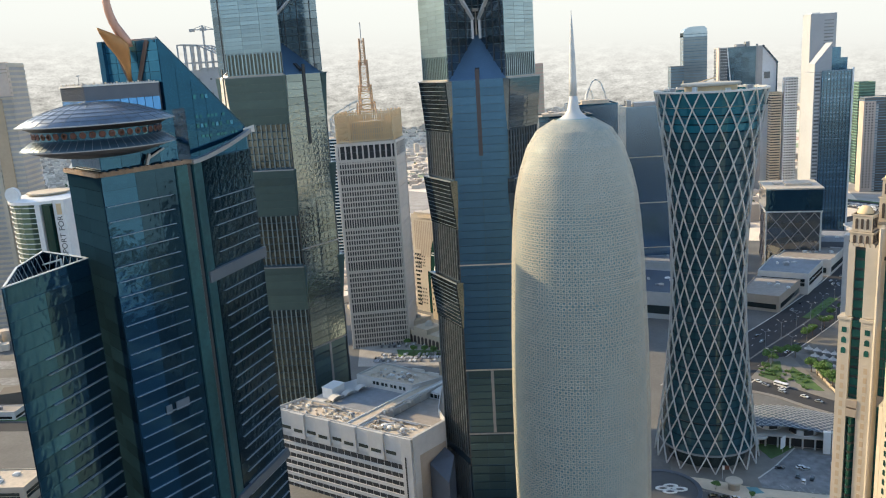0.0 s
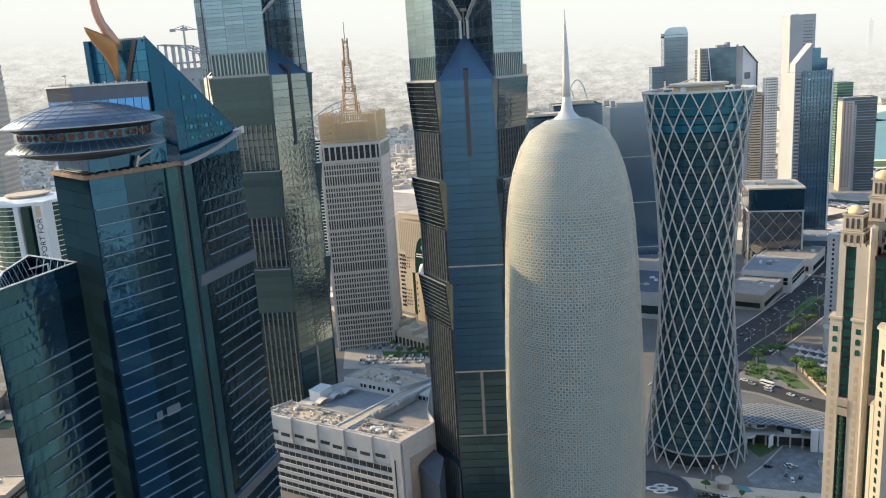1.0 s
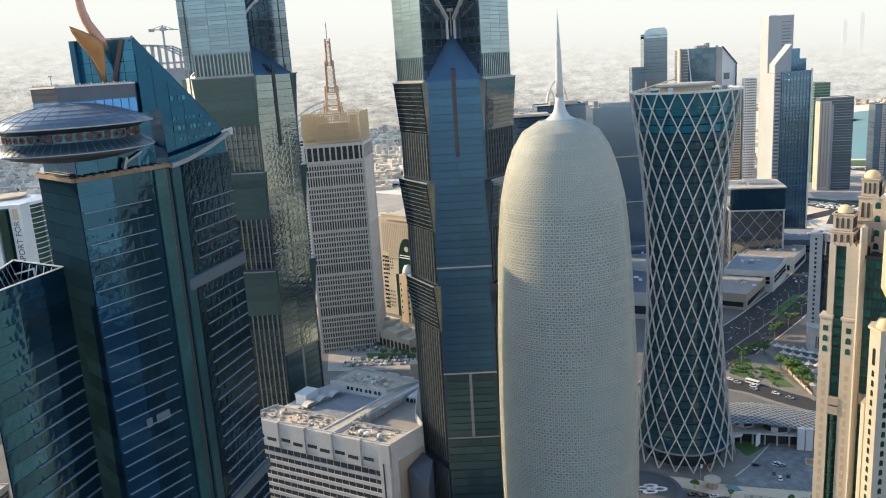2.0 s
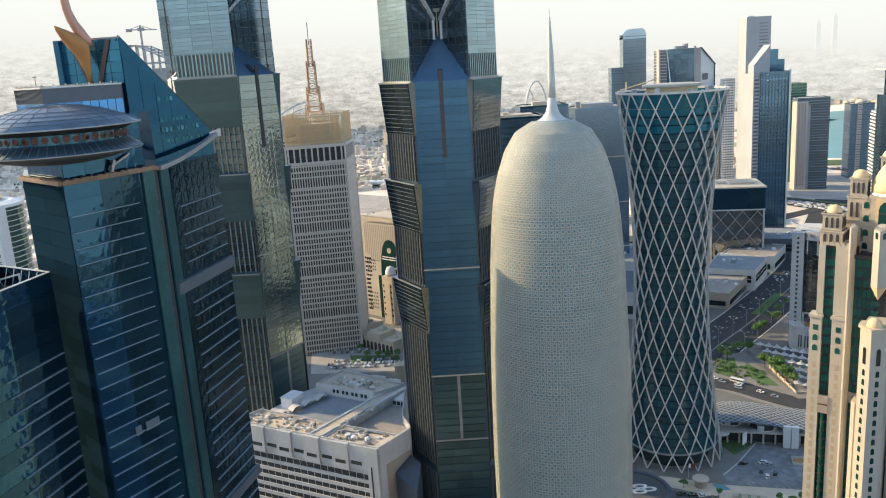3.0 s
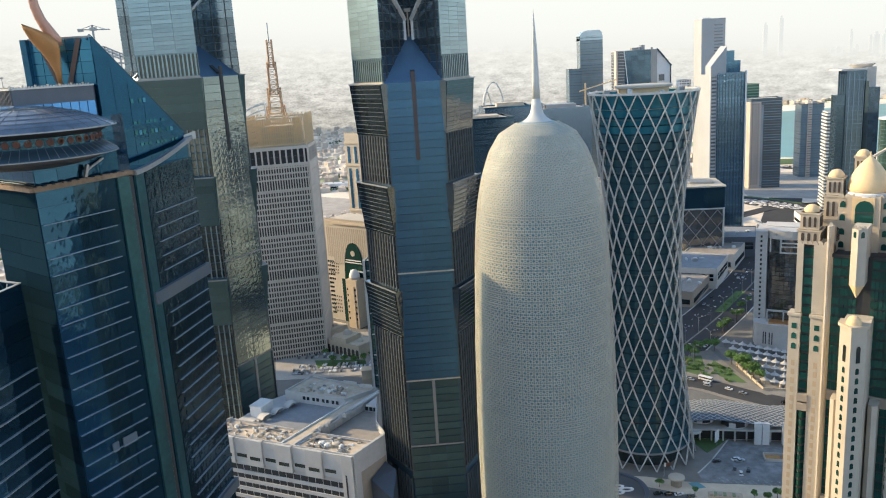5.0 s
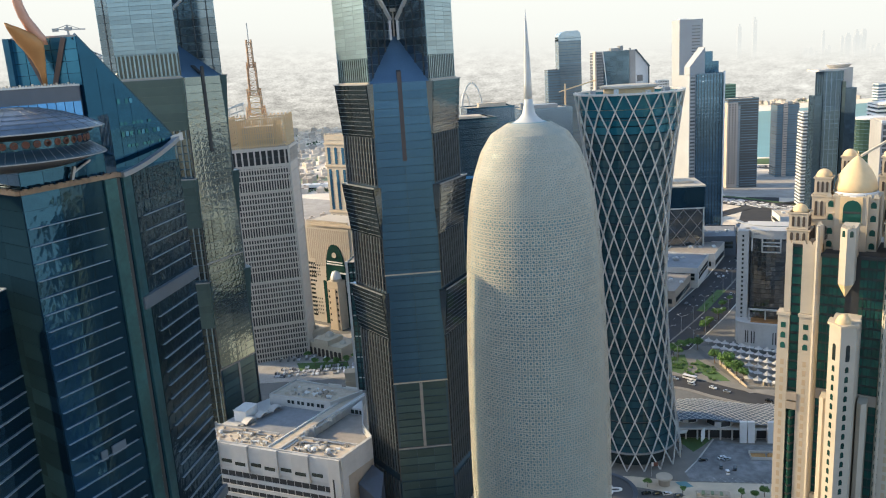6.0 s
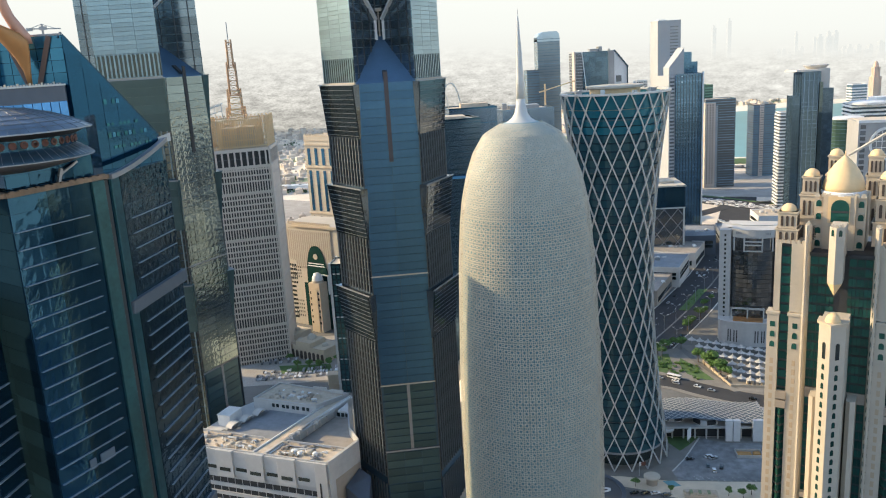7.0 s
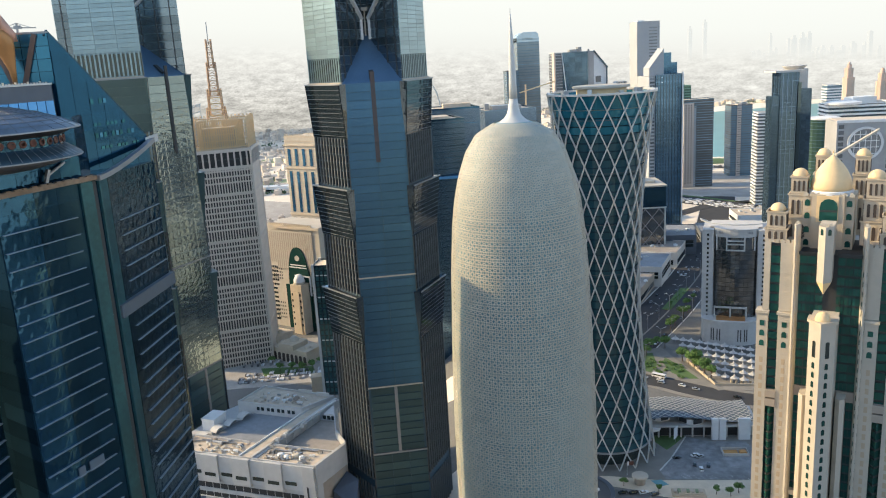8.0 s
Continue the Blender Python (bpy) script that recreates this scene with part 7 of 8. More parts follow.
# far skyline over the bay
def build_skyline():
    # the faint skyline is part of the glowing hazy distance: its emission stands in for haze
    rng = random.Random(21)
    bm = bmesh.new()
    for i in range(30):
        x, y = 1485 + i * 16.2 + rng.uniform(-7, 7), 2900 + rng.uniform(-30, 40)
        w, h = rng.uniform(4.6, 9), 157 + rng.random() ** 2 * 72
        q = [(x - w, y - w), (x + w, y - w), (x + w, y + w), (x - w, y + w)]
        prism(bm, q, 0, h)
        prism(bm, grow(q, 0.6), h, h + rng.uniform(2, 12))
    for x, h in ((1264, 270), (1322, 291)):
        q = [(x - 7, 2980), (x + 7, 2980), (x + 7, 2994), (x - 7, 2994)]
        prism(bm, q, 0, h)
        prism(bm, grow(q, 0.5), h, h + 10)
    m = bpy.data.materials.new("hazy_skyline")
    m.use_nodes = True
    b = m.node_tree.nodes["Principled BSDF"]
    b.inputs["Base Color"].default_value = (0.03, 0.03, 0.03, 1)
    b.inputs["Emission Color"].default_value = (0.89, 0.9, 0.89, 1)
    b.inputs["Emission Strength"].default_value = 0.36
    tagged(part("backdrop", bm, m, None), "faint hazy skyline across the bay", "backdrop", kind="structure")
    for x, h in ((1207, 150), (1296, 131)):
        t = empty("far_hotel", Matrix.Translation((x, 1900, 0)), "rosy stepped tower on the far shore", "tower")
        part("shaft", prisms(ring_points(8, 14), 0, h * 0.75), PINK, t)
        part("shoulder", prisms(ring_points(8, 10), h * 0.75, h * 0.9), PINK, t)
        bm = bmesh.new()
        dome(bm, 0, 0, h * 0.9, 6, h * 0.1)
        part("head", bm, PINK, t)


build_skyline()

# blocks across the junction, seen over the domed tower
slab_tower("banded_tower", "white and blue banded office tower by the bay", rect(784, 808, 1300, 20, -8), 133, FAR_BLUE, WHITE, 4.6, 2.2, 0.8)
t, loc, H = slab_tower("round_block", "round green glass block with white rims", [(535 + 17 * math.cos(a), 905 + 17 * math.sin(a)) for a in np.linspace(0, 2 * math.pi, 21)[:-1]], 120, ROUND_GREEN, FAR_BLUE, 4.2, 0.5, 0.2)
part("white_rim", lathe([(14, H), (18, H), (18.2, H + 1.6), (15, H + 2.4)], 28), WHITE, t)
t, loc, H = slab_tower("curved_office", "white and blue office with curved roof rims", rect(610, 690, 1000, 40, -14), 126, SLAB_NAVY, WHITE, 5.2, 2.4, 1.6)
part("curved_rim", lathe([(16, H), (22, H), (22.4, H + 3), (16, H + 4)], 30), WHITE, t).location = (-22, -6, 0)
part("plant_room", boxes((-10, 24, -8, 12, H, H + 8)), WHITE, t)


def build_arched_office():
    t = empty("arched_office", Matrix.Translation((430, 650, 0)) @ Matrix.Rotation(radians(-18), 4, "Z"), "grey office block with a huge round arch and grid windows", "office building")
    H = 142.0
    part("body", boxes((-34, 60, 1.2, 40, 0, H)), ARCH_GREY, t)
    part("roof", boxes((-32, 58, 3, 38, H, H + 0.6)), ROOF, t)
    part("parapet", boxes((-34.4, 60.4, 0.4, 1.8, H - 1, H + 1.4)), WHITE, t)
    part("arch_ring", lathe([(12.4, -0.6), (14.4, -0.6), (14.4, 0.8), (12.4, 0.8), (12.4, -0.6)], 48, cap=False), WHITE, t, "white round arch ring").matrix_basis = Matrix.Translation((-11, 0.4, H - 19)) @ Matrix.Rotation(radians(90), 4, "X")
    part("arch_glass", lathe([(0.1, 0), (12.6, 0), (12.6, 0.5), (0.1, 0.5)], 48), FAR_DARK, t).matrix_basis = Matrix.Translation((-11, 0.9, H - 19)) @ Matrix.Rotation(radians(90), 4, "X")
    for i in range(5):
        put(new("arch_mullion", slab_mesh("arch_mullion", 0.5, 0.4, 22, WHITE)), t, Matrix.Translation((-20 + i * 4.4, 0.6, H - 30)))
    for i in range(4):
        put(new("arch_transom", slab_mesh("arch_transom", 22, 0.4, 0.5, WHITE)), t, Matrix.Translation((-22, 0.6, H - 28 + i * 5.5)))
    for j in range(14):
        for x0, n in ((-33, 1), (6, 10)):
            for i in range(n):
                put(new("pane", slab_mesh("pane", 4.2, 0.2, 3.4, FAR_DARK)), t, Matrix.Translation((x0 + 0.4 + i * 5.4, 1.2, H - 6 - j * 5)))


build_arched_office()


# ---- white office with a bowed black glass front ----
def build_bowed_office():
    t = empty("bowed_office", Matrix.Translation((251, 545, 0)) @ Matrix.Rotation(radians(-27), 4, "Z"), "white office building with a bowed black glass front", "office building")
    H = 87.0
    part("back_mass", prisms([(-23, 4), (23, 4), (23, 38), (-23, 38)], 0, H - 6), OFFICE_GREY, t)
    for s in (-1, 1):
        part("side_pier", boxes((min(s * 23, s * 15), max(s * 23, s * 15), -1, 10, 0, H - 4)), OFFICE_GREY, t)
        for j in range(22):
            put(new("window", slab_mesh("window", 1.3, 0.15, 1.6, GLASS_DARK)), t, Matrix.Translation((s * 19 - 0.65, -1.0, 7 + j * 3.4)))
    arc = [(15 * math.sin(a), 1.5 - 6 * (math.cos(a) - math.cos(1.25)) / (1 - math.cos(1.25)) * 0.9) for a in np.linspace(-1.25, 1.25, 13)]
    for j in range(16):
        z = 14 + j * 3.4
        for a, b in zip(arc, arc[1:]):
            m, length = wall_frame(a, b, z)
            put(new("pane", slab_mesh("pane", length - 0.08, 0.3, 3.1, BLACK_GLASS)), t, m)
    part("glass_back", prisms(arc + [(14, 5), (-14, 5)], 12, 69), ALU_DARK, t)
    part("upper_wall", prisms([(x * 1.04, y - 0.4) for x, y in arc] + [(15, 6), (-15, 6)], 78, H - 3), OFFICE_GREY, t)
    part("upper_glass", prisms(arc + [(14, 5), (-14, 5)], 68.8, 78), BLACK_GLASS, t)
    for i in (1, 4, 8, 11):
        part("upper_post", boxes((arc[i][0] - 0.5, arc[i][0] + 0.5, arc[i][1] - 1.2, arc[i][1], 68, 79)), OFFICE_GREY, t)
    for z in (68.2, 72.6, 75.2):
        part("upper_rail", boxes((arc[4][0], arc[8][0], arc[6][1] - 1.0, arc[6][1] - 0.2, z, z + 0.8)), OFFICE_GREY, t)
    part("emblem_disc", lathe([(0.1, 0), (2.6, 0), (2.6, 0.5), (0.1, 0.5)], 20), CONCRETE, t).matrix_basis = Matrix.Translation((-1, arc[6][1] - 0.6, 82)) @ Matrix.Rotation(radians(90), 4, "X")
    for k in (-1, 1):
        for i in range(7):
            put(new("lettering_bar", slab_mesh("lettering_bar", 0.7, 0.2, 1.6, FRAME)), t, Matrix.Translation((k * 8 - 3.6 + i * 1.05, arc[6][1] + 0.6 + abs(i - 3 + k * 3) * 0.12, 80.6)))
    # roof canopy ring of slats
    for i in range(30):
        a = math.pi + math.pi * i / 29
        bm = bmesh.new()
        beam(bm, (20 * math.cos(a), 12 + 16 * math.sin(a), H), (25 * math.cos(a), 12 + 21 * math.sin(a), H + 1.5), 0.35)
        part("canopy_slat", bm, STEEL, t)
    bm = bmesh.new()
    for i in range(24):
        a, b = math.pi + math.pi * i / 24, math.pi + math.pi * (i + 1) / 24
        beam(bm, (25 * math.cos(a), 12 + 21 * math.sin(a), H + 1.5), (25 * math.cos(b), 12 + 21 * math.sin(b), H + 1.5), 0.6)
    part("canopy_edge", bm, STEEL, t)
    part("roof", prisms([(-18, 6), (18, 6), (18, 34), (-18, 34)], H - 6, H - 4), CONCRETE, t)
    # low curved porch
    porch = [(19 * math.sin(a) - 3, -6 - 9 * math.cos(a)) for a in np.linspace(-1.3, 1.3, 11)]
    part("porch", prisms(porch + [(17, 2), (-23, 2)], 0, 17), OFFICE_GREY, t, "low curved white porch wing")
    for i in (2, 3, 6, 7):
        a, b = porch[i], porch[i + 1]
        m, length = wall_frame(a, b, 3)
        for k in range(2):
            put(new("slot", slab_mesh("slot", 0.7, 0.15, 9, BLACK)), t, m @ Matrix.Translation((length * (0.25 + 0.4 * k), 0, 0)))
    part("porch_cornice", prisms([(x * 1.05, y * 1.03) for x, y in porch] + [(17, 2), (-23, 2)], 17, 18), OFFICE_GREY, t)
    for i in range(3):
        part("porch_frame", boxes((-14 + i * 11, -13 + i * 11, -7, -6, 18, 27), (-14 + i * 11, -3 + i * 11 if i < 2 else 9, -7, -6, 25.6, 26.8)), OFFICE_GREY, t)
    part("porch_terrace", boxes((-12, 8, -12, -3, 18, 18.8)), BRONZE, t)


build_bowed_office()


# ---- cubic building with a diagonal lattice over its lower floors ----
def build_lattice_cube():
    t = empty("lattice_cube", Matrix.Translation((272, 812, 0)) @ Matrix.Rotation(radians(-8), 4, "Z"), "dark cubic building with pale diagonal lattice and teal top", "office building")
    w = 24.0
    part("lower", boxes((-w, w, -w, w, 0, 54)), BLACK_GLASS, t)
    part("upper", boxes((-w - 1.5, w + 1.5, -w - 1.5, w + 1.5, 55, 76)), GLASS_DEEP, t, "dark teal glass top storeys")
    part("rim", boxes((-w - 2, w + 2, -w - 2, -w - 1, 53.6, 55), (w + 1, w + 2, -w - 1, w + 2, 53.6, 55), (-w - 2, -w - 1, -w - 1, w + 2, 53.6, 55)), STEEL, t)
    for s in (-1, 1):
        part("corner_post", boxes((s * (w + 0.9) - 0.7, s * (w + 0.9) + 0.7, -w - 1.6, -w - 0.2, 0, 54)), STEEL, t)
    for k, (a, b) in enumerate((((-w, -w), (w, -w)), ((w, -w), (w, w)), ((-w, w), (-w, -w)))):
        m, length = wall_frame(a, b, 0)
        for i in range(-3, 5):
            for s in (1, -1):
                x0, x1, z0, z1 = i * 14, i * 14 + 44 * (1 if s > 0 else 1), (0, 54)[s < 0], (54, 0)[s < 0]
                k0, k1 = max(0, -x0 / (x1 - x0)), min(1, (length - x0) / (x1 - x0))
                if k1 <= k0 + 0.02:
                    continue
                bm = bmesh.new()
                beam(bm, (x0 + (x1 - x0) * k0, -0.5, z0 + (z1 - z0) * k0), (x0 + (x1 - x0) * k1, -0.5, z0 + (z1 - z0) * k1), 0.7)
                put(part("lattice_bar", bm, LATTICE, t), t, m)
    part("roof_slab", boxes((-w - 2.5, w + 2.5, -w - 2.5, w + 2.5, 76, 77.4)), CREAM_LIGHT, t)
    part("roof_plant", boxes((-6, 18, -10, 10, 77.4, 79.5), (-16, -10, -4, 8, 77.4, 79)), ROOF, t)


build_lattice_cube()


# ---- low buildings along the avenue ----
def low_block(label, poly, h, mat, roof=ROOF, bands=0):
    cx, cy = sum(p[0] for p in poly) / len(poly), sum(p[1] for p in poly) / len(poly)
    t = empty("low_building", Matrix.Translation((cx, cy, ground_z(cx, cy))), label, "building")
    loc = [(x - cx, y - cy) for x, y in poly]
    part("wall_mass", prisms(loc, -0.3, h), mat, t)
    part("roof", prisms(grow(loc, 0.95), h, h + 0.2), roof, t)
    for a, b in poly_sides(loc):
        m, length = wall_frame(a, b, h)
        put(new("parapet", slab_mesh("parapet", length, 0.4, 0.9, mat)), t, m @ Matrix.Translation((0, 0.4, 0)))
        for k in range(bands):
            put(new("window_band", slab_mesh("window_band", length * 0.86, 0.15, h * 0.32 / bands, GLASS_DARK)), t, m @ Matrix.Translation((length * 0.07, 0, -h * (0.5 + 0.4 * k) / bands - h * 0.3 / bands)))
    rng = random.Random(int(cx * 7 + cy))
    for k in range(5):
        w, d, hh = rng.uniform(1.5, 5), rng.uniform(1.5, 4), rng.uniform(0.8, 2.4)
        x, y = loc[0][0] * rng.uniform(-0.5, 0.5), loc[0][1] * rng.uniform(-0.5, 0.5)
        part("roof_unit", boxes((x - w / 2, x + w / 2, y - d / 2, y + d / 2, h + 0.2, h + hh), (x - w / 4, x + w / 4, y - d / 4, y + d / 4, h + hh, h + hh + 0.4)), (WHITE, CONCRETE, FRAME)[k % 3], t)
    return t


def build_arcade():
    t = empty("arcaded_hall", Matrix.Translation((-84, 716, -48)) @ Matrix.Rotation(radians(-39), 4, "Z"), "low cream hall with round-arched openings and small domes", "building")
    part("hall", boxes((-24, 18, -8, 14, 0, 13), (-24.4, 18.4, -8.4, 14.4, 12, 13.2), (-14, 4, -10, 10, 13, 18)), CREAM, t)
    for i in range(8):
        put(new("archway", arch_mesh("archway", 3.2, 8, SLOT_BROWN, 0.3)), t, Matrix.Translation((-21 + i * 5.2, -8, 0.4)))
    for x, r in ((-20, 3.2), (-5, 4.4), (11, 3.2)):
        bm = bmesh.new()
        dome(bm, x, 2, 13 if r < 4 else 18, r, r * 1.1)
        part("hall_dome", bm, CREAM_LIGHT, t, smooth=True)


build_arcade()
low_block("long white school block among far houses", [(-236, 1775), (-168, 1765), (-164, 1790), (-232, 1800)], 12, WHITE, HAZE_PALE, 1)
low_block("flat white hall with slotted roof beyond the towers", [(96, 640), (150, 620), (165, 690), (110, 712)], 22, OFFICE_GREY, CAP_GREY, 1)
low_block("white podium hall with dark roof slots", [(112, 720), (168, 705), (178, 780), (120, 795)], 26, OFFICE_GREY, DECK_BLUE, 1)
low_block("round-edged beige car park building", [(118, 800), (170, 790), (182, 850), (130, 862)], 32, CREAM, ROOF, 3)
low_block("beige podium with planted flat roof", [(186, 655), (214, 640), (246, 690), (216, 712)], 13, TAN_WALL, DECK_TAN, 1)
low_block("white low mall block with roof plant", [(214, 705), (252, 688), (280, 735), (242, 760)], 18, CONCRETE, DECK_BLUE, 2)
low_block("beige retail block with flat roof", [(246, 765), (290, 745), (318, 790), (276, 812)], 15, CONCRETE, DECK_TAN, 1)
low_block("grey podium below a glass cube", [(288, 800), (330, 790), (350, 840), (306, 856)], 20, CAP_GREY, DECK_BLUE, 2)
low_block("grey canopy roof beside the junction", [(356, 838), (400, 832), (420, 880), (372, 890)], 10, FRAME, DECK_BLUE, 1)
low_block("white flat-roofed hall at the junction", [(430, 900), (470, 890), (484, 930), (440, 944)], 12, WHITE, ROOF, 1)
low_block("beige low building with flat roof beside the road", [(-334, 386), (-286, 388), (-286, 411), (-334, 409)], 12, CREAM_LIGHT, ROOF, 2)
low_block("low cream annexe with flat roof", [(-282, 362), (-240, 364), (-240, 379), (-282, 377)], 7, CREAM_LIGHT, ROOF, 1)
low_block("small grey pavilion behind the road", [(-412, 508), (-374, 508), (-374, 521), (-412, 521)], 6, CONCRETE, DECK_TAN, 1)
for i in range(4):
    x, y = -190 + i * 30, 1090 + (i % 2) * 20
    low_block("long white hall with a row of windows", [(x, y), (x + 24, y - 3), (x + 26, y + 10), (x + 2, y + 13)], 10, WHITE, WHITE, 2)


# ---- forecourt: gridshell roof over a curved podium ----
def build_gridshell():
    t = empty("gridshell_pavilion", Matrix.Translation((160, 415, 0)) @ Matrix.Rotation(radians(-12), 4, "Z"), "curved podium pavilion under a silvery gridshell roof", "pavilion")

    def zf(x, y):
        return 12.5 + 1.6 * math.sin((x + 26) / 54 * math.pi * 1.6) - 0.006 * (y - 4) ** 2

    W0, W1, D0, D1 = -26, 34, -11, 15
    n, mrows = 15, 8
    grid = [[Vector((W0 + (W1 - W0) * i / n, D0 + (D1 - D0) * j / mrows, 0)) for j in range(mrows + 1)] for i in range(n + 1)]
    for col in grid:
        for v in col:
            v.z = zf(v.x, v.y)
    bm = bmesh.new()
    vs = [[bm.verts.new(v - Vector((0, 0, 0.35))) for v in col] for col in grid]
    for i in range(n):
        for j in range(mrows):
            bm.faces.new((vs[i][j], vs[i + 1][j], vs[i + 1][j + 1], vs[i][j + 1]))
    part("shell_skin", bm, PANEL_GREY, t, "dusky shell skin")
    for i in range(n):
        for j in range(mrows):
            bm = bmesh.new()
            beam(bm, grid[i][j], grid[i + 1][j + 1], 0.2)
            beam(bm, grid[i + 1][j], grid[i][j + 1], 0.2)
            part("shell_bar", bm, STEEL, t)
    part("podium", prisms([(-26, -9), (34, -9), (36, 14), (-24, 14)], 0, 6.5), CONCRETE, t)
    part("deck", prisms([(-28, -12), (36, -12), (38, 14), (-26, 14)], 6.5, 7.3), CONCRETE, t)
    for cx, cy, r in ((-15.5, 0.5, 6.2), (1.5, -3.5, 7.2)):
        part("drum_room", lathe([(r, 7.3), (r, 10.4)], 28), WHITE, t, "white curved room").location = (cx, cy, 0)
        for k in (-0.9, 0.3):
            a = -math.pi / 2 + k
            m, length = wall_frame((cx + (r + 0.1) * math.cos(a - 0.35), cy + (r + 0.1) * math.sin(a - 0.35)), (cx + (r + 0.1) * math.cos(a + 0.35), cy + (r + 0.1) * math.sin(a + 0.35)), 8)
            put(new("opening", slab_mesh("opening", length, 0.5, 2.6, BLACK)), t, m)
    for x in (10.5, 14.6, 25.0):
        part("white_pylon", boxes((x, x + (3.6, 6.2)[x > 20], -14.5, -12.5, 0, 12.5)), WHITE, t)
    for i in range(9):
        part("podium_column", lathe([(0.5, 0), (0.5, 6.5)], 10), CONCRETE, t).location = (-24 + i * 6.2, -10.8, 0)
    # black sheet added in place of the shade behind the columns
    part("podium_shade", boxes((-24, 32, -9.2, -9.0, 0.4, 6.2)), BLACK, t)


build_gridshell()
k = empty("ring_kiosk", Matrix.Translation((137.2, 410, 0)), "white ring-shaped kiosk roof on a slim stem", "kiosk")
part("ring", lathe([(2.0, 5.2), (4.6, 5.0), (4.8, 5.6), (4.6, 6.4), (2.2, 6.4), (2.0, 5.2)], 28, cap=False), WHITE, k)
part("stem", lathe([(0.5, 0), (0.5, 5.3)], 12), WHITE, k)
part("stem_disc", lathe([(2.1, 5.3), (2.1, 5.6)], 20), CAP_GREY, k)
k = empty("sign_panel", Matrix.Translation((147.4, 401.2, 0)) @ Matrix.Rotation(radians(46), 4, "Z") @ Matrix.Scale(0.8, 4), "blank white sign panel on a post", "sign")
part("panel", boxes((-3, 3, -0.2, 0.2, 3, 11)), WHITE, k)
part("post", boxes((-0.3, 0.3, -0.15, 0.15, 0, 3)), FRAME, k)
k = empty("entrance_canopy", Matrix.Translation((113, 363, 0)) @ Matrix.Scale(0.86, 4), "round cream entrance canopy on a drum", "canopy")
part("canopy_top", lathe([(4.4, 4.4), (4.8, 4.7), (4.8, 5.4), (4.2, 5.8)], 30), CREAM_LIGHT, k)
part("canopy_drum", lathe([(3.2, 0), (3.2, 4.4)], 24), TAN_WALL, k)
k = empty("round_pool_roof", Matrix.Translation((76, 352, 0)), "dark round podium roof with white ring markings", "podium")
part("podium_drum", lathe([(19, 0), (19, 5.6)], 48), CONCRETE, k)
part("podium_top", lathe([(17.6, 5.6), (17.6, 5.9)], 48), DARK_DECK, k, "dark grey round roof deck")
part("podium_rim", lathe([(17.4, 5.6), (19.4, 5.6), (19.4, 6.5), (17.4, 6.5), (17.4, 5.6)], 48, cap=False), CAP_GREY, k)
for i, (x, y) in enumerate(((1, 1), (5, 3), (9, 0), (4, -2))):
    part("marking", lathe([(1.5, 5.9), (2.4, 5.9), (2.4, 6.4), (1.5, 6.4), (1.5, 5.9)], 16, cap=False), WHITE, k).matrix_basis = Matrix.Translation((x, y, 0)) @ Matrix.Diagonal((1.5, 0.8, 1, 1))
k = empty("planter", Matrix.Translation((132.5, 348.5, 0)) @ Matrix.Rotation(radians(-16), 4, "Z"), "low sand-coloured stepped planter on warm paving", "planter")
part("planter_wall", boxes((-8, 8, -3.4, 3.4, 0, 1.0), (-5, 7.4, -2.6, 2.8, 1.0, 1.6)), CREAM, k)
for i in range(7):
    part("planter_bed", boxes((-7.4 + i * 2.1, -6.0 + i * 2.1, -1.6, 1.4, 1.0, 2.1)), (ROOF, GRASS_DRY)[i % 2], k)
k = empty("flagpole", Matrix.Translation((109.4, 372, 0)), "slim flagpole with a maroon and white flag", "flag")
part("pole", lathe([(0.12, 0), (0.08, 8)], 8), STEEL, k)
part("flag", boxes((0.1, 3.4, -0.06, 0.06, 5.6, 7.8)), BRONZE_RED, k, "maroon flag")
part("hoist_band", boxes((0.1, 1.0, -0.09, 0.09, 5.6, 7.8)), WHITE, k)
k = empty("work_hoarding", Matrix.Translation((172.6, 382, 0)) @ Matrix.Rotation(radians(-13), 4, "Z") @ Matrix.Scale(0.74, 4), "brown timber hoarding round a small works pit", "hoarding")
part("pit_wall", boxes((-9, 9, -5, -4.6, 0, 2.2), (-9, 9, 4.6, 5, 0, 2.2), (-9, -8.6, -5, 5, 0, 2.2), (8.6, 9, -5, 5, 0, 2.2)), CONCRETE, k)
part("timber_floor", boxes((-8, 2, -4, 4, 0.1, 0.6)), TIMBER, k)
part("timber_stack", boxes((3, 8, -3, 2, 0.1, 1.4), (3.5, 7.6, -2.6, 1.6, 1.4, 2.1)), TIMBER, k)


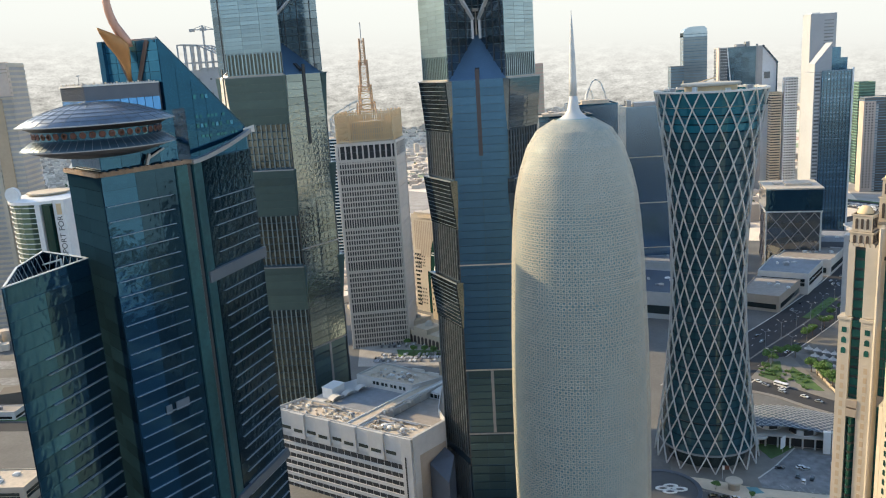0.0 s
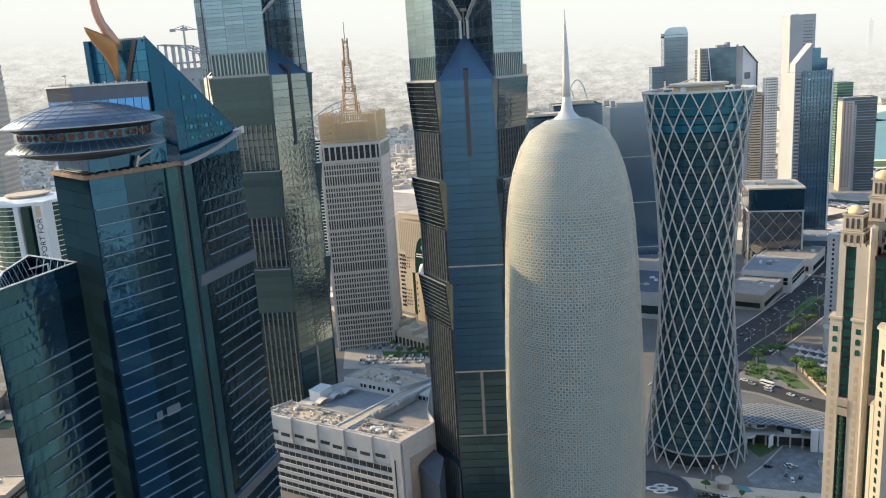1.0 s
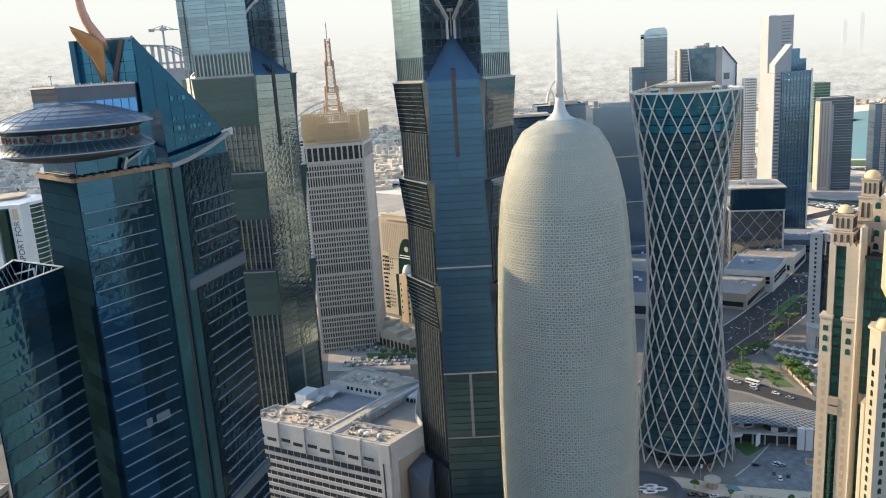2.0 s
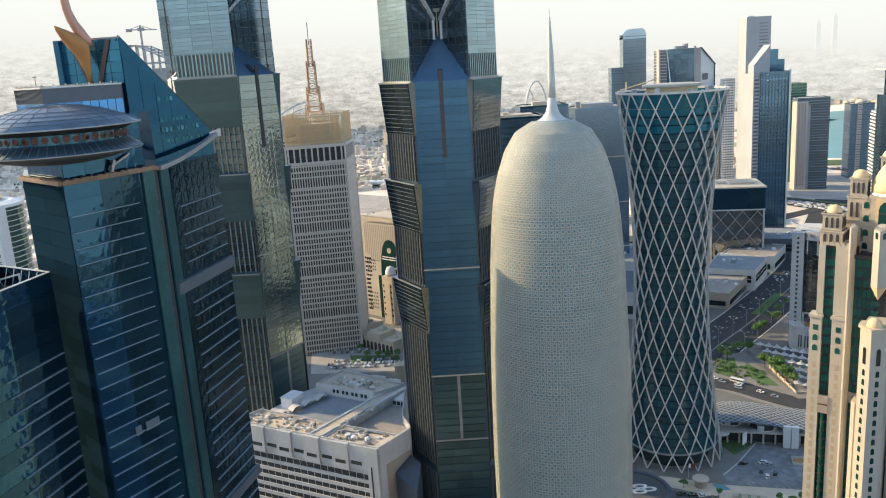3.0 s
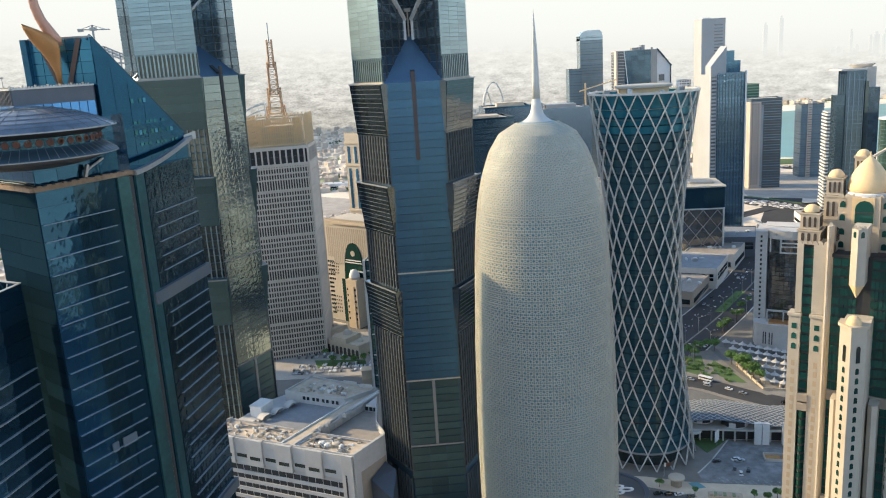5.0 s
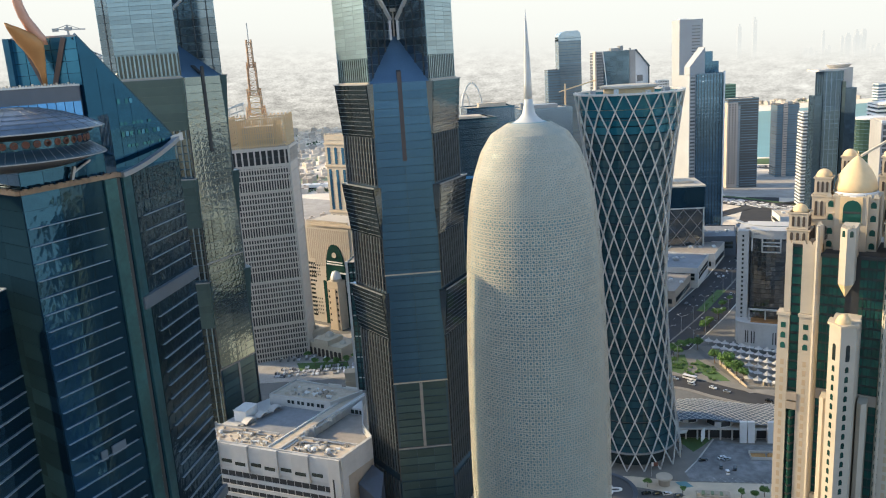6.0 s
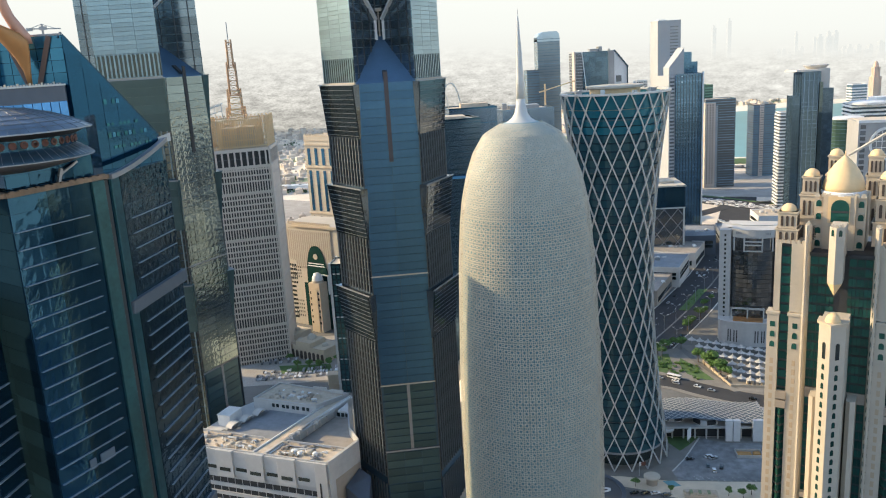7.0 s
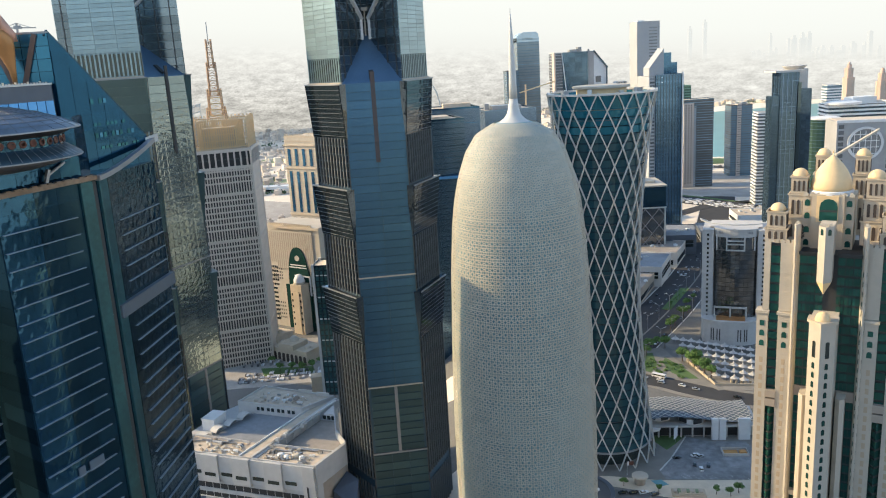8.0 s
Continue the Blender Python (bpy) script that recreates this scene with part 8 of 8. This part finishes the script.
# ---- shade tents ----
def build_tents():
    bm = bmesh.new()
    n = 8
    rows = []
    for r, z in ((2.9, 3.0), (1.9, 3.3), (1.0, 3.9), (0.25, 5.2)):
        ring = []
        for i in range(n):
            a = math.pi / 4 * i + math.pi / 8
            q = r / max(abs(math.cos(a)), abs(math.sin(a))) if r > 1.5 else r
            ring.append(bm.verts.new((q * math.cos(a), q * math.sin(a), z - (0.35 if r > 2 and i % 2 else 0))))
        rows.append(ring)
    for a, b in zip(rows, rows[1:]):
        for i in range(n):
            bm.faces.new((a[i], a[(i + 1) % n], b[(i + 1) % n], b[i]))
    bm.faces.new(rows[-1])
    first = empty("shade_tent", Matrix.Translation((0, 0, 0)), "white peaked shade tent over parked cars", "tent", "shade tents")
    part("canopy", bm, TENT, first)
    part("post", boxes((-0.12, 0.12, -0.12, 0.12, 0, 4.8)), FRAME, first)
    spots = []
    for row, n in enumerate((10, 9, 8, 7, 6, 4)):
        for i in range(n):
            spots.append((208 - row * 0.3 + 4.5 * i, 549 - row * 14.2 - 3.85 * i))
    for i, (x, y) in enumerate(spots):
        m = Matrix.Translation((x, y, 0.14)) @ Matrix.Rotation(radians(-40.5), 4, "Z") @ Matrix.Diagonal((1, 0.95, 1, 1))
        if i == 0:
            first.matrix_basis = m
        else:
            copy_thing(first, m)


build_tents()


# ---- cars ----
def build_car(m, mat, long=1.0):
    c = empty("car", m, {"car_white": "white car on the asphalt", "car_grey": "grey car on the asphalt", "car_dark": "dark car on the asphalt", "car_silver": "silver car on the asphalt"}[mat.name], "car")
    L, W = 4.7 * long, 1.9
    bm = bmesh.new()
    prism(bm, [(-L / 2, -W / 2 + 0.15), (-L / 2 + 0.2, -W / 2), (L / 2 - 0.35, -W / 2), (L / 2, -W / 2 + 0.3), (L / 2, W / 2 - 0.3), (L / 2 - 0.35, W / 2), (-L / 2 + 0.2, W / 2), (-L / 2, W / 2 - 0.15)], 0.32, 0.95)
    part("body", bm, mat, c)
    bm = bmesh.new()
    prism(bm, [(-L * 0.36, -W / 2 + 0.08), (L * 0.22, -W / 2 + 0.08), (L * 0.22, W / 2 - 0.08), (-L * 0.36, W / 2 - 0.08)], 0.95, 1.46, [(-L * 0.27, -W / 2 + 0.25), (L * 0.08, -W / 2 + 0.25), (L * 0.08, W / 2 - 0.25), (-L * 0.27, W / 2 - 0.25)])
    part("glasshouse", bm, GLASS_DARK, c)
    part("car_roof", boxes((-L * 0.27, L * 0.08, -W / 2 + 0.25, W / 2 - 0.25, 1.46, 1.52)), mat, c)
    wheel = MESHES.setdefault("wheel", mesh_of("wheel", lathe([(0.2, -0.11), (0.34, -0.11), (0.34, 0.11), (0.2, 0.11)], 10), BLACK))
    for sx in (-1, 1):
        for sy in (-1, 1):
            w = new("wheel", wheel)
            w.parent = c
            hub = new("hub", MESHES.setdefault("hub", mesh_of("hub", lathe([(0.02, -0.13), (0.19, -0.13), (0.19, 0.13), (0.02, 0.13)], 8), CAR_SILVER)))
            hub.parent = w
            w.matrix_basis = Matrix.Translation((sx * L * 0.31, sy * (W / 2 - 0.1), 0.34)) @ Matrix.Rotation(radians(90), 4, "X")
    return c


def place_cars():
    rng = random.Random(8)
    proto = [build_car(Matrix.Translation((140.6, 383, 0.14)), CAR_DARK), build_car(Matrix.Translation((151, 383.7, 0.14)) @ Matrix.Rotation(0.3, 4, "Z"), CAR_WHITE), build_car(Matrix.Translation((152.9, 381.7, 0.14)) @ Matrix.Rotation(0.3, 4, "Z"), CAR_SILVER), build_car(Matrix.Translation((147, 374.6, 0.14)) @ Matrix.Rotation(1.2, 4, "Z"), CAR_GREY)]
    for x, y, a, k in ((106.6, 354.3, 0.1, 0), (111.4, 353.4, 0.1, 1), (171, 484, -0.8, 1), (181, 472, -0.8, 1), (187, 464.5, -0.7, 2), (160, 497, -0.9, 1), (163, 491, -0.9, 2), (206, 447, -0.5, 0), (153.1, 371.6, 1.1, 0), (148, 368.7, 1.3, 1), (170, 480, -0.8, 2), (150, 497, -0.9, 1), (116, 351, 0.1, 3), (101.5, 355.4, 0.1, 0)):
        copy_thing(proto[k], Matrix.Translation((x, y, 0.14)) @ Matrix.Rotation(a, 4, "Z"))
    for d, n in ((-15, 3), (-11.5, 3), (-7.5, 3), (8, 4), (12, 4), (16, 4), (20, 3)):
        line = offset_line(AVENUE, d)
        for k in range(n):
            i = rng.randint(7, len(line) - 14)
            a, b = Vector(line[i]), Vector(line[i + 1])
            p = a.lerp(b, rng.random())
            v = (b - a) if d > 0 else (a - b)
            copy_thing(rng.choice(proto), Matrix.Translation((p.x, p.y, 0.08)) @ Matrix.Rotation(math.atan2(v.y, v.x), 4, "Z"))
    # jam and car parks too far to tell apart
    verts, faces = [], []
    for i in range(620):
        zone = rng.random()
        if zone < 0.5:
            k = rng.random()
            x, y = 400 + 120 * k + rng.uniform(-14, 14), 1135 - 178 * k + rng.uniform(-14, 14)
        elif zone < 0.7:
            x, y = rng.uniform(610, 725), rng.uniform(1300, 1375)
        else:
            x, y = rng.uniform(-134, -45), 672 + rng.choice((0, 8, 16, 38, 46, 67)) + rng.uniform(-1, 1)
        gz = ground_z(x, y)
        a = 2.16 if zone < 0.5 else 0.3 if zone < 0.7 else 1.5
        n = len(verts)
        for (l, w, z) in ((2.3, 0.95, 0.2), (2.3, 0.95, 0.95), (1.2, 0.8, 1.5)):
            for i2, j2 in ((-1, -1), (1, -1), (1, 1), (-1, 1)):
                u, v = i2 * l, j2 * w
                verts.append((x + u * math.cos(a) - v * math.sin(a), y + u * math.sin(a) + v * math.cos(a), gz + z + 0.35))
        for k in (0, 4):
            faces.extend([(n + k + q, n + k + (q + 1) % 4, n + k + 4 + (q + 1) % 4, n + k + 4 + q) for q in range(4)])
        faces.append((n + 8, n + 9, n + 10, n + 11))
    me = bpy.data.meshes.new("far_cars")
    me.from_pydata(verts, [], faces)
    me.materials.append(CAR_MIX)
    tagged(new("far_cars", me), "mixed cars parked and queuing far off", "cars", kind="stuff")


place_cars()
b = empty("bus", Matrix.Translation((172, 489, 0.12)) @ Matrix.Rotation(-0.8, 4, "Z"), "white minibus turning in the side street", "bus")
part("bus_body", boxes((-4.5, 4.5, -1.2, 1.2, 0.5, 2.9)), CAR_WHITE, b)
part("bus_windows", boxes((-4.2, 4.52, -1.22, 1.22, 1.6, 2.4)), GLASS_DARK, b)
for sx in (-3, 3):
    for sy in (-1.1, 1.1):
        o = new("wheel", MESHES["wheel"])
        o.parent = b
        o.matrix_basis = Matrix.Translation((sx, sy, 0.45)) @ Matrix.Rotation(radians(90), 4, "X") @ Matrix.Scale(1.3, 4)


# ---- trees, hedges, lamps ----
def leaf_mesh(seed, rx, rz, count, size):
    rng = random.Random(seed)
    verts, faces = [], []
    lobes = [(rng.uniform(-0.5, 0.5) * rx, rng.uniform(-0.5, 0.5) * rx, rng.uniform(-0.3, 0.5) * rz, rng.uniform(0.45, 0.75)) for _ in range(7)]
    for i in range(count):
        lx, ly, lz, lr = rng.choice(lobes)
        d = Vector((rng.gauss(0, 1), rng.gauss(0, 1), rng.gauss(0, 1))).normalized() * rng.uniform(0.6, 1.0)
        c = Vector((lx + d.x * rx * lr, ly + d.y * rx * lr, lz + d.z * rz * lr))
        u = Vector((rng.gauss(0, 1), rng.gauss(0, 1), rng.gauss(0, 0.6))).normalized()
        v = u.cross(d).normalized()
        s = size * rng.uniform(0.6, 1.3)
        n = len(verts)
        for a, b2 in ((-1, 0), (0, -0.6), (1, 0), (0, 0.6)):
            verts.append(tuple(c + u * a * s + v * b2 * s))
        faces.append((n, n + 1, n + 2, n + 3))
    me = bpy.data.meshes.new("crown")
    me.from_pydata(verts, [], faces)
    me.materials.append(LEAF)
    return me


def build_trees():
    rng = random.Random(3)
    protos = []
    for k in range(3):
        t = empty("tree", Matrix.Translation((199.5 + k * 1.6, 505 - k * 9, 0.3)), "dense green broadleaf tree by the tent court", "tree", "street trees")
        bm = bmesh.new()
        top = Vector((0.3, 0.2, 3.4))
        for i in range(6):
            a, b2 = Vector((0, 0, 0)).lerp(top, i / 6), Vector((0, 0, 0)).lerp(top, (i + 1) / 6)
            beam(bm, a, b2, 0.5 - 0.05 * i)
        for i in range(5):
            q = 2 * math.pi * i / 5 + k
            beam(bm, top, top + Vector((1.6 * math.cos(q), 1.6 * math.sin(q), 1.5)), 0.16)
        part("trunk", bm, BARK, t)
        c = part("crown", leaf_mesh(k, 3.6, 2.7, 900, 0.5), None, t)
        c.location = (0.3, 0.2, 5.6)
        protos.append(t)
    spots = [(193, 546), (196, 539), (188, 543), (198, 512), (201, 499), (203, 488), (204.5, 480), (176, 532), (184, 538), (236, 600), (244, 611), (222, 584), (215, 575), (248, 625), (262, 640), (218, 660), (226, 672), (236, 690), (178, 528), (150, 520), (-79, 686), (-70, 690), (-88, 688), (-63, 697), (-99, 692), (-108, 712), (-59, 717), (119, 353), (145, 345), (151, 342), (104, 362), (156, 344)]
    for x, y in spots:
        s = rng.uniform(0.75, 1.15) * (1.35 if 196 < x < 206 else 0.6 if y < 370 else 1.0)
        copy_thing(rng.choice(protos), Matrix.Translation((x, y, ground_z(x, y) + 0.25)) @ Matrix.Rotation(rng.uniform(0, 6), 4, "Z") @ Matrix.Scale(s, 4))
    # low shrubs in the garden and on the median
    shrub = leaf_mesh(9, 1.6, 1.0, 200, 0.35)
    for i in range(66):
        if i < 50:
            a, b2 = rng.random(), rng.random()
            x, y = 163 + 24 * a + 8 * b2, 508 - 26 * a + 22 * b2
        else:
            p = offset_line(AVENUE, 3.0)[24 + (i - 50) % 10]
            x, y = p[0] + rng.uniform(-2, 2), p[1] + rng.uniform(-2, 2)
        o = new("shrub", shrub)
        o.matrix_basis = Matrix.Translation((x, y, 0.9)) @ Matrix.Rotation(rng.uniform(0, 6), 4, "Z") @ Matrix.Scale(rng.uniform(0.6, 1.1) if i < 50 else rng.uniform(0.4, 0.7), 4)
        tagged(o, "low green shrub in a planted bed", "shrub", "garden shrubs")


build_trees()


def build_lamps():
    first = None
    for d in (0.0, -18.8):
        line = offset_line(AVENUE, d)
        for i in range(8, len(line) - 12, 4):
            p, q = line[i], line[i + 1]
            m = Matrix.Translation((p[0], p[1], 0.2)) @ Matrix.Rotation(math.atan2(q[1] - p[1], q[0] - p[0]), 4, "Z")
            if first is None:
                first = empty("street_lamp", m, "tall grey double-armed street lamp", "street lamp", "street lamps")
                part("pole", lathe([(0.22, 0), (0.12, 13)], 8), FRAME, first)
                for s in (-1, 1):
                    bm = bmesh.new()
                    beam(bm, (0, 0, 12.2), (0, s * 2.8, 14.0), 0.16)
                    arm = part("arm", bm, FRAME, first)
                    part("lamp_head", boxes((-0.25, 0.25, s * 2.8 - 0.7, s * 2.8 + 0.7, 13.9, 14.15)), STEEL, arm)
            else:
                copy_thing(first, m)


build_lamps()
w = empty("garden_wall", Matrix.Translation((205, 470, 0)), "low cream wall with posts round the tent court", "wall")
for i in range(12):
    part("wall_post", boxes((-0.6, 0.6, -0.6, 0.6, 0, 2.6)), CREAM, w).location = (-4 + i * 0.1 + (i * 2.4 if i > 4 else 0), 40 - i * 8 if i <= 5 else 0 - (i - 5) * 1.4, 0)
bm = bmesh.new()
beam(bm, (-4, 40, 0.9), (-3.4, -2, 0.9), 0.5, 1.6)
beam(bm, (-3.4, -2, 0.9), (24, -10, 0.9), 0.5, 1.6)
part("wall_run", bm, CREAM, w)
